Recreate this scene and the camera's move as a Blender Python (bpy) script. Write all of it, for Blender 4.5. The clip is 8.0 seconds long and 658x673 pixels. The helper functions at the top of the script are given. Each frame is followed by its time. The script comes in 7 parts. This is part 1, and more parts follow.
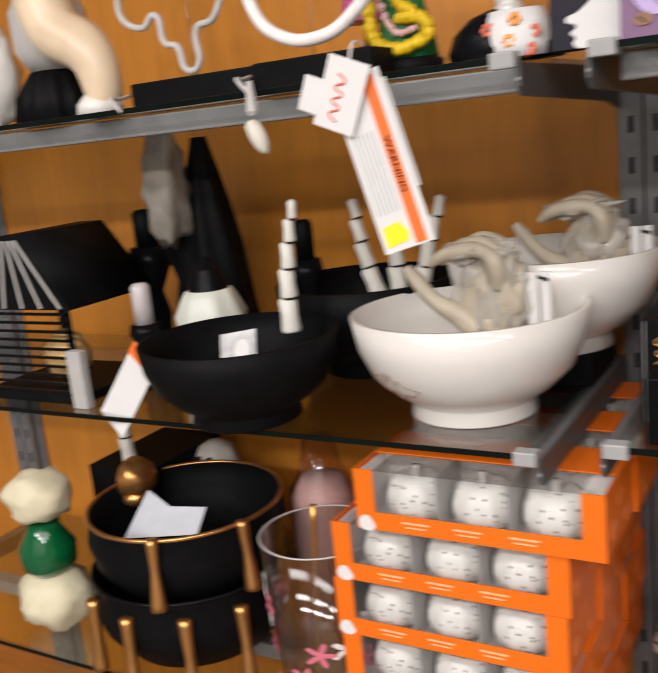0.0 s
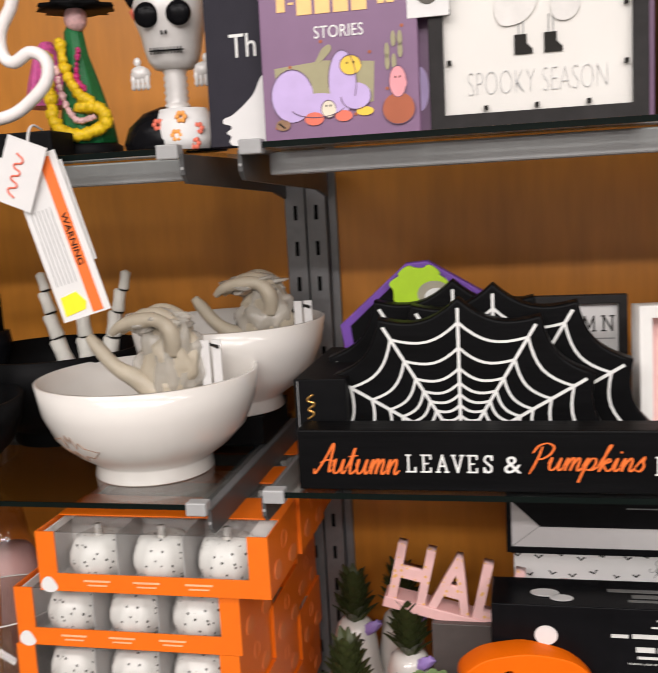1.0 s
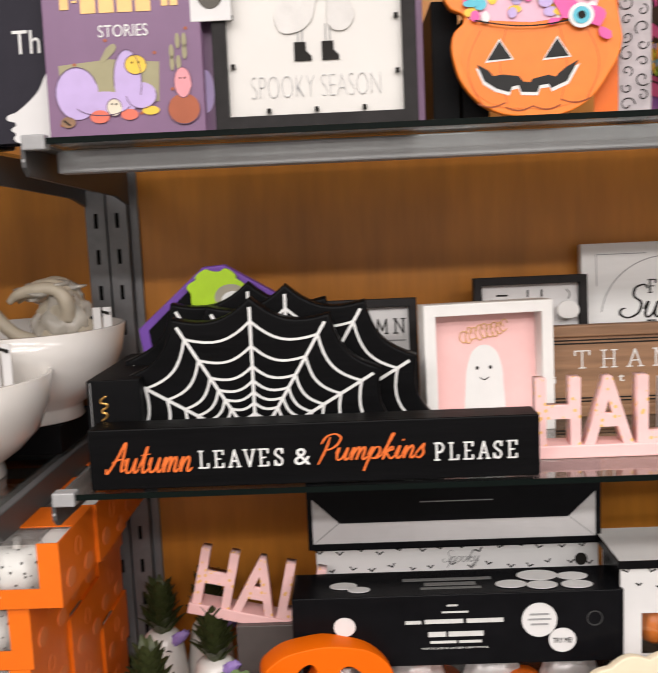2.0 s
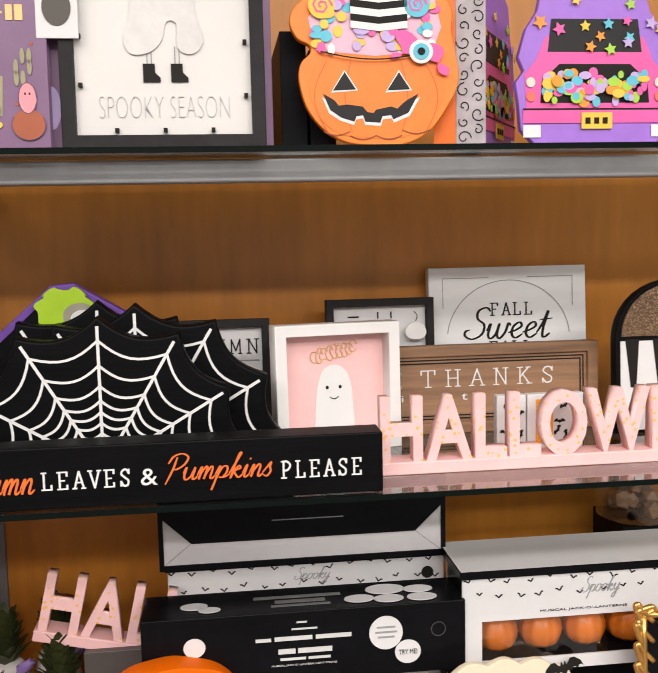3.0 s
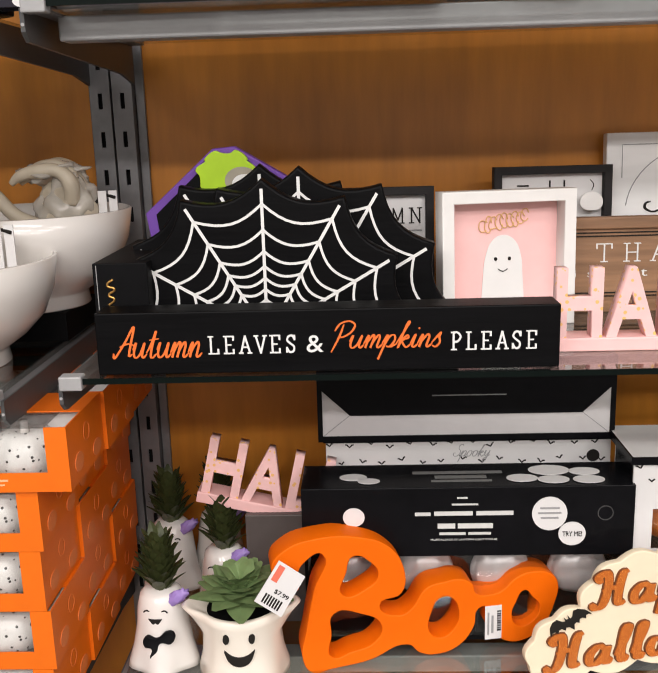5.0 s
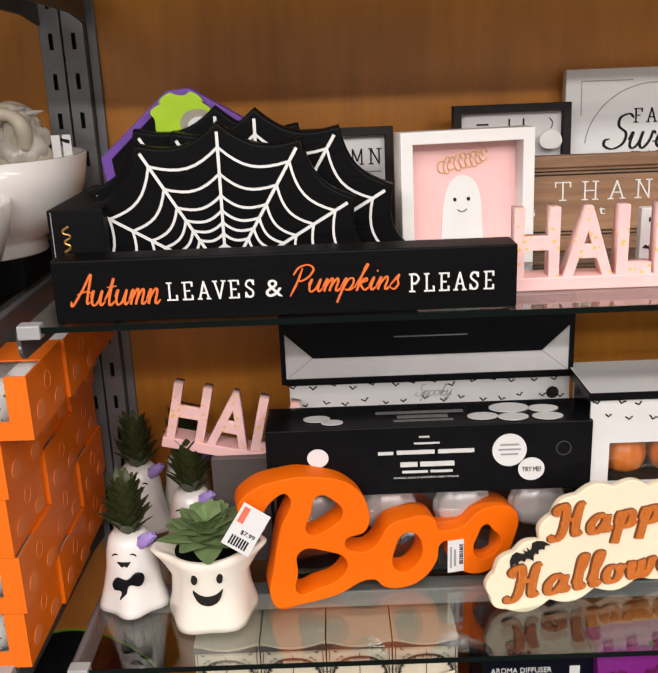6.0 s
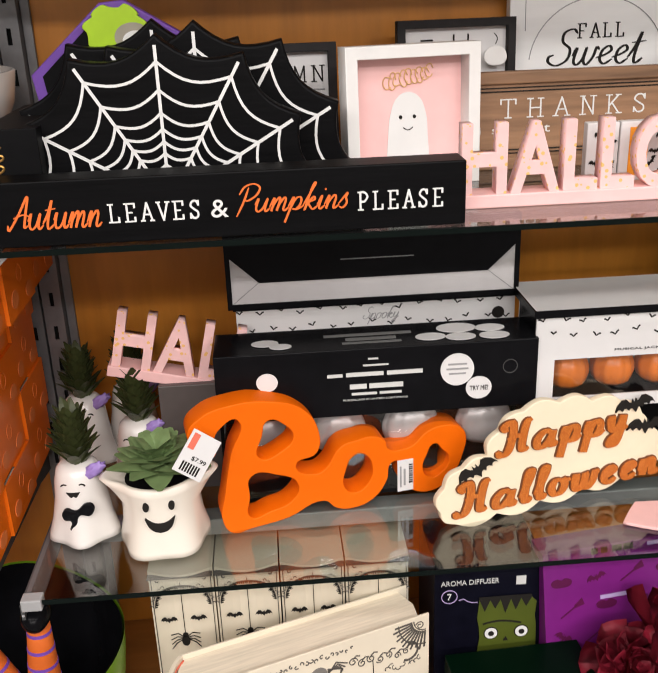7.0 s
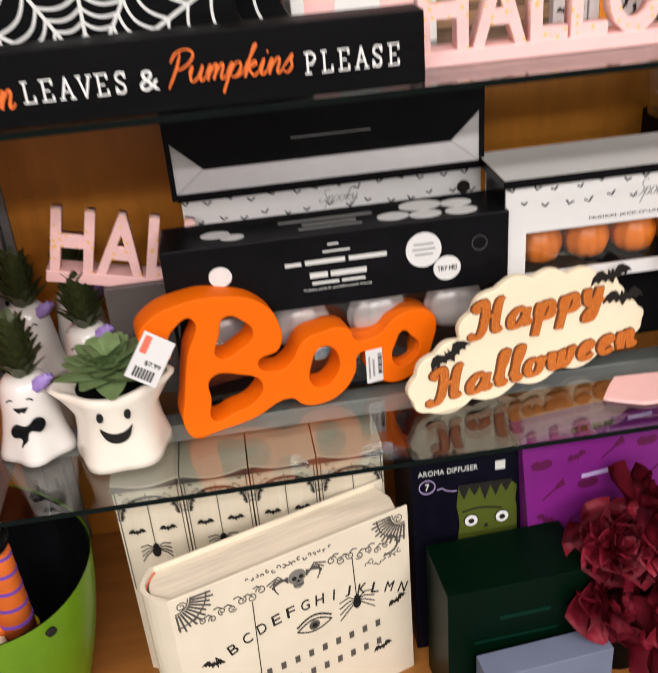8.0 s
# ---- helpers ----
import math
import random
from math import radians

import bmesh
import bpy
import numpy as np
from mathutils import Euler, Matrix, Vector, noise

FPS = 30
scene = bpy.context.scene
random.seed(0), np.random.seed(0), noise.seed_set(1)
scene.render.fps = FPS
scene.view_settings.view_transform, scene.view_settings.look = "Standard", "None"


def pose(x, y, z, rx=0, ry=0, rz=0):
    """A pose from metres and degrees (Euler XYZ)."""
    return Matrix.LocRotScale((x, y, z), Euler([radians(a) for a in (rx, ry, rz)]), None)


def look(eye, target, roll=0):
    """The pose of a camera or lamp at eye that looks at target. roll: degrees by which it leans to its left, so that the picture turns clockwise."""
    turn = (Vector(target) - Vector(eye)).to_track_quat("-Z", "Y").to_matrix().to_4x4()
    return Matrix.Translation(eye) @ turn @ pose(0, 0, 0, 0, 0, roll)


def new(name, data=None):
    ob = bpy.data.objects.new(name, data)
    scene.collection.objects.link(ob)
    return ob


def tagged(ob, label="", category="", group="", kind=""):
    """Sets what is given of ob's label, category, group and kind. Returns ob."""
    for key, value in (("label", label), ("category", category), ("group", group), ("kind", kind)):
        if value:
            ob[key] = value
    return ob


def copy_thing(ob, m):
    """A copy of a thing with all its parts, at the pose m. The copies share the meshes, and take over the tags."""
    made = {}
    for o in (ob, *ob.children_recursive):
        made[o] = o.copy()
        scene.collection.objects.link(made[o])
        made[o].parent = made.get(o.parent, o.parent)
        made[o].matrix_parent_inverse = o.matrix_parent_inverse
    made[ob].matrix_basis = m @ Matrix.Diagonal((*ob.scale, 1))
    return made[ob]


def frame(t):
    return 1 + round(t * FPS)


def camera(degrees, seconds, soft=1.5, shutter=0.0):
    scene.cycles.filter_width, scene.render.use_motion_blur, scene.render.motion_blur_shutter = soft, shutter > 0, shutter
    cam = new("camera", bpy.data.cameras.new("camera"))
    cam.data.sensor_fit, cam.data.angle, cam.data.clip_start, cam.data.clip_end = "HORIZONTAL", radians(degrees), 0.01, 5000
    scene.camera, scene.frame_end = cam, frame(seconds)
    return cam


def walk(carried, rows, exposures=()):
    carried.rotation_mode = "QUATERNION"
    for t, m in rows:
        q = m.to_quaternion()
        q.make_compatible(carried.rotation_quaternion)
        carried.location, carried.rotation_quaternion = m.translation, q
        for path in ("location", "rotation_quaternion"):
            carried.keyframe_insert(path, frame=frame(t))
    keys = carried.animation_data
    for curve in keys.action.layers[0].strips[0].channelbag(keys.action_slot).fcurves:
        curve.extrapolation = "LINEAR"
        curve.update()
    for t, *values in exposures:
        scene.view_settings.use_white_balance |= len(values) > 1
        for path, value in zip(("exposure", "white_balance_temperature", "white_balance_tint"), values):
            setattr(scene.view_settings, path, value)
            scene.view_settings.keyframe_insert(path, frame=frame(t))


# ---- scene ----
cam = camera(40.5, 8.0, soft=1.2, shutter=0.4)
PATH = [
    (0, (0.0097, 0.1047, 1.4828), (-0.9917, 1.7780, 1.0385), -6.02),
    (0.3, (0.0537, 0.0776, 1.4779), (-0.7355, 1.8668, 1.0581), -4.90),
    (0.5, (0.0704, 0.0652, 1.4891), (-0.5792, 1.9135, 1.0864), -4.27),
    (0.7, (0.0769, 0.0511, 1.4834), (-0.4804, 1.9392, 1.1306), -3.83),
    (1, (0.0816, 0.0415, 1.4784), (-0.3416, 1.9707, 1.1634), -3.17),
    (1.5, (0.0985, 0.0322, 1.4562), (-0.1470, 1.9977, 1.1799), -2.63),
    (2, (0.1257, 0.0259, 1.4445), (0.0687, 2.0080, 1.1833), -2.51),
    (2.2, (0.1318, 0.0244, 1.4435), (0.1551, 2.0086, 1.1943), -2.38),
    (3.3, (0.1484, 0.0091, 1.4459), (0.4013, 1.9804, 1.2217), -1.04),
    (3.5, (0.1470, 0.0093, 1.4451), (0.3454, 1.9850, 1.2058), -1.11),
    (4, (0.1317, 0.0247, 1.4446), (0.2061, 1.9982, 1.1297), -1.11),
    (4.5, (0.1138, 0.0494, 1.4235), (0.0680, 2.0071, 1.0173), -1.48),
    (4.7, (0.1135, 0.0528, 1.4184), (0.0349, 2.0045, 0.9888), -1.63),
    (5.8, (0.1289, 0.0501, 1.4248), (0.0890, 1.9663, 0.8534), -2.24),
    (6, (0.1268, 0.0507, 1.4227), (0.1124, 1.9598, 0.8262), -2.28),
    (6.5, (0.1237, 0.0569, 1.4115), (0.1842, 1.9391, 0.7378), -2.19),
    (7, (0.1162, 0.0573, 1.4093), (0.2317, 1.9105, 0.6658), -2.17),
    (7.5, (0.1126, 0.0574, 1.4119), (0.2610, 1.8755, 0.5920), -3.12),
    (7.7, (0.1189, 0.0665, 1.4068), (0.2760, 1.8647, 0.5455), -3.85),
    (8, (0.1233, 0.1165, 1.3679), (0.2996, 1.8676, 0.4179), -4.95),
]
walk(cam, [(t, look(eye, target, roll)) for t, eye, target, roll in PATH])

# ---- light ----
world = bpy.data.worlds.new("world")
scene.world = world
world.use_nodes = True
world.node_tree.nodes["Background"].inputs[0].default_value = (1.0, 0.95, 0.88, 1)
world.node_tree.nodes["Background"].inputs[1].default_value = 0.05


def ceiling_lamp(x, y, z, sx, sy, watts):
    lamp = bpy.data.lights.new("ceiling_panel_light", "AREA")
    lamp.shape, lamp.size, lamp.size_y, lamp.energy = "RECTANGLE", sx, sy, watts
    lamp.color = (1.0, 0.945, 0.925)
    ob = new("ceiling_panel_light", lamp)
    ob.matrix_world = pose(x, y, z)
    return ob


for lx in (-1.3, 0.3, 1.9):
    ceiling_lamp(lx, -0.55, 2.93, 1.2, 0.35, 15)
    ceiling_lamp(lx, -1.7, 2.93, 1.2, 0.35, 34)
    ceiling_lamp(lx, -2.9, 2.93, 1.2, 0.35, 74)
scene.view_settings.exposure = 0.0

# ---- materials ----
MATS = {}


def mat(name, col, rough=0.5, metal=0.0, var=0.10, scale=60.0, bump=0.0, coat=0.0, stretch=(1, 1, 1), bscale=None, alpha=1.0, trans=0.0, ior=1.45):
    if name in MATS:
        return MATS[name]
    m = bpy.data.materials.new(name)
    m.use_nodes = True
    n, l = m.node_tree.nodes, m.node_tree.links
    b = n["Principled BSDF"]
    b.inputs["Roughness"].default_value, b.inputs["Metallic"].default_value = rough, metal
    b.inputs["Coat Weight"].default_value, b.inputs["Alpha"].default_value = coat, alpha
    b.inputs["Specular IOR Level"].default_value = 0.09 if max(col) < 0.05 else 0.45
    b.inputs["Transmission Weight"].default_value, b.inputs["IOR"].default_value = trans, ior
    tc, mp = n.new("ShaderNodeTexCoord"), n.new("ShaderNodeMapping")
    mp.inputs["Scale"].default_value = stretch
    l.new(tc.outputs["Object"], mp.inputs[0])
    fine, wide, mix, ramp = n.new("ShaderNodeTexNoise"), n.new("ShaderNodeTexNoise"), n.new("ShaderNodeMath"), n.new("ShaderNodeValToRGB")
    fine.inputs["Scale"].default_value, wide.inputs["Scale"].default_value = scale, scale * 0.16
    fine.inputs["Detail"].default_value = 5
    mix.operation = "MULTIPLY_ADD"
    mix.inputs[1].default_value = 0.5
    half = n.new("ShaderNodeMath")
    half.operation, half.inputs[1].default_value = "MULTIPLY", 0.5
    for t in (fine, wide):
        l.new(mp.outputs[0], t.inputs["Vector"])
    l.new(wide.outputs[0], half.inputs[0])
    l.new(fine.outputs[0], mix.inputs[0])
    l.new(half.outputs[0], mix.inputs[2])
    l.new(mix.outputs[0], ramp.inputs[0])
    ramp.color_ramp.elements[0].position, ramp.color_ramp.elements[1].position = 0.3, 0.7
    ramp.color_ramp.elements[0].color = (*[max(0, c * (1 - var)) for c in col], 1)
    ramp.color_ramp.elements[1].color = (*[min(1, c * (1 + var)) for c in col], 1)
    l.new(ramp.outputs[0], b.inputs["Base Color"])
    if bump:
        bn, bt = n.new("ShaderNodeBump"), n.new("ShaderNodeTexNoise")
        bt.inputs["Scale"].default_value = bscale or scale * 3
        bn.inputs["Strength"].default_value, bn.inputs["Distance"].default_value = bump, 0.002
        l.new(mp.outputs[0], bt.inputs["Vector"])
        l.new(bt.outputs[0], bn.inputs["Height"])
        l.new(bn.outputs[0], b.inputs["Normal"])
    MATS[name] = m
    return m


def speckled(name, base, dot, scale=160, size=0.33, rough=0.35, metal_dot=0.0):
    """A base colour with scattered small round dots."""
    m = mat(name, base, rough)
    n, l = m.node_tree.nodes, m.node_tree.links
    b = n["Principled BSDF"]
    v, r, mx, tc = n.new("ShaderNodeTexVoronoi"), n.new("ShaderNodeMath"), n.new("ShaderNodeMix"), n.new("ShaderNodeTexCoord")
    v.inputs["Scale"].default_value = scale
    r.operation, r.inputs[1].default_value = "LESS_THAN", size
    mx.data_type = "RGBA"
    old = b.inputs["Base Color"].links[0].from_socket
    l.new(tc.outputs["Object"], v.inputs["Vector"])
    l.new(v.outputs["Distance"], r.inputs[0])
    l.new(r.outputs[0], mx.inputs["Factor"])
    l.new(old, mx.inputs["A"])
    mx.inputs["B"].default_value = (*dot, 1)
    l.new(mx.outputs["Result"], b.inputs["Base Color"])
    return m


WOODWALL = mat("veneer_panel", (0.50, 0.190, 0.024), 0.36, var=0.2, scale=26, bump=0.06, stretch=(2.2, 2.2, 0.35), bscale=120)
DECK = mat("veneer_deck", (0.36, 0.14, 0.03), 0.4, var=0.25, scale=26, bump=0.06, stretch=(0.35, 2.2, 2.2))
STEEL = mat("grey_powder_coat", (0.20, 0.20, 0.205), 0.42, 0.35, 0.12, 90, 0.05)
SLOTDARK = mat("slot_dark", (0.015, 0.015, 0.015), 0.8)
# lower rail only: its brightness is put into a lighter grey
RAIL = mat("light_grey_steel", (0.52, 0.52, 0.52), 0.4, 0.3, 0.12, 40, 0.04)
CLIP = mat("clip_plastic", (0.36, 0.36, 0.36), 0.35)
BLACKWOOD = mat("black_painted_wood", (0.0032, 0.0032, 0.0036), 0.45, var=0.5, scale=30, bump=0.12, stretch=(0.25, 2, 2.5))
BLACK = mat("black_gloss", (0.005, 0.005, 0.006), 0.25, var=0.3)
BLACKM = mat("black_matte", (0.0045, 0.0045, 0.005), 0.55, var=0.35, bump=0.05)
WHITE = mat("white_paint", (0.80, 0.79, 0.76), 0.4, var=0.04, bump=0.03)
INKW = mat("white_ink", (0.75, 0.75, 0.73), 0.55, var=0.03)
ORANGEINK = mat("orange_ink", (0.80, 0.16, 0.025), 0.55, var=0.06)
CERAMIC = mat("white_ceramic", (0.72, 0.69, 0.65), 0.16, var=0.03, scale=14, coat=0.3)
CREAMC = mat("cream_ceramic", (0.82, 0.76, 0.66), 0.2, var=0.03, scale=14, coat=0.3)
ORANGEP = mat("orange_paint", (0.80, 0.135, 0.0), 0.6, var=0.05, scale=40, bump=0.03)
ORANGEBOX = mat("orange_carton", (0.78, 0.150, 0.005), 0.38, var=0.05)
ORANGEP.node_tree.nodes["Principled BSDF"].inputs["Specular IOR Level"].default_value = 0.2
PINK = mat("pink_paint", (0.87, 0.53, 0.51), 0.45, var=0.05, bump=0.03)
PINKDOT = speckled("pink_with_candy_print", (0.87, 0.55, 0.53), (0.87, 0.50, 0.16), 130, 0.25, 0.45)
PURPLE = mat("purple_print", (0.20, 0.105, 0.20), 0.4, var=0.12, scale=20)
LILAC = mat("lilac_print", (0.50, 0.38, 0.66), 0.45)
TAUPE = mat("taupe_print", (0.33, 0.30, 0.17), 0.5)
GOLD = mat("gold_foil", (0.75, 0.42, 0.12), 0.3, 0.9, 0.15)
GOLDINK = mat("gold_ink", (0.72, 0.45, 0.18), 0.45, 0.2)
PAPER = mat("white_card", (0.70, 0.69, 0.68), 0.55, var=0.03)
CREAM = mat("cream_paint", (0.86, 0.74, 0.54), 0.45, var=0.04)
IVORY = mat("ivory_print", (0.74, 0.66, 0.52), 0.5, var=0.08, scale=18)
PAGES = mat("page_edges", (0.72, 0.64, 0.50), 0.7, var=0.18, scale=60, stretch=(0.4, 6, 0.4), bump=0.15)
INK = mat("black_ink", (0.02, 0.018, 0.016), 0.5)
GREYINK = mat("grey_ink", (0.30, 0.30, 0.30), 0.5)
GLITTER = speckled("orange_glitter", (0.46, 0.11, 0.014), (0.80, 0.30, 0.06), 900, 0.35, 0.35)
LIME = mat("lime_paint", (0.42, 0.66, 0.02), 0.45)
VIOLET = mat("violet_paint", (0.16, 0.06, 0.36), 0.45)
BROWNWOOD = mat("stained_wood", (0.30, 0.165, 0.088), 0.5, var=0.55, scale=30, bump=0.15, stretch=(0.25, 2, 3))
CHARC = mat("charcoal_frame", (0.028, 0.026, 0.026), 0.5, var=0.25, bump=0.06)
MAGENTA = mat("magenta_carton", (0.17, 0.012, 0.17), 0.4)
WINE = mat("wine_ink", (0.09, 0.004, 0.05), 0.5)
PETAL = mat("burgundy_petal", (0.25, 0.008, 0.025), 0.6, var=0.5, scale=30, bump=0.1)
BOTTLE = mat("bottle_green_carton", (0.0002, 0.0065, 0.0024), 0.4, var=0.3, scale=12)
NAVY = mat("navy_carton", (0.004, 0.004, 0.009), 0.35, var=0.4)
MONSTER = mat("olive_green_print", (0.075, 0.095, 0.012), 0.45)
LEAFD = mat("dark_succulent_leaf", (0.050, 0.060, 0.018), 0.5, var=0.5, scale=40)
LEAFL = mat("pale_succulent_leaf", (0.17, 0.25, 0.10), 0.5, var=0.35, scale=40)
BAG = mat("wrinkled_clear_bag", (0.62, 0.59, 0.53), 0.14, var=0.3, scale=22, alpha=0.5, bump=0.9, bscale=45)
BONE = mat("bone_plastic", (0.62, 0.58, 0.50), 0.5, var=0.2, scale=25, bump=0.15)
GREYCLAW = mat("grey_claw_plastic", (0.50, 0.44, 0.34), 0.45, var=0.4, scale=18, bump=0.5, bscale=90)
COPPER = mat("brushed_gold_metal", (0.62, 0.30, 0.10), 0.32, 0.9, 0.2)
YELLOW = mat("yellow_glitter", (0.75, 0.50, 0.01), 0.4, var=0.35, scale=250, bump=0.4)
GREEN = mat("green_glitter", (0.01, 0.14, 0.04), 0.4, var=0.35, scale=250, bump=0.4)
HOTPINK = mat("hot_pink_print", (0.75, 0.10, 0.35), 0.45)
CORAL = mat("coral_print", (0.72, 0.16, 0.10), 0.5)
SKYB = mat("turquoise_print", (0.10, 0.48, 0.60), 0.45)
SUNNY = mat("yellow_print", (0.80, 0.52, 0.05), 0.45)
TINSEL = mat("grey_tube", (0.50, 0.48, 0.46), 0.35)
NEON = mat("white_tube", (0.85, 0.80, 0.78), 0.22)
LILACBOW = mat("lilac_bow", (0.30, 0.20, 0.50), 0.45)
GREENBOWL = mat("lime_bowl", (0.13, 0.26, 0.008), 0.3)
AMBER = mat("amber_paint", (0.78, 0.20, 0.02), 0.35, var=0.3, scale=10)
CONCRETE = mat("shop_floor", (0.16, 0.15, 0.14), 0.3, var=0.12, scale=8)
PLASTER = mat("shop_wall", (0.30, 0.29, 0.28), 0.7, var=0.04, scale=8)


def glass(name, tint, gloss_rough=0.02, clear=0.86):
    """Thin clear sheet: mostly see-through, with a mirror sheen that grows at grazing angles."""
    m = bpy.data.materials.new(name)
    m.use_nodes = True
    n, l = m.node_tree.nodes, m.node_tree.links
    n.remove(n["Principled BSDF"])
    tr, gl, mx, lw = n.new("ShaderNodeBsdfTransparent"), n.new("ShaderNodeBsdfGlossy"), n.new("ShaderNodeMixShader"), n.new("ShaderNodeLayerWeight")
    tr.inputs[0].default_value = (*tint, 1)
    gl.inputs["Roughness"].default_value = gloss_rough
    lw.inputs["Blend"].default_value = 0.5
    pw, ad = n.new("ShaderNodeMath"), n.new("ShaderNodeMath")
    pw.operation, pw.inputs[1].default_value = "POWER", 3.0
    ad.operation, ad.inputs[1].default_value, ad.inputs[2].default_value = "MULTIPLY_ADD", 0.85, 0.06
    l.new(lw.outputs["Facing"], pw.inputs[0])
    l.new(pw.outputs[0], ad.inputs[0])
    l.new(ad.outputs[0], mx.inputs[0])
    l.new(tr.outputs[0], mx.inputs[1])
    l.new(gl.outputs[0], mx.inputs[2])
    l.new(mx.outputs[0], n["Material Output"].inputs[0])
    return m


SHELFGLASS = glass("shelf_glass", (0.86, 0.885, 0.87))
CLEAR = glass("clear_plastic", (0.93, 0.93, 0.93), 0.06)
PINKGLASS = glass("smoky_pink_glass", (0.90, 0.80, 0.79), 0.06)
GLASSEDGE = mat("glass_edge", (0.004, 0.007, 0.006), 0.2)

# ---- builders ----
UP = Matrix.Rotation(radians(90), 4, "X")


def part(name, data, material, parent, label="", m=None, smooth=False):
    """Links a bmesh or a mesh as one object under a thing or a part."""
    if isinstance(data, bmesh.types.BMesh):
        me = bpy.data.meshes.new(name)
        data.to_mesh(me)
        data.free()
    else:
        me = data
    if m is not None:
        me.transform(m)
    if material is not None:
        for k in (material if isinstance(material, (list, tuple)) else [material]):
            me.materials.append(k)
    if smooth:
        me.shade_smooth()
    ob = new(name, me)
    ob.parent = parent
    if label:
        ob["label"] = label
    return ob


def thing(name, label, category, m, group="", kind=""):
    ob = new(name)
    ob.empty_display_size = 0.02
    ob.matrix_world = m
    return tagged(ob, label, category, group, kind)


def box(x0, x1, y0, y1, z0, z1, bevel=0.0, bm=None, seg=2):
    own = bm is None
    bm = bm or bmesh.new()
    r = bmesh.ops.create_cube(bm, size=1, matrix=Matrix.LocRotScale(((x0 + x1) / 2, (y0 + y1) / 2, (z0 + z1) / 2), None, (x1 - x0, y1 - y0, z1 - z0)))
    if bevel:
        es = list({e for v in r["verts"] for e in v.link_edges})
        bmesh.ops.bevel(bm, geom=es, offset=bevel, segments=seg, affect="EDGES", profile=0.5)
    return bm


def lathe(profile, n=48, wobble=None):
    """Spins (radius, height) pairs about z."""
    bm = bmesh.new()
    rings = []
    for r, z in profile:
        ring = []
        for i in range(n):
            a = 2 * math.pi * i / n
            k = wobble(a, z) if wobble else 1.0
            ring.append(bm.verts.new((r * k * math.cos(a), r * k * math.sin(a), z)))
        rings.append(ring)
    for a, b in zip(rings, rings[1:]):
        for i in range(n):
            bm.faces.new((a[i], a[(i + 1) % n], b[(i + 1) % n], b[i]))
    bm.faces.new(rings[0][::-1])
    bm.faces.new(rings[-1])
    return bm


def to_mesh(curve):
    ob = bpy.data.objects.new("outline", curve)
    me = bpy.data.meshes.new_from_object(ob)
    bpy.data.objects.remove(ob)
    me.materials.clear()
    bm = bmesh.new()
    bm.from_mesh(me)
    bmesh.ops.remove_doubles(bm, verts=bm.verts[:], dist=1e-6)
    bm.to_mesh(me)
    bm.free()
    return me


def flat(contours, thick, bevel=0.0, smooth=True, front=0.0):
    """A filled outline (with holes) in x and z, its face at y = front, thick backwards."""
    cu = bpy.data.curves.new("outline", "CURVE")
    cu.dimensions, cu.fill_mode, cu.resolution_u = "2D", "BOTH", 6
    cu.extrude, cu.bevel_depth, cu.bevel_resolution = max(thick / 2 - bevel, 0.0002), bevel, 2
    cu.offset = -bevel
    for pts in contours:
        if smooth:
            s = cu.splines.new("BEZIER")
            s.bezier_points.add(len(pts) - 1)
            for p, q in zip(s.bezier_points, pts):
                p.co = (q[0], q[1], 0)
                p.handle_left_type = p.handle_right_type = "VECTOR" if len(q) > 2 else "AUTO"
        else:
            s = cu.splines.new("POLY")
            s.points.add(len(pts) - 1)
            for p, q in zip(s.points, pts):
                p.co = (q[0], q[1], 0, 1)
        s.use_cyclic_u = True
    me = to_mesh(cu)
    me.transform(Matrix.Translation((0, front + thick / 2, 0)) @ UP)
    return me


def tube(pts, r, cyclic=False, smooth=True, taper=None):
    cu = bpy.data.curves.new("tube", "CURVE")
    cu.dimensions, cu.bevel_depth, cu.bevel_resolution, cu.resolution_u, cu.use_fill_caps = "3D", r, 3, 6, True
    s = cu.splines.new("BEZIER")
    s.bezier_points.add(len(pts) - 1)
    for i, (p, q) in enumerate(zip(s.bezier_points, pts)):
        p.co = q
        p.radius = taper[i] if taper else 1
        p.handle_left_type = p.handle_right_type = "AUTO" if smooth else "VECTOR"
    s.use_cyclic_u = cyclic
    me = to_mesh(cu)
    me.shade_smooth()
    return me


def words(body, x0, x1, z0, z1, thick=0.0008, front=0.0, shear=0.0, bold=0.0, m=None):
    """Lettering fitted to the box x0..x1, z0..z1 on the plane y = front, raised towards the viewer."""
    cu = bpy.data.curves.new("lettering", "FONT")
    cu.body, cu.size, cu.extrude, cu.shear, cu.offset, cu.resolution_u = body, 1.0, 0.05, shear, bold, 4
    me = to_mesh(cu)
    xs, ys = [v.co.x for v in me.vertices], [v.co.y for v in me.vertices]
    sx, sy = (x1 - x0) / (max(xs) - min(xs)), (z1 - z0) / (max(ys) - min(ys))
    me.transform(Matrix.Translation((x0, front - thick / 2, z0)) @ UP @ Matrix.Diagonal((sx, sy, thick / 0.1, 1)) @ Matrix.Translation((-min(xs), -min(ys), 0)))
    if m is not None:
        me.transform(m)
    return me


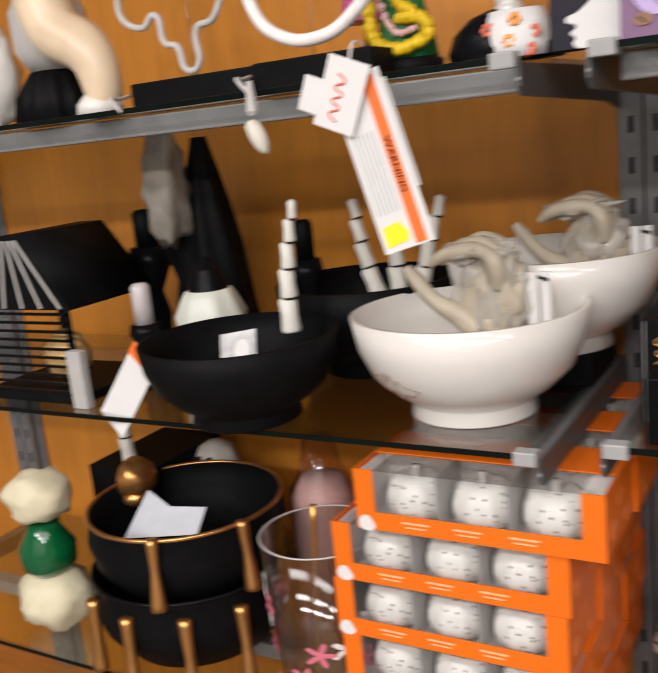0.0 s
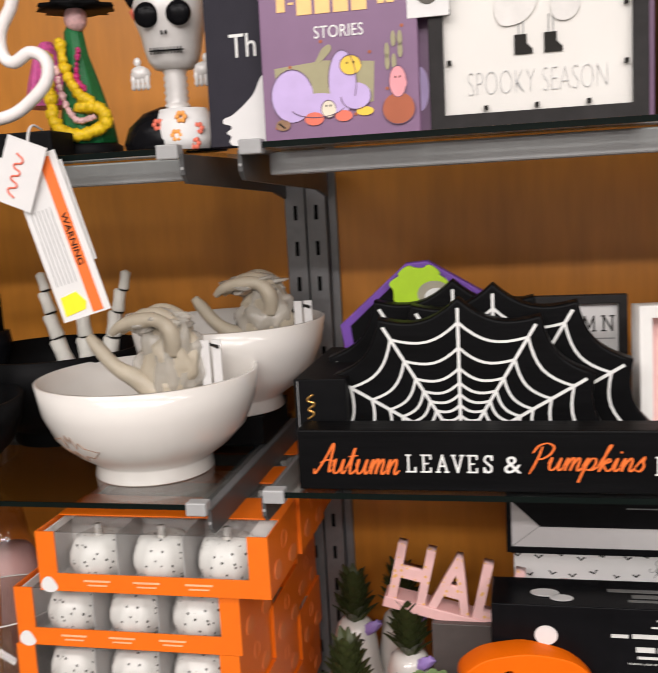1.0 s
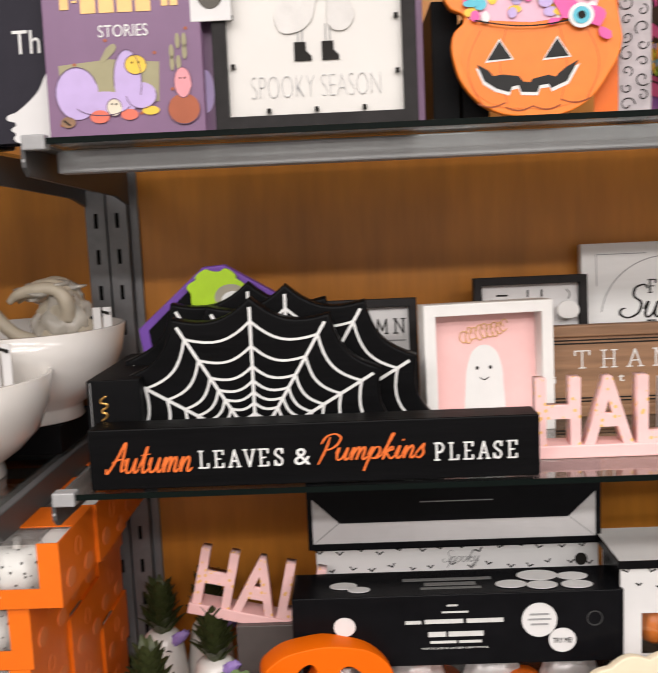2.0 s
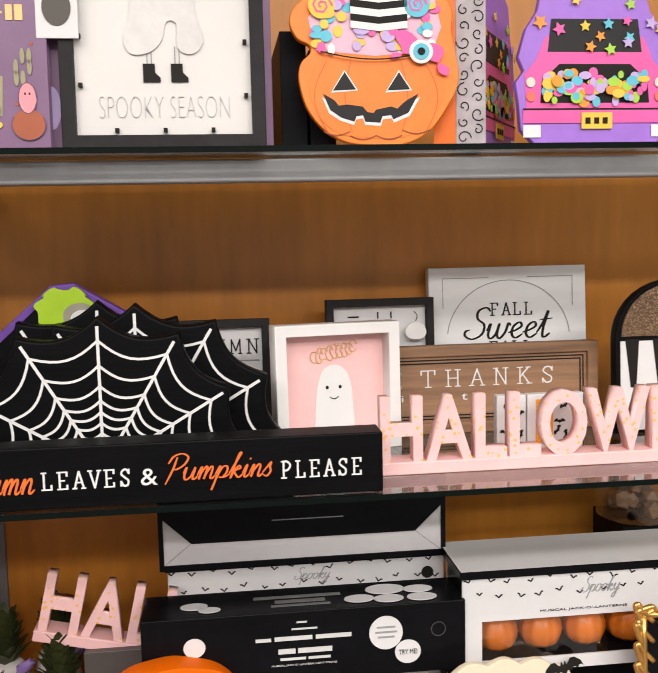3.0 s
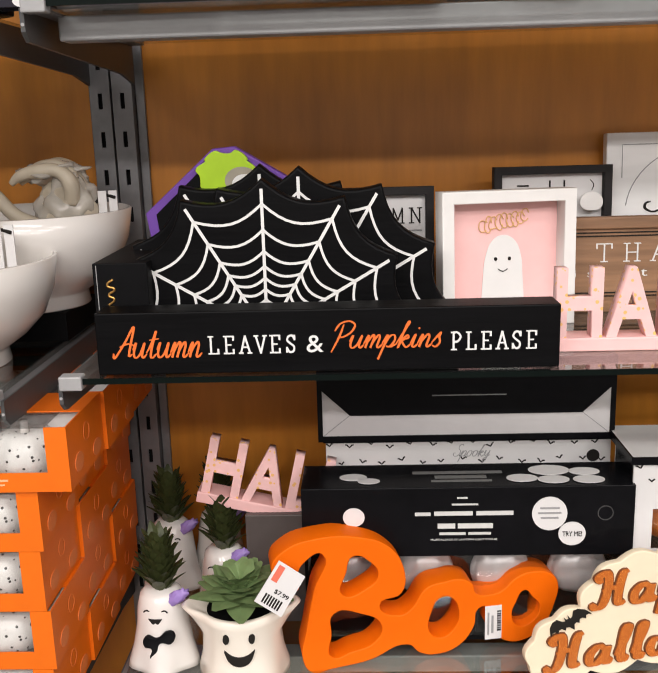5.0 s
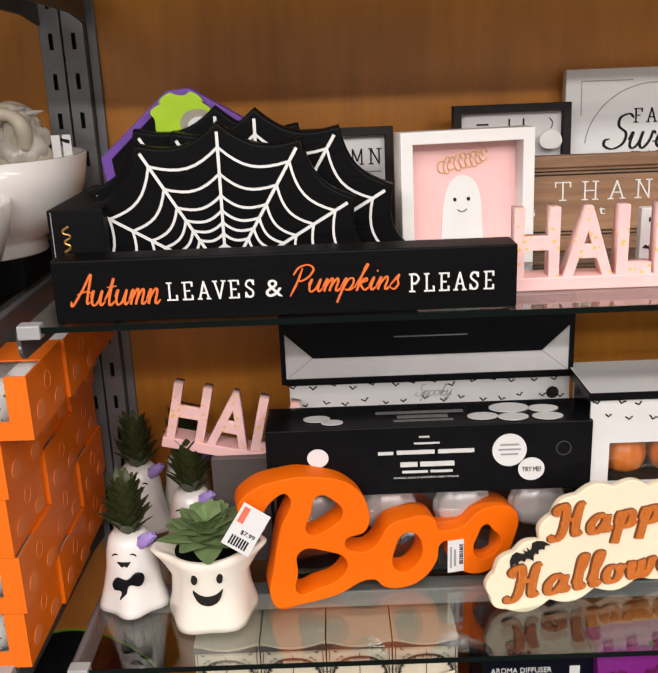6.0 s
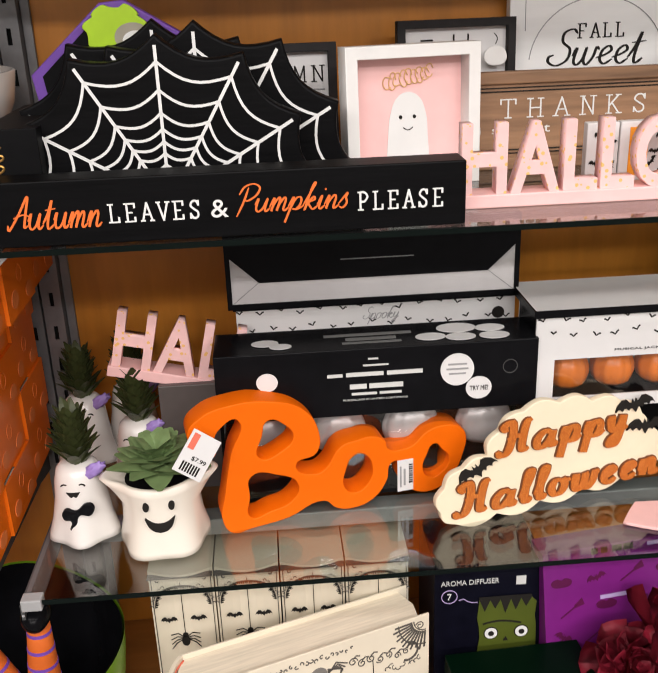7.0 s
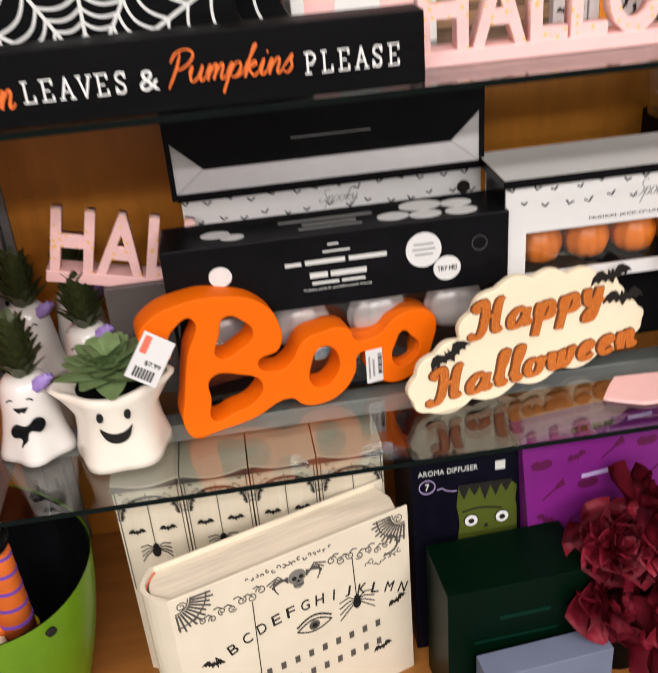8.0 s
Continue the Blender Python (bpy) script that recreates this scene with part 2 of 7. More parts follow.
PEN = {}


def stroke(ch, width, *paths):
    PEN[ch] = (width, paths)


stroke("a", 1.0, [(0.75, 0.85), (0.4, 1.0), (0.1, 0.6), (0.15, 0.1), (0.45, 0.05), (0.72, 0.5), (0.78, 0.95), (0.75, 0.3), (0.85, 0.02), (1.05, 0.25)])
stroke("u", 0.95, [(0, 0.5), (0.12, 0.95), (0.12, 0.3), (0.3, 0.0), (0.55, 0.25), (0.68, 0.95), (0.68, 0.25), (0.8, 0.0), (1.0, 0.25)])
stroke("t", 0.64, [(0, 0.3), (0.2, 0.9), (0.32, 1.7), (0.28, 0.6), (0.35, 0.05), (0.5, 0.02), (0.68, 0.25)], [(0.0, 1.12), (0.62, 1.2)])
stroke("m", 1.15, [(0, 0.3), (0.15, 0.95), (0.18, 0.0), (0.2, 0.4), (0.4, 0.95), (0.52, 0.8), (0.5, 0.0), (0.55, 0.45), (0.75, 0.95), (0.88, 0.75), (0.88, 0.15), (1.0, 0.0), (1.2, 0.25)])
stroke("n", 0.87, [(0, 0.3), (0.15, 0.95), (0.18, 0.0), (0.22, 0.45), (0.45, 0.95), (0.6, 0.75), (0.6, 0.15), (0.72, 0.0), (0.92, 0.25)])
stroke("p", 0.9, [(0, 0.3), (0.18, 0.95), (0.15, 0.0), (0.08, -0.9), (0.18, 0.2), (0.35, 0.85), (0.62, 0.9), (0.72, 0.5), (0.55, 0.08), (0.3, 0.1), (0.6, 0.05), (0.95, 0.3)])
stroke("k", 0.87, [(0, 0.3), (0.25, 1.3), (0.38, 1.9), (0.25, 1.7), (0.18, 0.0), (0.25, 0.45), (0.5, 0.9), (0.62, 0.7), (0.3, 0.5), (0.55, 0.1), (0.72, 0.0), (0.92, 0.25)])
stroke("i", 0.45, [(0, 0.3), (0.15, 0.95), (0.15, 0.2), (0.28, 0.0), (0.5, 0.25)], [(0.2, 1.36), (0.27, 1.46)])
stroke("s", 0.6, [(0, 0.3), (0.35, 1.05), (0.35, 0.75), (0.5, 0.35), (0.35, 0.0), (0.08, 0.1)])
stroke("A", 1.12, [(-0.1, 0.3), (0.05, 0.0), (0.5, 1.0), (0.85, 2.0), (0.9, 1.0), (0.95, 0.15), (1.15, 0.25)], [(0.2, 0.7), (0.7, 0.9), (1.15, 0.8)])
stroke("P", 1.05, [(0.35, 1.8), (0.3, 0.8), (0.12, -0.3)], [(-0.1, 1.3), (0.1, 1.85), (0.6, 2.05), (1.05, 1.75), (0.95, 1.2), (0.55, 0.85), (0.3, 0.9)])
stroke("S", 1.0, [(0.95, 1.75), (0.7, 2.0), (0.35, 1.8), (0.4, 1.3), (0.8, 0.9), (0.8, 0.3), (0.4, 0.0), (0.0, 0.2), (-0.05, 0.5), (0.15, 0.6)])
stroke("w", 1.1, [(0, 0.5), (0.12, 0.95), (0.12, 0.25), (0.3, 0.0), (0.5, 0.3), (0.55, 0.95), (0.56, 0.25), (0.75, 0.0), (0.95, 0.4), (1.0, 0.95), (1.15, 0.8)])
stroke("e", 0.72, [(0, 0.35), (0.35, 0.5), (0.6, 0.75), (0.45, 1.0), (0.2, 0.75), (0.2, 0.25), (0.45, 0.0), (0.75, 0.25)])
stroke("H", 1.3, [(0.1, 1.45), (-0.05, 1.8), (0.3, 2.0), (0.42, 1.2), (0.3, 0.2), (0.0, 0.0), (-0.2, 0.3)], [(1.2, 2.0), (0.98, 1.8), (0.9, 0.9), (0.95, 0.15), (1.25, 0.2)], [(0.2, 0.95), (0.6, 1.1), (1.05, 1.0)])
stroke("l", 0.46, [(0, 0.3), (0.3, 1.4), (0.35, 1.95), (0.2, 1.7), (0.18, 0.3), (0.3, 0.0), (0.5, 0.25)])
stroke("o", 0.82, [(0.45, 0.95), (0.15, 0.85), (0.05, 0.4), (0.25, 0.02), (0.55, 0.1), (0.65, 0.55), (0.5, 0.95), (0.6, 0.8), (0.9, 0.85)])
stroke("y", 0.9, [(0, 0.5), (0.12, 0.95), (0.15, 0.3), (0.35, 0.1), (0.6, 0.5), (0.68, 0.95), (0.65, 0.0), (0.5, -0.8), (0.2, -0.8), (0.3, -0.35), (0.95, 0.25)])


def glide(pts, n=6):
    """A smooth line through the points."""
    v = [Vector(p) for p in pts]
    v = [2 * v[0] - v[1]] + v + [2 * v[-1] - v[-2]]
    out = []
    for a, b, c, d in zip(v, v[1:], v[2:], v[3:]):
        for k in range(n):
            u = k / n
            out.append(0.5 * ((2 * b) + (c - a) * u + (2 * a - 5 * b + 4 * c - d) * u * u + (3 * b - a - 3 * c + d) * u ** 3))
    return out + [v[-2]]


def script(t, body, x0, x1, z0, z1, material, thick=0.0008, weight=0.13, lean=0.22, label="", gap=0.0):
    """Brush lettering: every letter is a part made of flat pen strokes."""
    x, laid = 0.0, []
    for ch in body:
        w, paths = PEN[ch]
        laid.append([[(p.x + x + lean * p.y, p.y) for p in glide(q)] for q in paths])
        x += w + gap
    flat_pts = [p for letter in laid for q in letter for p in q]
    lo, hi = min(p[0] for p in flat_pts), max(p[0] for p in flat_pts)
    bo, to = min(p[1] for p in flat_pts), max(p[1] for p in flat_pts)
    sx, sz = (x1 - x0) / (hi - lo), (z1 - z0) / (to - bo)
    pen, lift = weight * (sx + sz) / 2, 0.0
    for letter in laid:
        bm = bmesh.new()
        for q in letter:
            pts = [Vector((x0 + (a - lo) * sx, z0 + (b - bo) * sz)) for a, b in q]
            rows = []
            for i, p in enumerate(pts):
                d = (pts[min(i + 1, len(pts) - 1)] - pts[max(i - 1, 0)]).normalized()
                end = min(i, len(pts) - 1 - i)
                hw = pen * (0.62 + 0.55 * abs(d.y)) * (0.55 + 0.15 * min(end, 3)) * 0.85
                lift += 0.000002
                y = -thick - lift
                rows.append([bm.verts.new((p.x + sg * -d.y * hw, yy, p.y + sg * d.x * hw)) for sg, yy in ((1, y), (-1, y), (-1, 0), (1, 0))])
            for a, b in zip(rows, rows[1:]):
                for k in range(4):
                    bm.faces.new((a[k], b[k], b[(k + 1) % 4], a[(k + 1) % 4]))
            bm.faces.new(rows[0])
            bm.faces.new(rows[-1][::-1])
        bmesh.ops.recalc_face_normals(bm, faces=bm.faces)
        part("letter", bm, material, t, label)


def strip(pts, width, thick=0.0008, front=0.0):
    """A painted line of even width along (x, z) points, raised from y = front."""
    bm = bmesh.new()
    rows = []
    for i, p in enumerate(pts):
        a, b = Vector(pts[max(i - 1, 0)]), Vector(pts[min(i + 1, len(pts) - 1)])
        d = (b - a).normalized()
        nx, nz = -d.y * width / 2, d.x * width / 2
        rows.append([bm.verts.new((p[0] + s * nx, y, p[1] + s * nz)) for s, y in ((1, front - thick), (-1, front - thick), (-1, front), (1, front))])
    for a, b in zip(rows, rows[1:]):
        for k in range(4):
            bm.faces.new((a[k], b[k], b[(k + 1) % 4], a[(k + 1) % 4]))
    bm.faces.new(rows[0])
    bm.faces.new(rows[-1][::-1])
    bmesh.ops.recalc_face_normals(bm, faces=bm.faces)
    return bm


SLAB = {}


def slab(ch, *paths):
    SLAB[ch] = paths


slab("L", [(0.2, 1), (0.2, 0)], [(0, 1), (0.4, 1)], [(0, 0), (0.8, 0)], [(0.8, 0), (0.8, 0.25)])
slab("E", [(0.2, 1), (0.2, 0)], [(0, 1), (0.8, 1)], [(0.8, 1), (0.8, 0.78)], [(0.2, 0.5), (0.6, 0.5)], [(0, 0), (0.8, 0)], [(0.8, 0), (0.8, 0.22)])
slab("F", [(0.2, 1), (0.2, 0)], [(0, 1), (0.8, 1)], [(0.8, 1), (0.8, 0.78)], [(0.2, 0.5), (0.6, 0.5)], [(0, 0), (0.42, 0)])
slab("A", [(0.12, 0), (0.5, 1)], [(0.5, 1), (0.88, 0)], [(0.25, 0.35), (0.75, 0.35)], [(-0.03, 0), (0.3, 0)], [(0.7, 0), (1.03, 0)])
slab("V", [(0.12, 1), (0.5, 0)], [(0.5, 0), (0.88, 1)], [(-0.03, 1), (0.3, 1)], [(0.7, 1), (1.03, 1)])
slab("S", [(0.76, 0.98), (0.76, 0.74)], [(0.75, 0.78), (0.6, 0.97), (0.3, 0.95), (0.15, 0.72), (0.4, 0.53), (0.7, 0.34), (0.66, 0.08), (0.35, 0.02), (0.12, 0.25)], [(0.12, 0.28), (0.12, 0.02)])
slab("P", [(0.2, 1), (0.2, 0)], [(0, 0), (0.45, 0)], [(0, 1), (0.3, 1)], [(0.2, 1), (0.55, 0.99), (0.8, 0.75), (0.55, 0.48), (0.2, 0.46)])
slab("T", [(0.45, 1), (0.45, 0)], [(0, 1), (0.9, 1)], [(0, 1), (0, 0.75)], [(0.9, 1), (0.9, 0.75)], [(0.25, 0), (0.65, 0)])
slab("H", [(0.18, 1), (0.18, 0)], [(0.82, 1), (0.82, 0)], [(0.18, 0.5), (0.82, 0.5)], [(0, 1), (0.36, 1)], [(0.64, 1), (1, 1)], [(0, 0), (0.36, 0)], [(0.64, 0), (1, 0)])
slab("N", [(0.18, 0), (0.18, 1)], [(0.18, 1), (0.82, 0)], [(0.82, 0), (0.82, 1)], [(0, 1), (0.3, 1)], [(0.64, 1), (1, 1)], [(0, 0), (0.36, 0)])
slab("U", [(0.18, 1), (0.18, 0.3), (0.3, 0.03), (0.5, 0.0), (0.7, 0.03), (0.82, 0.3), (0.82, 1)], [(0, 1), (0.36, 1)], [(0.64, 1), (1, 1)])
slab("M", [(0.15, 0), (0.15, 1)], [(0.15, 1), (0.5, 0.2)], [(0.5, 0.2), (0.85, 1)], [(0.85, 1), (0.85, 0)], [(0, 0), (0.3, 0)], [(0.7, 0), (1, 0)])
slab("K", [(0.18, 1), (0.18, 0)], [(0.75, 1), (0.2, 0.42)], [(0.35, 0.58), (0.8, 0)], [(0, 1), (0.36, 1)], [(0, 0), (0.36, 0)], [(0.58, 1), (0.9, 1)], [(0.64, 0), (0.98, 0)])


def serif(t, body, x0, x1, z0, z1, material, front=0.0, weight=0.14, fill=0.78):
    """Slab-serif capitals: every letter is a part made of pen strokes."""
    step = (x1 - x0) / (len(body) - 1 + fill)
    h = z1 - z0
    for i, ch in enumerate(body):
        bm = bmesh.new()
        lift = 0.0
        for path in SLAB[ch]:
            line = glide(path) if len(path) > 2 else [Vector(p) for p in path]
            pts = [Vector((x0 + step * i + p.x * step * fill, z0 + p.y * h)) for p in line]
            d = (pts[-1] - pts[0]).normalized()
            hw = h * weight * (0.5 if abs(d.y) > 0.4 else 0.36)
            pts[0], pts[-1] = pts[0] - (pts[1] - pts[0]).normalized() * hw * 0.6, pts[-1] + (pts[-1] - pts[-2]).normalized() * hw * 0.6
            lift += 0.00001
            rows = []
            for k, p in enumerate(pts):
                d = (pts[min(k + 1, len(pts) - 1)] - pts[max(k - 1, 0)]).normalized()
                rows.append([bm.verts.new((p.x + sg * -d.y * hw, yy, p.y + sg * d.x * hw)) for sg, yy in ((1, front - 0.0008 - lift), (-1, front - 0.0008 - lift), (-1, front), (1, front))])
            for a, b in zip(rows, rows[1:]):
                for k in range(4):
                    bm.faces.new((a[k], b[k], b[(k + 1) % 4], a[(k + 1) % 4]))
            bm.faces.new(rows[0])
            bm.faces.new(rows[-1][::-1])
        bmesh.ops.recalc_face_normals(bm, faces=bm.faces)
        part("letter", bm, material, t)


def disc(cx, cz, rx, rz, thick=0.0008, front=0.0, n=28):
    pts = [(cx + rx * math.cos(2 * math.pi * i / n), cz + rz * math.sin(2 * math.pi * i / n)) for i in range(n)]
    return flat([pts], thick, 0, False, front - thick)


def bars(parent, rows, material, front, name="print_bar"):
    """Unreadable small print as plain bars: rows of x0, x1, z0, z1."""
    for x0, x1, z0, z1 in rows:
        part(name, box(x0, x1, front - 0.0008, front, z0, z1), material, parent)


BAT = [(0, 0.20), (0.05, 0.22), (0.09, 0.40), (0.13, 0.16), (0.24, 0.22), (0.40, 0.46), (0.62, 0.44), (0.86, 0.22), (1, -0.12), (0.88, 0.00), (0.76, 0.00), (0.68, -0.16), (0.56, -0.02), (0.44, -0.02), (0.34, -0.20), (0.24, -0.08), (0.12, -0.14), (0, -0.40)]


def bat(cx, cz, half, front, tilt=0.0, thick=0.0008):
    pts = BAT + [(-x, z) for x, z in reversed(BAT[1:-1])]
    c, s = math.cos(tilt), math.sin(tilt)
    return flat([[(cx + half * (x * c - z * s), cz + half * (x * s + z * c)) for x, z in pts]], thick, 0, False, front - thick)


def curl(cx, cz, r, turn, hand, n=16):
    """A small spiral flourish."""
    return [(cx + hand * r * (1 - 0.8 * k / n) * math.cos(turn + k * 0.55), cz + r * (1 - 0.8 * k / n) * math.sin(turn + k * 0.55)) for k in range(n)]


# ---- large structure ----
def structure(name, bm, material, label, category):
    ob = part(name, bm, material, None)
    return tagged(ob, label, category, kind="structure")


structure("floor", box(-4, 4, -3.6, 1.5, -0.1, 0), CONCRETE, "polished grey shop floor", "floor")
structure("ceiling", box(-4, 4, -3.6, 1.5, 3.0, 3.1), PLASTER, "white shop ceiling", "ceiling")
structure("wall_south", box(-4, 4, -3.7, -3.6, 0, 3.0), PLASTER, "plain pale shop wall", "wall")
structure("wall_west", box(-4.1, -4, -3.6, 1.5, 0, 3.0), PLASTER, "plain pale shop wall", "wall")
structure("wall_east", box(4, 4.1, -3.6, 1.5, 0, 3.0), PLASTER, "plain pale shop wall", "wall")
structure("wall_north", box(-4, 4, 1.40, 1.5, 0, 3.0), PLASTER, "plain pale wall behind the shelving", "wall")
structure("back_panel", box(-2.6, 2.6, 1.262, 1.30, 0.40, 2.4), WOODWALL, "warm orange-brown wood veneer back panel of the shelving", "panel")
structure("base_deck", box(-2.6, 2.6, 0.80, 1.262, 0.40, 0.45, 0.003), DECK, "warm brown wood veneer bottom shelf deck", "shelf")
structure("base_plinth", box(-2.6, 2.6, 0.86, 1.30, 0.0, 0.40), BLACKM, "black plinth under the shelving", "plinth")

Z_UP, Z_MID, Z_LOW = 1.53, 1.19, 0.806
Z_MIDL = 1.175
FRONT = 0.857


def upright(x, z0=0.45, z1=2.3):
    """A steel post of two slotted channels side by side."""
    post = thing("shelf_upright", "grey steel double slotted upright post on the wood panel", "shelf upright", pose(x, 0, 0), "shelf uprights", "structure")
    pitch, off = 0.049, 1.357
    for cx in (-0.0145, 0.0145):
        bm = bmesh.new()
        for sx in (-1, 1):
            a, b = sorted((cx + sx * 0.0028, cx + sx * 0.0130))
            box(a, b, 1.240, 1.2425, z0, z1, bm=bm)
            a, b = sorted((cx + sx * 0.0112, cx + sx * 0.0130))
            box(a, b, 1.2425, 1.262, z0, z1, bm=bm)
        k = math.ceil((z0 - off) / pitch)
        while off + (k + 1) * pitch < z1:
            zc = off + k * pitch
            box(cx - 0.0028, cx + 0.0028, 1.240, 1.2425, zc + 0.010, zc + pitch - 0.010, bm=bm)
            k += 1
        part("slotted_channel", bm, STEEL, post)
        # added dark strip behind the slots: the channel's inner shade as colour
        part("slot_shade_strip", box(cx - 0.011, cx + 0.011, 1.252, 1.261, z0, z1), SLOTDARK, post)
    part("edge_flange", box(0.0285, 0.040, 1.2545, 1.2615, z0, z1, 0.001), STEEL, post)
    part("edge_flange", box(-0.033, -0.0285, 1.2545, 1.2615, z0, z1, 0.001), STEEL, post)
    return post


for ux in (-0.2045, 0.99, -1.40):
    upright(ux)


def bracket(x, z, side, rise=0.0):
    """A steel arm from the post to the shelf's front, with a clip that grips the glass."""
    t = 0.004
    b = thing("shelf_bracket", "grey steel shelf bracket arm with a plastic end clip", "shelf bracket", pose(x, 0, z), "shelf brackets", "structure")
    zt = -0.0065
    prof = [(FRONT + 0.002, zt), (1.241, zt), (1.241, -0.055), (1.18, -0.045), (FRONT + 0.012, -0.034), (FRONT + 0.003, -0.026)]
    bm = bmesh.new()
    vs = [bm.verts.new((-t / 2, y, zz)) for y, zz in prof]
    f = bm.faces.new(vs)
    g = bmesh.ops.extrude_face_region(bm, geom=[f])
    bmesh.ops.translate(bm, verts=[v for v in g["geom"] if isinstance(v, bmesh.types.BMVert)], vec=(t, 0, 0))
    bmesh.ops.recalc_face_normals(bm, faces=bm.faces)
    # same steel as the flange; the arm's shade is put into a darker colour
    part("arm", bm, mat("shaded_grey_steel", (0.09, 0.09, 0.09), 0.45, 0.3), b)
    part("arm_flange", box(min(0, side * 0.020), max(0, side * 0.020), FRONT + 0.004, 1.23, zt - 0.002, zt + 0.0002), STEEL, b)
    cx = side * 0.012
    part("end_clip", box(cx - 0.011, cx + 0.011, FRONT - 0.004, FRONT + 0.012, -0.011, 0.003, 0.0015), CLIP, b, "light grey plastic clip")
    part("rivet", disc(0, -0.020, 0.0015, 0.0015, 0.001, FRONT + 0.003), CLIP, b)
    return b


for z in (Z_UP, Z_MID, Z_LOW):
    bracket(-0.174, z, 1)
    left = Z_MIDL if z == Z_MID else z
    bracket(-0.232, left, -1)
    bracket(0.96, z, -1)
    bracket(-1.37, left, 1)


def shelf(x0, x1, z, level):
    """A glass sheet on a steel front rail."""
    s = thing("glass_shelf", "clear glass shelf with a dark polished edge on a grey steel rail", "shelf", pose(0, 0, z), "glass shelves", "structure")
    part("glass_pane", box(x0, x1, FRONT + 0.0012, 1.236, -0.006, 0.0), SHELFGLASS, s)
    part("polished_edge", box(x0, x1, FRONT, FRONT + 0.0012, -0.0058, -0.0002), GLASSEDGE, s, "dark green polished glass edge")
    y = (1.000, 1.165, 0.912)[level]
    # one kind of rail; each level's light or shade is put into its grey
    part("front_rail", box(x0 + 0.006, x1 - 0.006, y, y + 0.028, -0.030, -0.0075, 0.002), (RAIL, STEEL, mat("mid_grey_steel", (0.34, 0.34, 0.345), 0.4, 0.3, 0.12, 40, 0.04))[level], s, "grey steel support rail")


for z, lv in ((Z_UP, 2), (Z_MID, 1), (Z_LOW, 0)):
    shelf(-0.166, 0.955, z, lv)
    shelf(-1.365, -0.240, Z_MIDL if z == Z_MID else z, lv)

# ---- middle shelf, right bay ----
def slogan_block():
    t = thing("sign_block", "black painted wooden sign block with orange and white slogan", "sign", pose(-0.138, 0.868, Z_MID))
    part("board", box(0, 0.438, 0, 0.038, 0, 0.0605, 0.0015), BLACKWOOD, t)
    script(t, "Autumn", 0.0160, 0.1010, 0.0165, 0.0475, ORANGEINK, weight=0.075, lean=0.3)
    serif(t, "LEAVES", 0.1075, 0.1920, 0.0195, 0.0360, INKW, weight=0.115)
    part("lettering", words("&", 0.2005, 0.2165, 0.0190, 0.0355, bold=0.002), INKW, t)
    script(t, "Pumpkins", 0.2235, 0.3270, 0.0110, 0.0485, ORANGEINK, weight=0.075, lean=0.3)
    serif(t, "PLEASE", 0.3365, 0.4175, 0.0190, 0.0355, INKW, weight=0.115)


slogan_block()


def web_sign(m):
    """Scalloped half-round board with a painted web, standing on its flat foot."""
    t = thing("spider_web_sign", "black scalloped wooden sign with a white spider web", "sign", m, "spider web signs")
    hub = (0.0, 0.020)
    spokes = [(a, r) for a, r in ((2, .150), (30.3, .146), (59.2, .151), (90, .148), (120.8, .151), (149.7, .146), (178, .150))]
    tip = lambda a, r: (hub[0] + r * math.cos(radians(a)), hub[1] + r * math.sin(radians(a)))
    tips = [tip(a, r + 0.010) for a, r in spokes]
    edge = []
    for (x0, z0), (x1, z1) in zip(tips, tips[1:]):
        for k in range(8):
            u = k / 8
            s = 1 - 0.16 * 4 * u * (1 - u) * 0.55
            x, z = x0 + (x1 - x0) * u, z0 + (z1 - z0) * u
            edge.append((hub[0] + (x - hub[0]) * s, hub[1] + (z - hub[1]) * s))
    edge.append(tips[-1])
    edge = [(x, max(z, 0)) for x, z in edge]
    edge = [(0.150, 0)] + edge + [(-0.150, 0)]
    part("board", flat([edge], 0.024, 0.003, False), BLACKWOOD, t)
    for a, r in spokes:
        part("web_spoke", strip([hub, tip(a, r)], 0.0031), INKW, t)
    for f in (0.90, 0.725, 0.58, 0.478, 0.397, 0.32, 0.246):
        for (a, r), (b, q) in zip(spokes, spokes[1:]):
            pts = []
            for k in range(9):
                u = k / 8
                s = 1 - 0.09 * 4 * u * (1 - u)
                p, e = tip(a, r * f), tip(b, q * f)
                x, z = p[0] + (e[0] - p[0]) * u, p[1] + (e[1] - p[1]) * u
                pts.append((hub[0] + (x - hub[0]) * s, hub[1] + (z - hub[1]) * s))
            if min(z for x, z in pts) > 0.003:
                part("web_thread", strip(pts, 0.0026, front=-0.0002), INKW, t)
    return t


web = web_sign(pose(0.018, 0.942, Z_MID))
copy_thing(web, pose(0.052, 0.985, Z_MID) @ Matrix.Scale(1.05, 4))
copy_thing(web, pose(0.008, 1.02, Z_MID, 0, 0, 2) @ Matrix.Scale(1.06, 4))


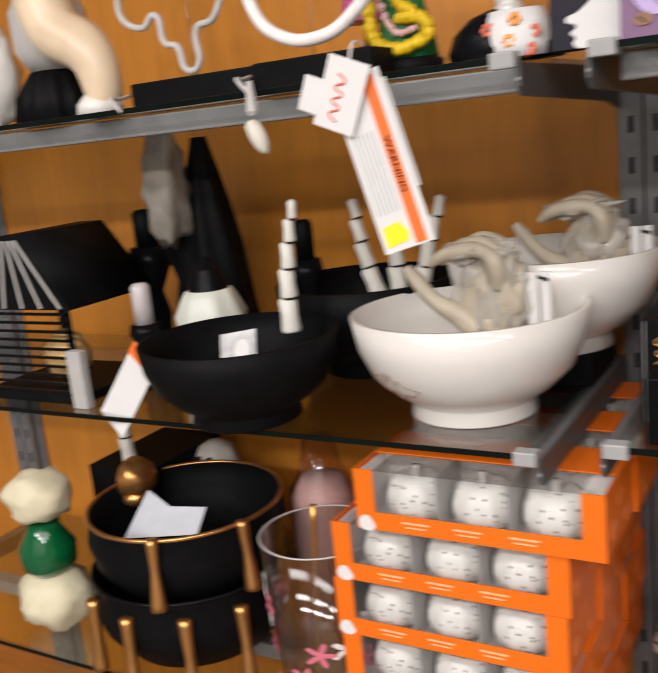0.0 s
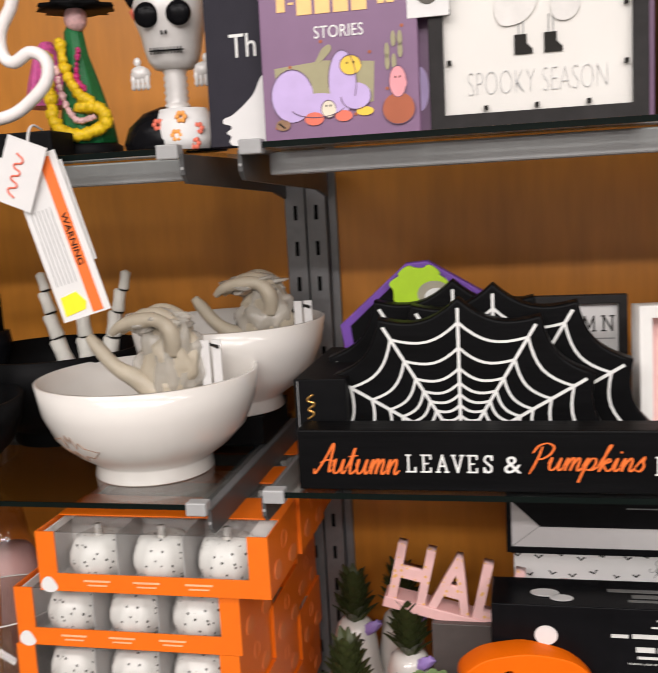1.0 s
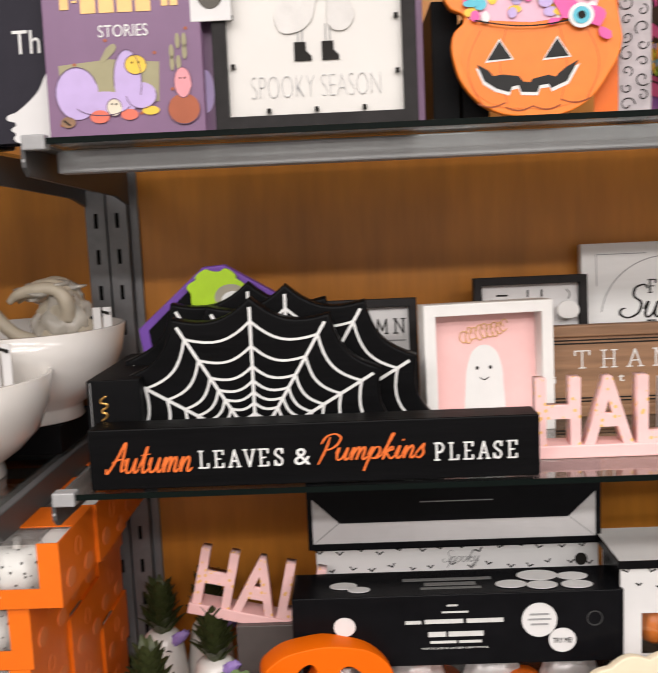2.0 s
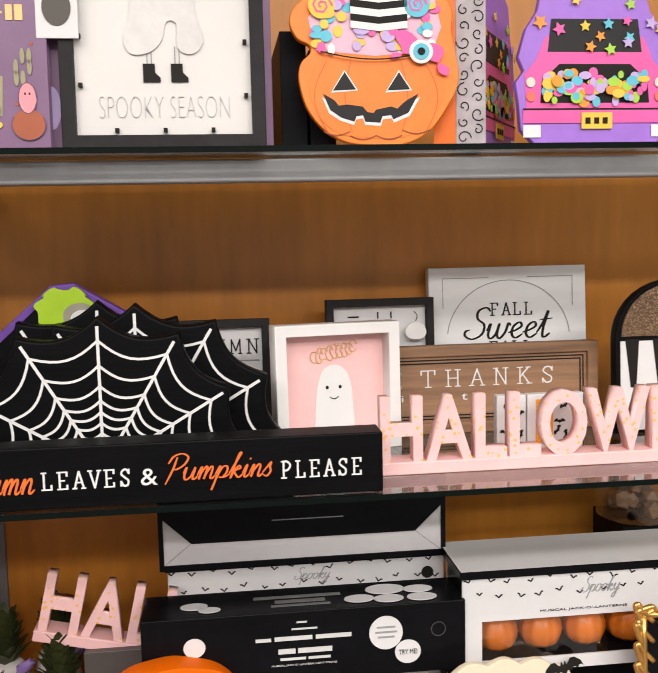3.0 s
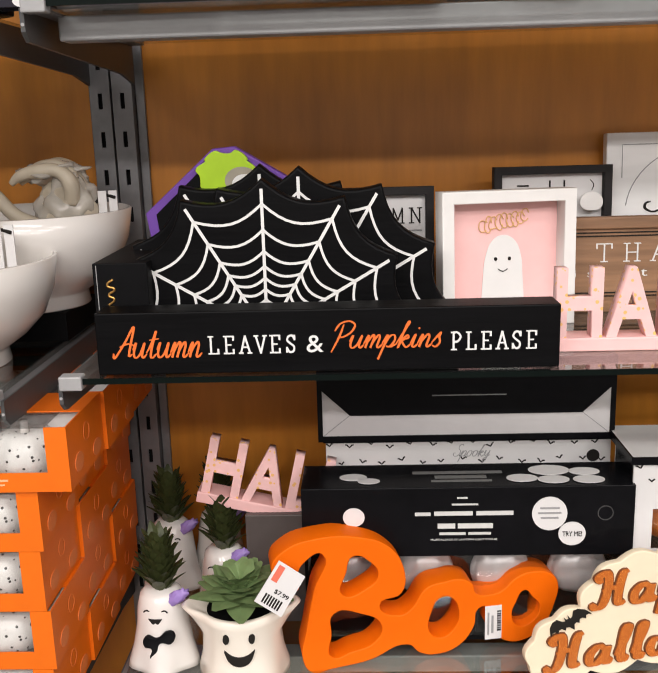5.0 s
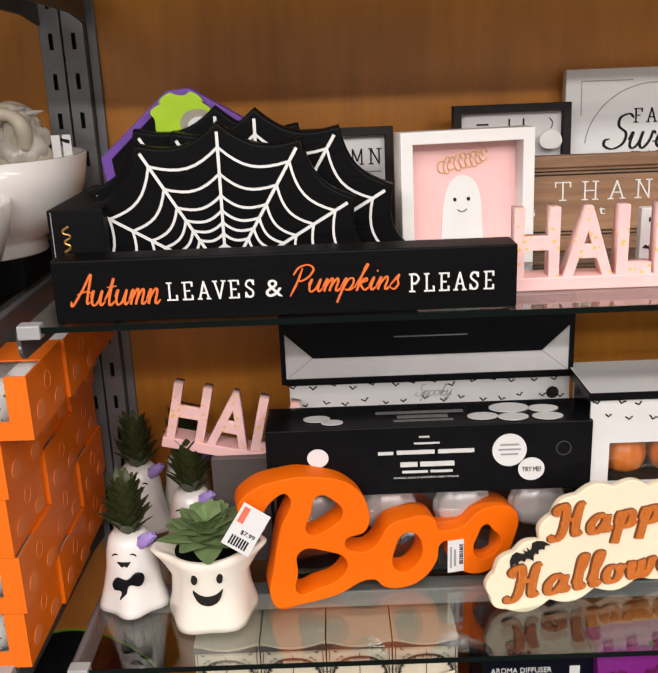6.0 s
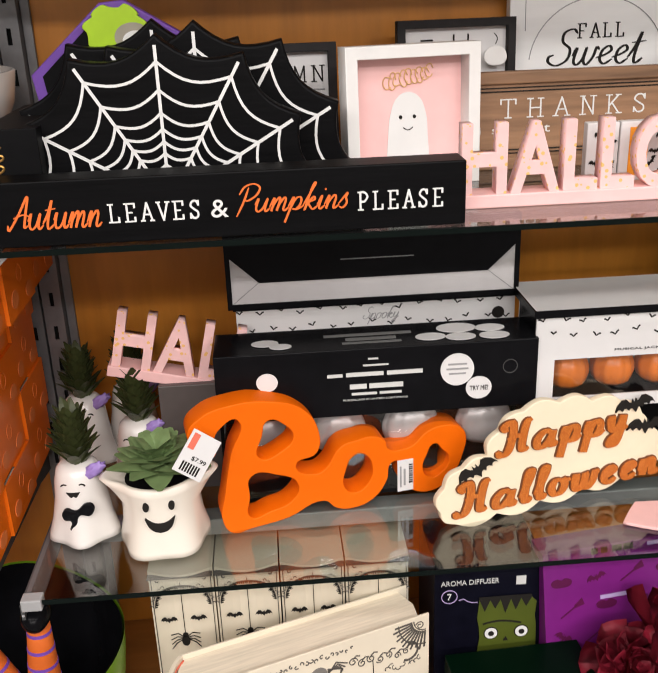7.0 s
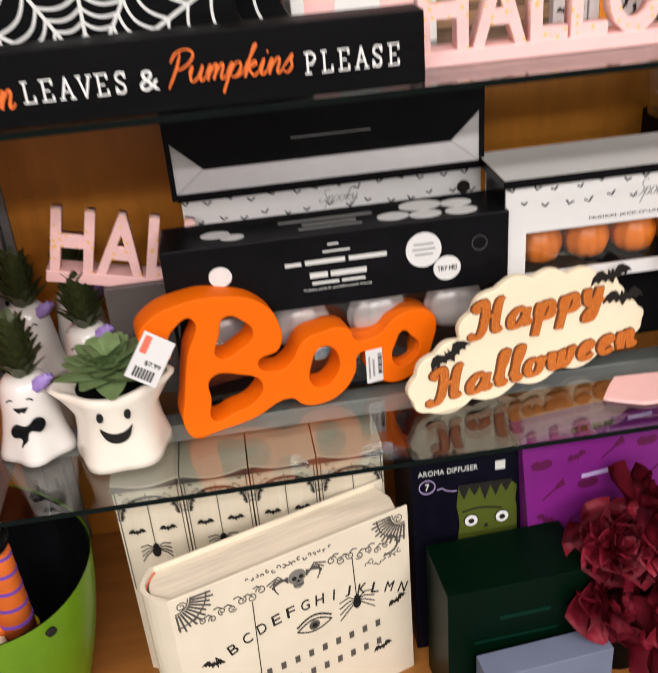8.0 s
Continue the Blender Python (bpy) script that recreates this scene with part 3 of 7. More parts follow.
def monster_sign():
    t = thing("monster_sign", "black and violet wooden sign with ragged lime green top", "sign", pose(-0.128, 1.062, Z_MID))
    part("board", flat([[(0.02, 0), (0.155, 0), (0.185, 0.10), (0.175, 0.165), (0.105, 0.207), (0.08, 0.205), (0.0, 0.135)]], 0.018, 0.002, False), VIOLET, t)
    part("dark_panel", flat([[(0.03, 0.004), (0.15, 0.004), (0.178, 0.10), (0.16, 0.16), (0.100, 0.198), (0.075, 0.19), (0.013, 0.134)]], 0.004, 0.001, False, -0.004), BLACKM, t)
    part("dark_brow", flat([[(0.050 + 0.008 * k, 0.139 + 0.014 * math.sin(math.pi * k / 12)) for k in range(13)] + [(0.146, 0.122), (0.050, 0.122)]], 0.003, 0.0008, False, -0.0135), BLACKM, t, "black curved brow")
    lobes = [(0.096 + (0.032 + 0.005 * math.sin(i * 2.6)) * math.cos(a), 0.176 + (0.026 + 0.005 * math.sin(i * 3.7)) * math.sin(a)) for i, a in enumerate([2 * math.pi * k / 22 for k in range(22)])]
    part("green_tuft", flat([lobes], 0.006, 0.001, True, -0.010), LIME, t, "lime green ragged tuft")
    part("grey_ring", disc(0.113, 0.170, 0.019, 0.015, 0.001, -0.010), mat("warm_grey_print", (0.35, 0.32, 0.25), 0.5), t)
    part("white_patch", disc(0.116, 0.166, 0.014, 0.011, 0.001, -0.011), INKW, t)


monster_sign()


def carton(name, label, m, w, d, h, material, group="", bevel=0.001, category="box"):
    t = thing(name, label, category, m, group)
    part("carton", box(0, w, 0, d, 0, h, bevel), material, t)
    return t


t = carton("gift_box", "small black box with gold squiggle on its end", pose(-0.152, 0.922, Z_MID), 0.055, 0.19, 0.100, BLACKM)
part("gold_squiggle", tube([(0.014, -0.0006, 0.058), (0.020, -0.0006, 0.064), (0.015, -0.0006, 0.068), (0.021, -0.0006, 0.074), (0.014, -0.0006, 0.078), (0.020, -0.0006, 0.084)], 0.0012), GOLD, t)
part("edge_line", box(0.0035, 0.0043, -0.0006, 0, 0.002, 0.098), GREYINK, t)


def frame_parts(t, w, h, d, border, frame_mat, panel_mat, recess=0.012, frame_name="frame"):
    ring = [[(0, 0), (w, 0), (w, h), (0, h)], [(border, border), (w - border, border), (w - border, h - border), (border, h - border)]]
    part(frame_name, flat(ring, d, 0.0012, False), frame_mat, t)
    part("picture_panel", box(border - 0.002, w - border + 0.002, recess, recess + 0.003, border - 0.002, h - border + 0.002), panel_mat, t)


t = thing("framed_sign", "small dark framed white sign with black letters", "sign", pose(0.045, 1.135, Z_MID, -3, 0, 0))
frame_parts(t, 0.160, 0.152, 0.024, 0.010, CHARC, PAPER)
serif(t, "AUTUMN", 0.022, 0.146, 0.108, 0.126, INK, 0.0115, 0.10, 0.72)
bars(t, [(0.11, 0.146, 0.098, 0.0995)], GREYINK, 0.0115)
part("lettering", words("T", 0.125, 0.137, 0.072, 0.090, front=0.0115), INK, t)


def ghost_box():
    t = thing("ghost_shadow_box", "white wooden shadow box with a pink ghost picture", "picture frame", pose(0.206, 1.030, Z_MID, -2, 0, 8))
    w, h = 0.152, 0.152
    frame_parts(t, w, h, 0.036, 0.0135, WHITE, PINK, 0.026)
    y = 0.0255
    g = [(0.050, 0.016, 1), (0.052, 0.050), (0.056, 0.080), (0.064, 0.096), (0.076, 0.101), (0.088, 0.096), (0.096, 0.080), (0.099, 0.050), (0.101, 0.016, 1)]
    part("ghost_shape", flat([g], 0.0008, 0, True, y - 0.0008), INKW, t)
    for ex in (0.067, 0.083):
        part("eye", disc(ex, 0.074, 0.0019, 0.0022, 0.0006, y - 0.0008), INK, t)
    part("smile", strip([(0.070 + 0.0011 * k, 0.0625 - 0.0028 * math.sin(math.pi * k / 10)) for k in range(11)], 0.001, 0.0006, y - 0.0008), INK, t)
    rng = random.Random(2)
    for k in range(9):
        a, z = 0.048 + 0.0062 * k, 0.106 + 0.0012 * k
        loop = [(a + 0.004 + 0.0045 * math.cos(q) + rng.uniform(-0.0012, 0.0012), y - 0.001, z + 0.006 + 0.0075 * math.sin(q) + rng.uniform(-0.002, 0.002)) for q in (0.3, 1.5, 2.6, 3.8, 4.9, 5.8)]
        part("gold_scribble", tube(loop, 0.0006), GOLDINK, t)


ghost_box()

t = thing("framed_sign", "dark framed white sign behind the ghost picture", "sign", pose(0.283, 1.175, Z_MID, -3, 0, 0))
frame_parts(t, 0.146, 0.170, 0.022, 0.010, CHARC, PAPER)
bars(t, [(0.03, 0.045, 0.145, 0.147), (0.07, 0.072, 0.143, 0.152), (0.088, 0.090, 0.143, 0.152)], INK, 0.0115)
part("hang_string", tube([(0.118, -0.001, 0.152), (0.122, -0.002, 0.146), (0.120, -0.002, 0.139)], 0.0006), INK, t)
part("pumpkin_tag", flat([[(0.108, 0.118), (0.106, 0.128), (0.112, 0.135), (0.119, 0.137), (0.126, 0.136), (0.133, 0.129), (0.132, 0.118), (0.120, 0.114)]], 0.003, 0.0008, True, -0.004), WHITE, t, "white wooden pumpkin tag")


def fall_sign():
    t = thing("fall_sign", "whitewashed wooden sign with black fall lettering", "sign", pose(0.432, 1.215, Z_MID, -4, 0, 0))
    w, h = 0.228, 0.207
    part("board", box(0, w, 0, 0.018, 0, h, 0.0015), mat("whitewashed_wood", (0.88, 0.88, 0.86), 0.55, var=0.08, scale=25, bump=0.15, stretch=(0.3, 2, 2)), t)
    arch = [(w / 2 + 0.089 * math.cos(radians(a)), 0.105 + 0.083 * math.sin(radians(a))) for a in range(5, 176, 6)]
    part("arch_line", strip(arch, 0.0011), GREYINK, t)
    for s in (-1, 1):
        part("corner_line", strip([(w / 2 + s * 0.028, 0.192), (w / 2 + s * 0.094, 0.192), (w / 2 + s * 0.094, 0.150)], 0.001), GREYINK, t)
    serif(t, "FALL", 0.088, 0.150, 0.139, 0.156, INK, weight=0.12)
    script(t, "Sweet", 0.050, 0.178, 0.106, 0.150, INK, weight=0.07)
    serif(t, "FALL", 0.086, 0.148, 0.084, 0.102, INK, weight=0.12)


fall_sign()


def thanks_sign():
    t = thing("thanks_sign", "brown stained wooden framed sign with white lettering", "sign", pose(0.345, 1.105, Z_MID, -3, 0, 0))
    w, h = 0.284, 0.113
    part("board", box(0.008, w - 0.008, 0.006, 0.018, 0.008, h - 0.008), BROWNWOOD, t)
    ring = [[(0, 0), (w, 0), (w, h), (0, h)], [(0.014, 0.014), (w - 0.014, 0.014), (w - 0.014, h - 0.014), (0.014, h - 0.014)]]
    part("frame", flat(ring, 0.024, 0.002, False), BROWNWOOD, t)
    for k in (0.018, 0.022):
        part("groove_line", flat([[(k, k), (w - k, k), (w - k, h - k), (k, h - k)], [(k + 0.0015, k + 0.0015), (w - k - 0.0015, k + 0.0015), (w - k - 0.0015, h - k - 0.0015), (k + 0.0015, h - k - 0.0015)]], 0.001, 0, False, 0.005), INK, t)
    part("lettering", words("E", 0.014, 0.024, 0.060, 0.080, front=0.006), INKW, t)
    serif(t, "THANKS", 0.050, 0.228, 0.060, 0.081, INKW, 0.006, 0.085, 0.62)
    part("lettering", words("i  s", 0.024, 0.046, 0.042, 0.050, front=0.006), INKW, t)
    part("lettering", words("s  t", 0.082, 0.110, 0.042, 0.050, front=0.006), INKW, t)


thanks_sign()


def halloween_stand(m):
    t = thing("halloween_letters", "pink wooden halloween letters with candy print on a base", "sign", m, "pink letter signs")
    part("base", box(0, 0.438, 0, 0.034, 0, 0.014, 0.0015), PINK, t)
    for ch, x, w in (("H", .004, .0455), ("A", .053, .051), ("L", .107, .035), ("L", .145, .035), ("O", .180, .052), ("W", .233, .070), ("E", .307, .036), ("E", .347, .036), ("N", .387, .046)):
        part("letter", words(ch, x, x + w, 0.012, 0.084, thick=0.018, front=0.020, bold=0.022), PINKDOT, t, "pink letter with orange candy print")
    return t


letters = halloween_stand(pose(0.304, 0.922, Z_MID))
copy_thing(letters, pose(-0.096, 1.074, 0.967, 0, 13, 0) @ Matrix.Scale(1.03, 4))

t = carton("gift_card_box", "small white box with black bat print behind pink letters", pose(0.449, 0.970, Z_MID), 0.034, 0.012, 0.072, PAPER)
for k, (bx, bz) in enumerate(((0.010, 0.030), (0.026, 0.050), (0.013, 0.062), (0.028, 0.026), (0.022, 0.014))):
    part("bat_print", bat(bx, bz, 0.007, 0, 0.4 * k), INK, t)
t = carton("gift_card_box", "white and orange printed candle box behind pink letters", pose(0.4845, 0.970, Z_MID), 0.066, 0.012, 0.072, PAPER)
part("orange_panel", box(0.010, 0.030, -0.0008, 0, 0.016, 0.066), mat("orange_print", (0.85, 0.32, 0.02), 0.5), t)
for k, (bx, bz) in enumerate(((0.038, 0.040), (0.044, 0.058), (0.036, 0.030), (0.046, 0.024))):
    part("bat_print", bat(bx, bz, 0.007, 0, 0.5 * k), INK, t)


def stripe_sign():
    t = thing("round_sign", "round topped sign with glitter dome and black and white stripes", "sign", pose(0.632, 1.06, Z_MID, -3, 0, 0))
    dome = [(0, 0), (0.16, 0)] + [(0.08 + 0.08 * math.cos(radians(a)), 0.118 + 0.075 * math.sin(radians(a))) for a in range(0, 181, 10)]
    part("board", flat([dome], 0.016, 0.001, False), BLACKM, t)
    top = [(0.08 + 0.073 * math.cos(radians(a)), 0.122 + 0.066 * math.sin(radians(a))) for a in range(0, 181, 10)]
    part("glitter_dome", flat([top], 0.002, 0, False, -0.002), speckled("bronze_glitter", (0.10, 0.055, 0.03), (0.8, 0.55, 0.3), 700, 0.3, 0.3), t, "bronze glitter dome")
    part("white_panel", box(0.006, 0.154, -0.001, 0, 0.004, 0.116), INKW, t)
    for k in range(4):
        part("black_stripe", flat([[(0.012 + 0.036 * k, 0.118), (0.030 + 0.036 * k, 0.118), (0.026 + 0.036 * k, 0.058), (0.019 + 0.036 * k, 0.058)]], 0.001, 0, False, -0.002), INK, t)


stripe_sign()

# ---- lower shelf, right bay ----
def boo_sign():
    t = thing("boo_letters", "thick orange wooden word sign in joined script", "sign", pose(0.041, 0.958, Z_LOW, 0, 0, 11) @ Matrix.Diagonal((0.965, 1, 1.03, 1)))
    k, ks = 1 / 2440, 0.17
    loc = lambda pts: [((x - 95) * k, (535 - ks * (x - 95) - y) * k) for x, y in pts]
    outer = [(92, 500), (118, 537), (180, 522), (290, 490), (405, 437), (440, 460), (490, 463), (560, 432), (606, 370), (620, 315), (648, 310), (650, 370), (700, 408), (760, 405), (820, 360), (858, 280), (866, 220),
             (845, 195), (790, 190), (735, 212), (690, 255), (660, 268), (612, 268), (600, 240), (560, 228), (520, 238), (460, 262), (412, 330), (380, 348), (322, 322), (388, 280), (394, 205), (350, 145), (260, 124), (140, 138), (50, 178), (12, 230), (40, 280), (84, 292), (84, 250), (110, 205), (158, 182), (130, 290), (105, 410)]
    holes = [[(245, 183), (295, 195), (318, 232), (285, 272), (213, 296), (226, 230)], [(186, 356), (262, 350), (326, 384), (306, 432), (235, 468), (177, 486), (178, 420)],
             [(500, 292), (532, 285), (560, 332), (543, 382), (502, 410), (470, 392), (476, 335)], [(762, 250), (786, 268), (810, 296), (788, 342), (746, 360), (724, 335), (736, 288)]]
    part("word", flat([loc(outer)] + [loc(h) for h in holes], 0.036, 0.0015), ORANGEP, t)
    part("price_sticker", box(0.223, 0.244, -0.0008, 0, 0.014, 0.056, 0.0), PAPER, t, "white bar-code sticker")
    for i in range(9):
        part("print_bar", box(0.2380, 0.2430, -0.0014, -0.0008, 0.024 + 0.003 * i, 0.0255 + 0.003 * i + 0.0006 * (i % 3 == 0)), INK, t)
    bars(t, [(0.226, 0.228, 0.020, 0.048), (0.231, 0.2335, 0.022, 0.044)], GREYINK, -0.0008)


boo_sign()


def scallop(anchors, bulge):
    out = []
    for (x0, z0), (x1, z1) in zip(anchors, anchors[1:] + anchors[:1]):
        dx, dz = x1 - x0, z1 - z0
        for j in range(7):
            u = j / 7
            s = math.sin(math.pi * u) * bulge
            out.append((x0 + dx * u + dz * s, z0 + dz * u - dx * s))
    return out


def happy_sign():
    t = thing("happy_halloween_plaque", "cream cloud-shaped wooden plaque with orange glitter script and bats", "sign", pose(0.294, 0.934, Z_LOW + 0.001, -2, -2, 12) @ Matrix.Diagonal((1.03, 1, 0.87, 1)))
    pts = [(0.018, 0.0), (0.07, 0.002), (0.125, 0.006), (0.18, 0.010), (0.235, 0.014), (0.275, 0.024), (0.290, 0.045), (0.284, 0.068), (0.262, 0.082), (0.258, 0.108), (0.232, 0.130), (0.192, 0.142), (0.150, 0.150), (0.105, 0.148), (0.075, 0.126), (0.060, 0.092), (0.030, 0.082), (0.006, 0.058), (0.0, 0.022)]
    part("board", flat([scallop(pts, 0.22)], 0.010, 0.0015, False), CREAM, t)
    edge = mat("cut_edge_brown", (0.16, 0.05, 0.015), 0.6)
    for body, x0, x1, z0, z1 in (("Happy", 0.070, 0.236, 0.070, 0.138), ("Halloween", 0.016, 0.280, 0.013, 0.061)):
        script(t, body, x0, x1, z0, z1, edge, 0.0022, 0.240, 0.12, "brown letter edge", 0.22)
        script(t, body, x0, x1, z0, z1, GLITTER, 0.0034, 0.190, 0.12, "raised orange glitter letter", 0.22)
    for bx, bz, a in ((0.046, 0.076, 0.45), (0.246, 0.124, 0.1), (0.262, 0.088, -0.1)):
        part("bat", bat(bx, bz, 0.026, -0.0002, a, 0.003), INK, t, "black bat")


happy_sign()

t = carton("light_string_box", "glossy black carton with white printed badges on top of another box", pose(0.041, 1.0, 0.928), 0.379, 0.072, 0.0853, BLACK)
part("white_badge", disc(0.283, 0.052, 0.020, 0.0205, front=0), PAPER, t)
part("white_badge", disc(0.309, 0.027, 0.0155, 0.0145, front=0), PAPER, t)
part("lettering", words("TRY ME!", 0.298, 0.320, 0.024, 0.030, front=-0.0008), INK, t)
bars(t, [(0.272, 0.294, 0.058, 0.060), (0.270, 0.296, 0.052, 0.054), (0.273, 0.293, 0.046, 0.048)], GREYINK, -0.0008)
bars(t, [(0.178, 0.190, 0.0715, 0.0735), (0.172, 0.202, 0.0635, 0.0655), (0.130, 0.148, 0.051, 0.055), (0.152, 0.196, 0.051, 0.056), (0.200, 0.242, 0.051, 0.056), (0.156, 0.176, 0.035, 0.041), (0.179, 0.219, 0.035, 0.041), (0.158, 0.188, 0.027, 0.0300), (0.191, 0.217, 0.027, 0.0300)], mat("soft_white_print", (0.6, 0.6, 0.58), 0.5), 0)
part("lettering", words("MUSICAL JACK O' LANTERN LIGHT STRING", 0.148, 0.224, 0.0195, 0.0222), mat("soft_white_print", (0.6, 0.6, 0.58), 0.5), t)
part("round_print", disc(0.060, 0.050, 0.0125, 0.0115), PAPER, t)
part("push_button", flat([[(0.346 + 0.009 * math.cos(i * 0.314), 0.052 + 0.009 * math.sin(i * 0.314)) for i in range(20)], [(0.346 + 0.008 * math.cos(i * 0.314), 0.052 + 0.008 * math.sin(i * 0.314)) for i in range(20)]], 0.0008, 0, False, -0.0008), mat("dark_grey_print", (0.05, 0.05, 0.05), 0.5), t)
for bx, by, rx in ((0.060, 0.030, 0.016), (0.078, 0.018, 0.013), (0.255, 0.022, 0.018), (0.290, 0.045, 0.024), (0.290, 0.017, 0.018), (0.330, 0.040, 0.018), (0.330, 0.016, 0.018)):
    pr = part("top_print", disc(bx, 0, rx, rx * 0.62), PAPER, t)
    pr.data.transform(Matrix.Translation((0, by, 0.0861)) @ Matrix.Rotation(radians(-90), 4, "X"))
for x0, x1, y0, y1 in ((0.13, 0.235, 0.040, 0.047), (0.155, 0.215, 0.026, 0.034), (0.15, 0.22, 0.016, 0.021)):
    part("top_print", box(x0, x1, y0, y1, 0.0853, 0.0859), mat("dim_white_print", (0.16, 0.16, 0.155), 0.5), t)


def ribbed(n, r, h, depth=0.07):
    """A squat ribbed pumpkin body."""
    prof = [(r * 0.12, h * 0.90), (r * 0.45, h * 0.99), (r * 0.80, h * 0.90), (r * 0.98, h * 0.62), (r, h * 0.42), (r * 0.88, h * 0.17), (r * 0.6, h * 0.03), (r * 0.2, 0.0)]
    return lathe(prof[::-1], 48, lambda a, z: 1 - depth * (0.5 + 0.5 * math.cos(n * a)) ** 2)


t = thing("pumpkin_light_box", "black carton with clear window showing white pumpkins under another box", "box", pose(0.041, 1.022, Z_LOW) @ Matrix.Diagonal((1.024, 0.8, 0.90, 1)))
part("back_card", box(0, 0.370, 0.055, 0.060, 0, 0.135), BLACKM, t)
part("bottom_card", box(0, 0.370, 0, 0.055, 0, 0.006), BLACKM, t)
part("top_card", box(0, 0.370, 0, 0.055, 0.1265, 0.1355), BLACKM, t)
part("side_card", box(0, 0.004, 0, 0.055, 0.006, 0.1265), BLACKM, t)
part("side_card", box(0.366, 0.370, 0, 0.055, 0.006, 0.1265), BLACKM, t)
SILVERY = mat("pearl_white_plastic", (0.55, 0.53, 0.52), 0.3, 0.2, 0.1)
for i in range(4):
    part("pumpkin", ribbed(9, 0.036, 0.062), SILVERY, t, "pearly white pumpkin lamp", pose(0.050 + 0.09 * i, 0.028, 0.060) @ Matrix.Diagonal((1, 0.66, 1, 1)), True)
    part("inner_rest", box(0.02 + 0.09 * i, 0.08 + 0.09 * i, 0.010, 0.050, 0.006, 0.060), BLACKM, t)
win = part("clear_window", box(0.004, 0.366, 0.0, 0.0008, 0.006, 0.1265), CLEAR, t)
win.visible_shadow = False


def bats_on(t, w, z0, z1, n, seed, front=0):
    """Two staggered rows of tiny swooping bats."""
    rng = random.Random(seed)
    for i in range(2 * n):
        bx = w * (i + 0.5) / (2 * n) + rng.uniform(-0.003, 0.003)
        bz = (z0 if i % 2 else z1) + rng.uniform(-0.003, 0.003)
        r, lean = rng.uniform(0.0036, 0.0052), rng.uniform(-0.35, 0.35)
        wing = [(-1, 0.45), (-0.62, 0.38), (-0.28, 0.0), (0, -0.28), (0.28, 0.0), (0.62, 0.38), (1, 0.45)]
        part("bat_print", strip([(bx + r * (x - lean * z), bz + r * (z + lean * x)) for x, z in wing], 0.0017, 0.0006, front), INK, t)


t = carton("bat_print_box", "white carton with black bat print and script", pose(0.066, 1.112, Z_LOW), 0.356, 0.13, 0.228, PAPER)
bats_on(t, 0.352, 0.196, 0.218, 14, 3)
script(t, "Spooky", 0.160, 0.206, 0.194, 0.217, GREYINK, 0.0006, 0.06, 0.4)
part("black_lid_edge", box(-0.003, 0.359, -0.003, 0.133, 0.222, 0.2282), BLACK, t)
part("thumb_hole", disc(0.334, 0.200, 0.008, 0.008), INK, t)

t = thing("open_box", "open black carton with white inside lying on another box", "box", pose(0.058, 1.095, 1.0355))
w, d, h = 0.362, 0.150, 0.104
part("floor_panel", box(0.003, w - 0.003, 0.004, d, 0, 0.003), BLACK, t)
part("back_panel", box(0, w, d, d + 0.003, 0, h), BLACK, t)
part("side_panel", box(0, 0.003, 0.004, d, 0, h), BLACK, t)
part("side_panel", box(w - 0.003, w, 0.004, d, 0, h), BLACK, t)
part("white_lip", box(0.006, w - 0.006, 0, 0.0035, 0.007, h), mat("grey_white_card", (0.60, 0.58, 0.58), 0.6, var=0.04), t, "greyish white inner lip")
part("black_flap", flat([[(0.002, h), (w - 0.002, h), (w - 0.002, 0.070), (w - 0.040, 0.034), (0.040, 0.034), (0.002, 0.070)]], 0.003, 0, False, -0.0032), BLACK, t, "black folded flap")
part("fold_line", strip([(0.003, 0.004), (0.040, 0.034)], 0.0008, 0.0005, -0.0001), GREYINK, t)
part("fold_line", strip([(w - 0.003, 0.004), (w - 0.040, 0.034)], 0.0008, 0.0005, -0.0001), GREYINK, t)
part("inner_slot", box(0.14, 0.23, -0.0038, -0.0032, 0.058, 0.0592), GREYINK, t)
part("front_edge", box(0, w, -0.002, 0.004, 0, 0.007), BLACK, t)
for sx in (0.0, w - 0.006):
    part("side_edge", box(sx, sx + 0.006, -0.002, 0.004, 0.007, h), BLACK, t)


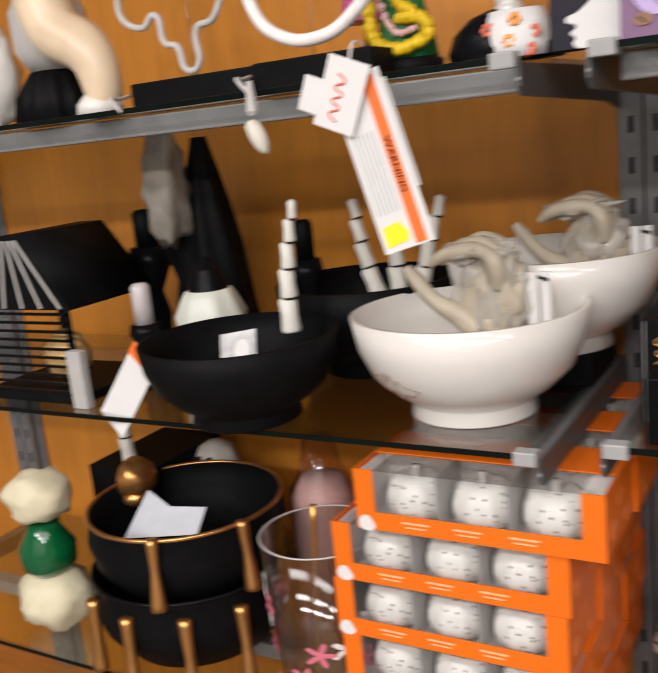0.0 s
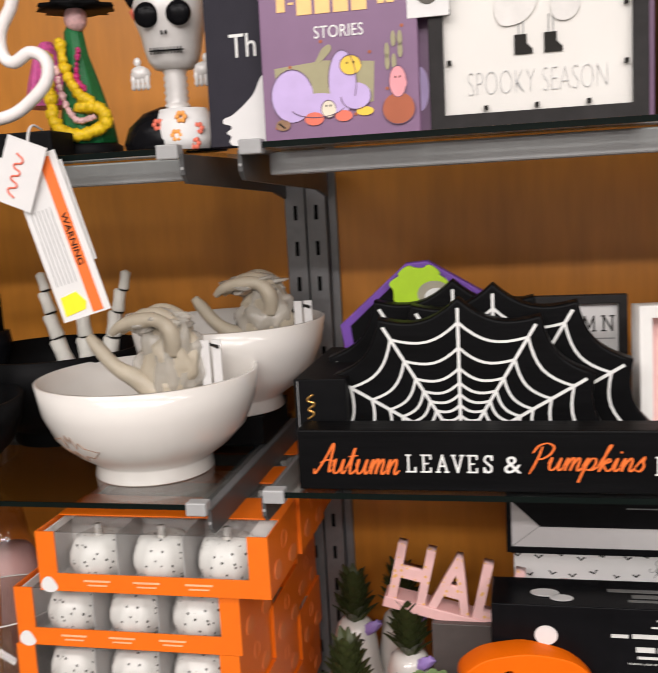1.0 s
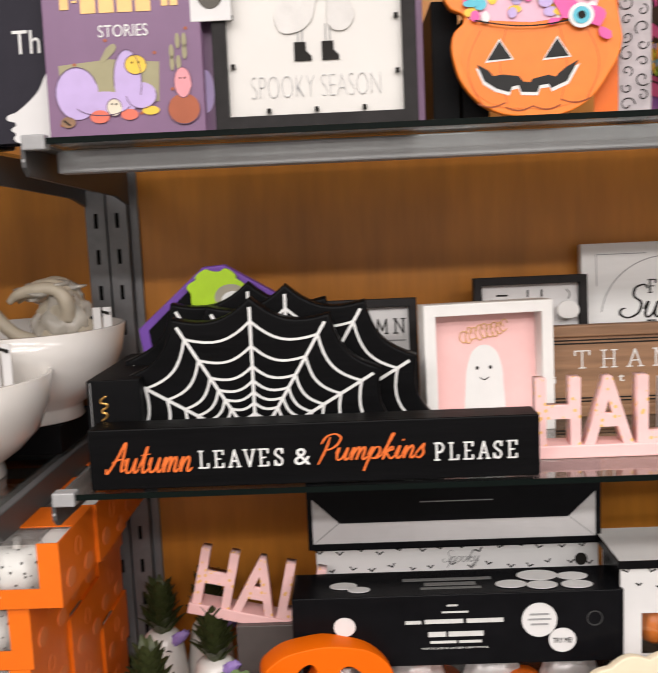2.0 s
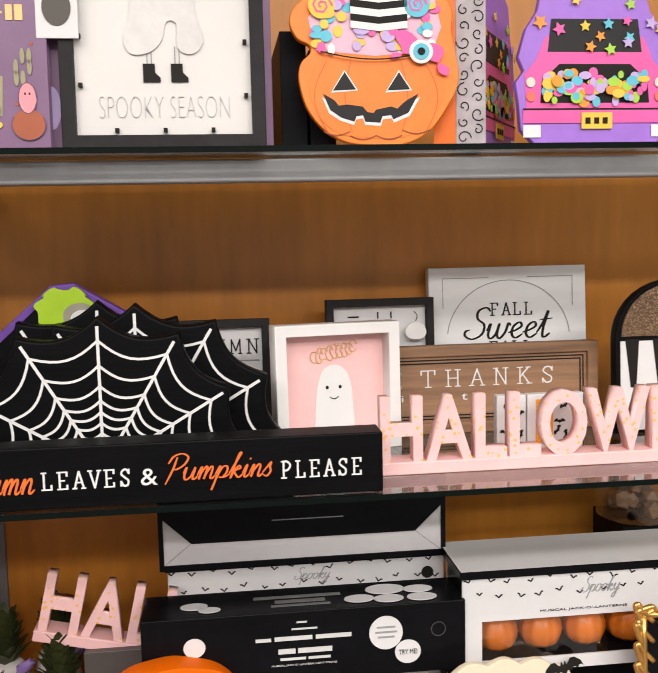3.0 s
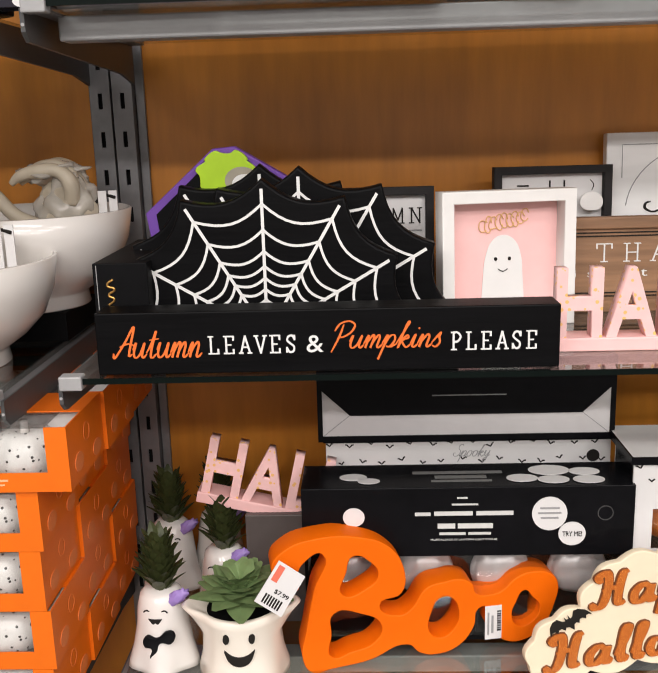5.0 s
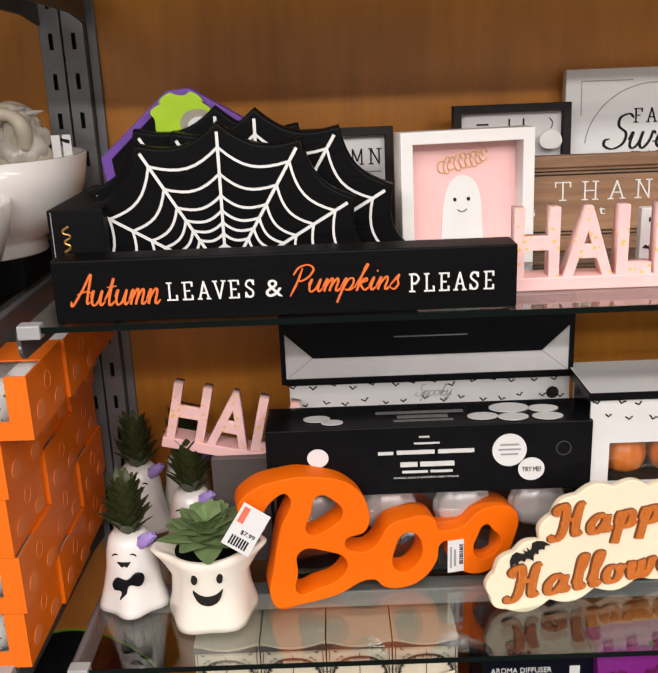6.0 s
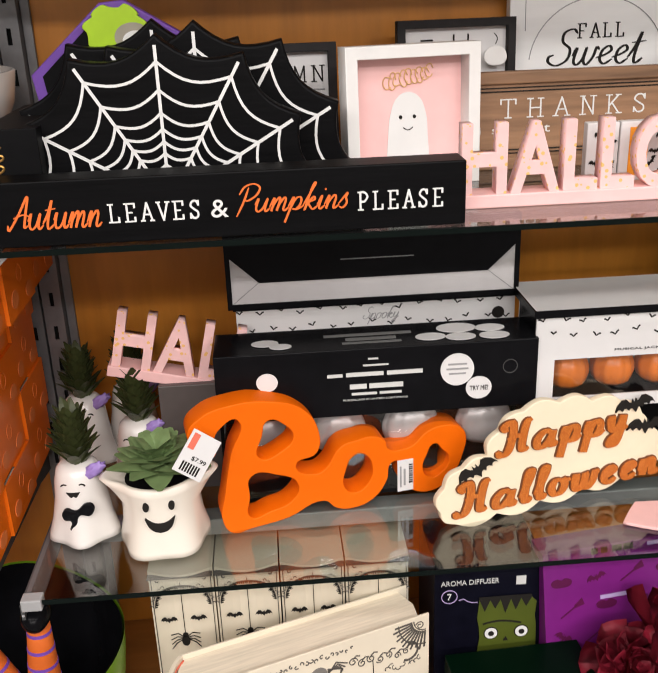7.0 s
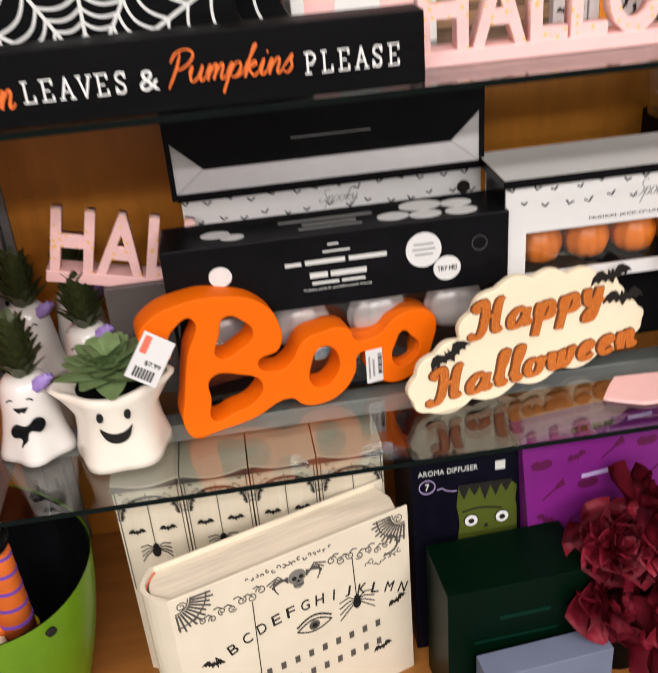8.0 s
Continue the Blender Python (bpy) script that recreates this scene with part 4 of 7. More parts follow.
def lantern_box():
    t = thing("lantern_box", "white carton with bat print and window of orange pumpkins", "box", pose(0.418, 1.006, 0.915))
    w, d, h = 0.36, 0.075, 0.127
    part("back_card", box(0, w, d - 0.003, d, 0, h), PAPER, t)
    part("front_card", box(0, w, 0, 0.003, 0.066, h), PAPER, t)
    part("lower_card", box(0, w, 0, 0.003, 0, 0.016), PAPER, t)
    part("side_card", box(0, 0.024, 0, 0.003, 0.016, 0.066), PAPER, t)
    part("side_wall", box(0, 0.003, 0.003, d - 0.003, 0, h), BLACK, t)
    part("bottom_card", box(0.003, w, 0.003, d - 0.003, 0, 0.003), BLACK, t)
    part("top_card", box(-0.002, w, -0.002, d + 0.03, h, h + 0.003), PAPER, t)
    part("lid_edge", box(-0.004, w, -0.004, -0.002, h - 0.006, h + 0.003), BLACK, t)
    part("lid_edge", box(-0.004, -0.002, -0.002, d + 0.03, h - 0.006, h + 0.003), BLACK, t)
    for i in range(5):
        part("pumpkin", ribbed(10, 0.027, 0.046), AMBER, t, "glossy orange pumpkin lamp", pose(0.052 + 0.057 * i, 0.036, 0.016), True)
    part("shelf_card", box(0.003, w, 0.003, d - 0.003, 0.0032, 0.0155), BLACKM, t)
    pane = part("clear_window", box(0.024, w, 0.0008, 0.0014, 0.016, 0.066), CLEAR, t)
    pane.visible_shadow = False
    bats_on(t, w, 0.098, 0.116, 14, 5)
    script(t, "Spooky", 0.148, 0.196, 0.086, 0.114, GREYINK, 0.0006, 0.06, 0.4)
    part("lettering", words("MUSICAL JACK-O'-LANTERNS", 0.096, 0.206, 0.0730, 0.0765), INK, t)


lantern_box()
carton("dark_carton", "plain dark carton under a white carton", pose(0.43, 1.05, Z_LOW), 0.34, 0.09, 0.1085, BLACKM)


def jar():
    t = thing("glass_jar", "clear glass jar with brown pieces on a carton", "jar", pose(0.712, 1.165, 1.046))
    part("jar_body", lathe([(0.045, 0), (0.055, 0.004), (0.057, 0.06), (0.050, 0.075)], 40), CLEAR, t, "", None, True)
    part("lid", lathe([(0.056, 0.0755), (0.058, 0.080), (0.056, 0.088), (0.02, 0.094)], 40), CLEAR, t, "", None, True)
    rng = random.Random(4)
    for i in range(14):
        bm = bmesh.new()
        bmesh.ops.create_icosphere(bm, subdivisions=1, radius=rng.uniform(0.010, 0.015))
        a, r = rng.uniform(0, 6.28), rng.uniform(0, 0.036)
        part("piece", bm, BROWNWOOD, t, "", pose(r * math.cos(a), r * math.sin(a), 0.016 + 0.013 * (i // 5), rng.uniform(0, 90)))


jar()
carton("dark_carton", "plain dark carton under a glass jar", pose(0.672, 1.120, Z_LOW), 0.12, 0.10, 0.2395, BLACKM)


def gold_frame():
    t = thing("ornate_frame", "ornate gold frame with scrolled openwork border", "picture frame", pose(0.592, 0.94, Z_LOW, -6, 0, -8))
    part("panel", box(0.03, 0.13, 0.008, 0.012, 0.03, 0.19), BLACKM, t)
    for x0, z0, x1, z1 in ((0.028, 0.028, 0.132, 0.028), (0.132, 0.028, 0.132, 0.192), (0.132, 0.192, 0.028, 0.192), (0.028, 0.192, 0.028, 0.028)):
        part("inner_bar", tube([(x0, 0.006, z0), (x1, 0.006, z1)], 0.004), GOLD, t)
        L = math.hypot(x1 - x0, z1 - z0)
        n = int(L / 0.021)
        ux, uz = (x1 - x0) / L, (z1 - z0) / L
        for i in range(n + 1):
            px, pz = x0 + ux * L * i / n, z0 + uz * L * i / n
            ox, oz = uz, -ux
            pts = [(px + ox * 0.022 * k * math.sin(1.2 + k * 2.2) + ux * 0.012 * math.cos(k * 5), 0.006, pz + oz * 0.022 * k * math.sin(1.2 + k * 2.2) + uz * 0.012 * math.cos(k * 5)) for k in (0.1, 0.35, 0.6, 0.85, 1.1)]
            part("scroll", tube(pts, 0.0034), GOLD, t)


gold_frame()


def blob(r, sx, sy, sz, amp, freq, seed, sub=3):
    bm = bmesh.new()
    bmesh.ops.create_icosphere(bm, subdivisions=sub, radius=r)
    for v in bm.verts:
        k = 1 + amp * noise.noise(v.co * freq / r + Vector((seed, seed * 2, 0)))
        v.co = Vector((v.co.x * sx, v.co.y * sy, v.co.z * sz)) * k
    return bm


def leaf_mesh(length, width, thick):
    bm = bmesh.new()
    rings = []
    for k in range(5):
        u = k / 4
        wdt = width * math.sin(math.pi * (0.15 + 0.8 * u) ** 0.9) * 0.5 + 0.0002
        rings.append([bm.verts.new((s * wdt, -0.25 * length * u * u + q * thick * (1 - u), length * u)) for s, q in ((-1, 0), (0, -0.5), (1, 0), (0, 0.5))])
    for a, b in zip(rings, rings[1:]):
        for i in range(4):
            bm.faces.new((a[i], a[(i + 1) % 4], b[(i + 1) % 4], b[i]))
    bm.faces.new(rings[0][::-1])
    bm.faces.new(rings[-1])
    me = bpy.data.meshes.new("leaf")
    bm.to_mesh(me)
    bm.free()
    return me


SPIKE, ROSE = leaf_mesh(0.034, 0.0150, 0.007), leaf_mesh(0.041, 0.030, 0.007)
SPIKE.materials.append(LEAFD)
ROSE.materials.append(LEAFL)


def leaf(parent, me, m):
    ob = new("leaf", me)
    ob.parent = parent
    ob.matrix_local = m


def ghost_planter(m, seed, tie=True):
    t = thing("ghost_planter", "white ceramic ghost planter with dark spiky succulent", "planter", m, "ghost planters")
    wob = lambda a, z: 1 + (0.10 * math.cos(5 * a + seed) * max(0, 1 - z / 0.05))
    part("pot", lathe([(0.034, 0), (0.040, 0.003), (0.039, 0.010), (0.034, 0.030), (0.030, 0.055), (0.028, 0.075), (0.024, 0.090), (0.018, 0.096)], 40, wob), CERAMIC, t, "", None, True)
    rng = random.Random(seed)
    plant = part("succulent", lathe([(0.008, 0.090), (0.010, 0.11), (0.004, 0.150)], 10), LEAFD, t, "dark green spiky succulent")
    for i in range(58):
        u = i / 58
        a = i * 2.4 + rng.uniform(-0.2, 0.2)
        leaf(plant, SPIKE, Matrix.Translation((0.006 * math.cos(a), 0.006 * math.sin(a), 0.092 + 0.055 * u)) @ Matrix.Rotation(a + math.pi / 2, 4, "Z") @ Matrix.Rotation(radians(34 - 30 * u), 4, "X") @ Matrix.Diagonal((1, 1, 1.05 - 0.25 * u, 1)))
    fy = -0.0285
    for s in (-1, 1):
        part("eye", strip([(s * 0.010 + 0.004 * math.cos(a), 0.076 + 0.003 * math.sin(a)) for a in (0.2, 0.9, 1.57, 2.2, 2.9)], 0.0014, 0.0012, fy + 0.0035), INK, t)
    part("mouth", flat([[(-0.008, 0.070), (0.008, 0.070), (0.004, 0.064), (0, 0.062), (-0.004, 0.064)]], 0.003, 0, False, fy - 0.0005), INK, t)
    if tie:
        part("bow_tie", flat([[(0, 0.047), (0.010, 0.054), (0.016, 0.052), (0.013, 0.042), (0.003, 0.042), (-0.002, 0.030), (-0.007, 0.026), (-0.006, 0.036), (-0.012, 0.038), (-0.011, 0.048)]], 0.006, 0.001, True, fy - 0.0065), BLACK, t, "glossy black painted bow", Matrix.Translation((0.002, 0, -0.010)) @ Matrix.Diagonal((1.25, 1, 1.25, 1)))
    bow = part("bow", blob(0.009, 1.6, 0.6, 0.8, 0.6, 2.2, 2, 3), LILACBOW, t, "small lilac bow", pose(0.024, -0.016, 0.092, 0, -35, 0), True)
    return t


ghost_planter(pose(-0.125, 0.985, Z_LOW, 0, 0, -4), 1)
carton("riser_box", "grey brown card box under the leaning pink letters", pose(-0.034, 1.065, Z_LOW), 0.072, 0.052, 0.146, mat("grey_brown_card", (0.09, 0.075, 0.07), 0.4))
ghost_planter(pose(-0.150, 1.165, Z_LOW, 0, 0, 5), 2, False)
ghost_planter(pose(-0.066, 1.085, Z_LOW, 0, 0, -8), 3, False)
ghost_planter(pose(-0.090, 1.195, Z_LOW, 0, 0, 10), 4, False)


def star_pot():
    t = thing("ghost_pot", "cream ceramic smiling ghost pot with pale green rosette succulent", "planter", pose(-0.028, 0.958, Z_LOW, 0, 0, 3) @ Matrix.Scale(1.08, 4))
    def wob(a, z):
        low = 0.07 * math.cos(5 * a - 1.57) * max(0, 1 - z / 0.045)
        arm = 0.42 * max(0, abs(math.cos(a))) ** 14 * max(0, (z - 0.050) / 0.034) ** 1.3
        return 1 + low + arm
    part("pot", lathe([(0.038, 0), (0.047, 0.003), (0.047, 0.010), (0.043, 0.030), (0.040, 0.055), (0.043, 0.074), (0.0445, 0.083), (0.040, 0.085), (0.036, 0.078)], 72, wob), CREAMC, t, "", None, True)
    part("soil", lathe([(0.030, 0.074), (0.036, 0.079)], 24), BLACKM, t)
    for s in (-1, 1):
        part("eye", disc(s * 0.0130, 0.0655, 0.0032, 0.0050, 0.004, -0.0385), INK, t)
    mouth = [(x * 0.86, z + 0.0095, *c) for x, z, *c in ((-0.018, 0.042, 1), (-0.009, 0.037), (0.0, 0.0355), (0.009, 0.037), (0.018, 0.042, 1), (0.012, 0.030), (0.004, 0.0255), (-0.004, 0.0255), (-0.012, 0.030))]
    part("mouth", flat([mouth], 0.006, 0, True, -0.0425), INK, t)
    plant = part("rosette", blob(0.014, 1, 1, 0.8, 0.1, 1, 1, 2), LEAFL, t, "pale green rosette succulent", Matrix.Translation((0.0, 0, 0.092)))
    rng = random.Random(9)
    for i in range(40):
        u = i / 40
        a = i * 2.4
        leaf(plant, ROSE, Matrix.Translation((0.004 * math.cos(a), 0.004 * math.sin(a), 0.086 + 0.018 * u)) @ Matrix.Rotation(a + math.pi / 2, 4, "Z") @ Matrix.Rotation(radians(82 - 72 * u + rng.uniform(-6, 6)), 4, "X") @ Matrix.Diagonal((1, 1, 1.25 - 0.7 * u, 1)))
    tag = part("price_tag", box(0, 0.034, 0, 0.0008, 0, 0.046), PAPER, t, "white price tag with red corner", pose(0.018, -0.046, 0.110, -15, 40, 12))
    tm = pose(0.018, -0.046, 0.110, -15, 40, 12)
    part("red_print", box(0.003, 0.010, -0.0006, 0, 0.026, 0.043), CORAL, tag, "", tm)
    for i in range(7):
        part("print_bar", box(0.006 + 0.0032 * i, 0.0078 + 0.0032 * i, -0.0006, 0, 0.003, 0.013), INK, tag, "", tm)
    part("lettering", words("$7.99", 0.013, 0.030, 0.016, 0.021, front=0, m=tm), INK, tag)


star_pot()
part("acrylic_card", flat([scallop([(0.0, 0.02), (0.04, 0.0), (0.11, 0.0), (0.13, 0.05), (0.03, 0.06)], 0.02)], 0.004, 0.001, False), PINK, None, "", Matrix.Rotation(radians(-90), 4, "X"))
bpy.data.objects["acrylic_card"].matrix_world = pose(0.505, 0.895, Z_LOW + 0.0045, 0, 0, 0)
tagged(bpy.data.objects["acrylic_card"], "flat pale pink card lying on the glass shelf", "card")

# ---- upper shelf ----
def book(name, label, m, w, h, d, cover, group=""):
    t = thing(name, label, "book", m, group)
    part("cover", box(0, w, 0, 0.0022, 0, h, 0.0006), cover, t)
    part("back_cover", box(0, w, d - 0.0022, d, 0, h, 0.0006), cover, t)
    part("spine", box(0, 0.0022, 0.0022, d - 0.0022, 0, h), cover, t)
    part("pages", box(0.0024, w - 0.003, 0.0023, d - 0.0023, 0.003, h - 0.003), PAGES, t)
    return t


t = book("picture_book", "purple hardback picture book standing at the shelf edge", pose(-0.151, 0.872, Z_UP, -2, 0, 1), 0.146, 0.180, 0.014, PURPLE, "purple picture books")
bars(t, [(0.017, 0.025, 0.116, 0.130), (0.028, 0.033, 0.122, 0.124), (0.036, 0.050, 0.112, 0.146), (0.053, 0.067, 0.112, 0.146), (0.070, 0.084, 0.112, 0.146), (0.087, 0.101, 0.112, 0.146), (0.104, 0.108, 0.122, 0.124), (0.111, 0.117, 0.116, 0.130), (0.119, 0.126, 0.116, 0.130)], GOLDINK, 0)
part("lettering", words("STORIES", 0.051, 0.097, 0.090, 0.101), INKW, t)
part("bench_print", flat([[(0.012, 0.066), (0.060, 0.070), (0.106, 0.066), (0.104, 0.030), (0.014, 0.030)]], 0.0006, 0, False, -0.0006), TAUPE, t)
part("stem_print", flat([[(0.052, 0.068), (0.060, 0.072), (0.066, 0.083), (0.060, 0.082), (0.054, 0.074)]], 0.0006, 0, True, -0.0009), TAUPE, t)
for k, (cx, cz, rx, rz, mt) in enumerate(((0.028, 0.040, 0.020, 0.024, LILAC), (0.052, 0.030, 0.026, 0.011, LILAC), (0.076, 0.050, 0.013, 0.028, LILAC), (0.088, 0.036, 0.014, 0.012, LILAC), (0.084, 0.064, 0.010, 0.009, SUNNY), (0.096, 0.022, 0.008, 0.004, SUNNY),
                                          (0.062, 0.026, 0.007, 0.008, IVORY), (0.048, 0.018, 0.009, 0.006, CORAL), (0.076, 0.019, 0.008, 0.005, CORAL), (0.018, 0.014, 0.007, 0.005, BROWNWOOD), (0.127, 0.022, 0.015, 0.014, mat("terracotta_print", (0.36, 0.09, 0.035), 0.5)), (0.127, 0.046, 0.008, 0.014, mat("rose_print", (0.75, 0.30, 0.33), 0.5)))):
    part("cover_print", disc(cx, cz, rx, rz, 0.0002, -0.0010 - 0.00005 * k), mt, t)
line_ink = mat("plum_line_ink", (0.10, 0.05, 0.10), 0.5)
for k, (cx, cz, rx, rz, a0, a1) in enumerate(((0.028, 0.040, 0.020, 0.024, 20, 250), (0.052, 0.030, 0.026, 0.011, 200, 340), (0.076, 0.050, 0.013, 0.028, -30, 190), (0.088, 0.036, 0.014, 0.012, 180, 380), (0.084, 0.064, 0.010, 0.009, 0, 300), (0.062, 0.026, 0.007, 0.008, 0, 330), (0.127, 0.046, 0.008, 0.014, 0, 340), (0.127, 0.022, 0.015, 0.014, 150, 390))):
    part("outline_print", strip([(cx + rx * math.cos(radians(a0 + (a1 - a0) * q / 14)), cz + rz * math.sin(radians(a0 + (a1 - a0) * q / 14))) for q in range(15)], 0.0007, 0.0002, -0.0018), line_ink, t)
for k, (cx, cz) in enumerate(((0.081, 0.066), (0.087, 0.066), (0.060, 0.029), (0.064, 0.029), (0.125, 0.050), (0.129, 0.050))):
    part("dot_print", disc(cx, cz, 0.0009, 0.0011, 0.0002, -0.0018, 8), INK, t)
for k in range(9):
    part("speckle_print", disc(0.012 + 0.015 * k, 0.012 + 0.088 * (k * 0.618 % 1), 0.0018, 0.0016, 0.0002, -0.0004, 8), mat("terracotta_print", (0.36, 0.09, 0.035), 0.5), t)
part("stripe_print", strip([(0.014, 0.016), (0.020, 0.011)], 0.0016, 0.0002, -0.0019), INK, t)
for k in range(6):
    part("leaf_print", disc(0.118 + 0.006 * (k % 3), 0.064 + 0.010 * (k // 2), 0.0022, 0.007, 0.0006, -0.001), TAUPE, t)
t = book("picture_book", "second purple hardback picture book behind the first", pose(-0.142, 0.892, Z_UP, -2, 0, 1), 0.146, 0.180, 0.014, PURPLE, "purple picture books")
bars(t, [(0.138, 0.143, 0.112, 0.140)], GOLDINK, 0)
part("cover_print", disc(0.136, 0.04, 0.008, 0.02), LILAC, t)

t = book("black_book", "black hardback book with white profile drawing", pose(-0.216, 0.902, Z_UP, -2, 0, -2), 0.130, 0.190, 0.022, mat("black_cover", (0.028, 0.026, 0.035), 0.45))
part("lettering", words("Th", 0.025, 0.052, 0.084, 0.106), INKW, t)
part("profile_print", flat([[(0.063, 0.066), (0.045, 0.046), (0.025, 0.030), (0.014, 0.024), (0.023, 0.018), (0.018, 0.013), (0.022, 0.009), (0.020, 0.004), (0.036, 0.000), (0.064, 0.006)]], 0.0008, 0, True, -0.0008), PAPER, t)


def skull_bust():
    """Painted bust as one plain mesh."""
    bm = bmesh.new()
    def add(src, m, slot):
        me = bpy.data.meshes.new("piece")
        src.to_mesh(me)
        src.free()
        me.transform(m)
        n0 = len(bm.faces)
        bm.from_mesh(me)
        bm.faces.ensure_lookup_table()
        for f in bm.faces[n0:]:
            f.material_index, f.smooth = slot, True
        bpy.data.meshes.remove(me)
    add(lathe([(0.054, 0), (0.056, 0.012), (0.050, 0.028), (0.034, 0.042), (0.016, 0.048)], 36), pose(-0.004, 0, 0) @ Matrix.Diagonal((1, 0.6, 1, 1)), 1)
    add(lathe([(0.034, 0.002), (0.036, 0.014), (0.034, 0.030), (0.026, 0.044)], 32), pose(0.008, -0.010, 0) @ Matrix.Diagonal((0.95, 0.75, 1, 1)), 2)
    add(lathe([(0.018, 0.040), (0.0125, 0.050)] + [(0.0112 + 0.0016 * (k % 2), 0.052 + 0.0035 * k) for k in range(10)] + [(0.013, 0.090)], 28), pose(0, 0, 0), 0)
    add(lathe([(0.008, 0.084), (0.020, 0.086), (0.0265, 0.094), (0.030, 0.106), (0.0325, 0.120), (0.0375, 0.134), (0.0385, 0.150), (0.032, 0.168), (0.014, 0.177)], 40), pose(0, 0, 0) @ Matrix.Diagonal((1, 0.9, 1, 1)), 0)
    for s in (-1, 1):
        add(blob(0.0125, 1.05, 0.5, 1.0, 0.05, 1, 1, 3), pose(s * 0.0165, -0.0315, 0.136), 1)
        add(blob(0.0100, 1, 0.7, 0.8, 0.15, 2.5, 3, 3), pose(s * 0.0335, -0.012, 0.082), 0)
        for k in range(4):
            add(lathe([(0.0022, 0), (0.0030, 0.004), (0.0022, 0.008), (0.0028, 0.012), (0.001, 0.015)], 8), pose(s * 0.0335 - 0.0075 + 0.005 * k, -0.014, 0.080, 180, 0, 0), 0)
        add(blob(0.004, 1, 0.7, 1.3, 0.1, 1, 3, 2), pose(s * 0.0365, -0.010, 0.094), 0)
        add(blob(0.0016, 0.8, 0.5, 1.6, 0, 1, 1, 2), pose(s * 0.0022, -0.0320, 0.118), 1)
    add(box(-0.018, 0.018, -0.0285, -0.024, 0.1010, 0.1017), pose(0, 0, 0), 1)
    for k in range(10):
        add(box(-0.0165 + 0.0035 * k, -0.0161 + 0.0035 * k, -0.0284, -0.024, 0.0980, 0.1045), pose(0, 0, 0), 1)
    for k, a in enumerate((-0.6, 0.2, 0.9, 1.6, 2.3, 3.0, 3.7)):
        add(blob(0.012, 1, 0.9, 1, 0.25, 2.5, k, 2), pose(0.037 * math.cos(a), 0.004, 0.158 + 0.022 * math.sin(a)), 1 if k % 3 else 3)
    for k, (x, z, c) in enumerate(((-0.014, 0.028, 3), (0.006, 0.016, 4), (0.028, 0.022, 3), (-0.012, 0.010, 4), (0.012, 0.034, 4), (0.024, 0.007, 3))):
        y = -0.010 - 0.0262 * math.sqrt(max(0.0, 1 - ((x - 0.008) / 0.0345) ** 2))
        for q in range(6):
            add(blob(0.0030, 1, 0.3, 1, 0.2, 3, q, 1), pose(x + 0.0040 * math.cos(q * 1.047), y, z + 0.0040 * math.sin(q * 1.047)), c)
    ob = part("skull_bust", bm, [mat("silver_white_resin", (0.60, 0.58, 0.56), 0.3, 0.1, 0.25, 40), BLACK, PAPER, CORAL, mat("apricot_print", (0.85, 0.35, 0.08), 0.5)], None)
    ob.matrix_world = pose(-0.268, 0.955, Z_UP, 0, 0, 6)
    tagged(ob, "painted white sugar skull bust with black hair and flower bib", "statue")


skull_bust()


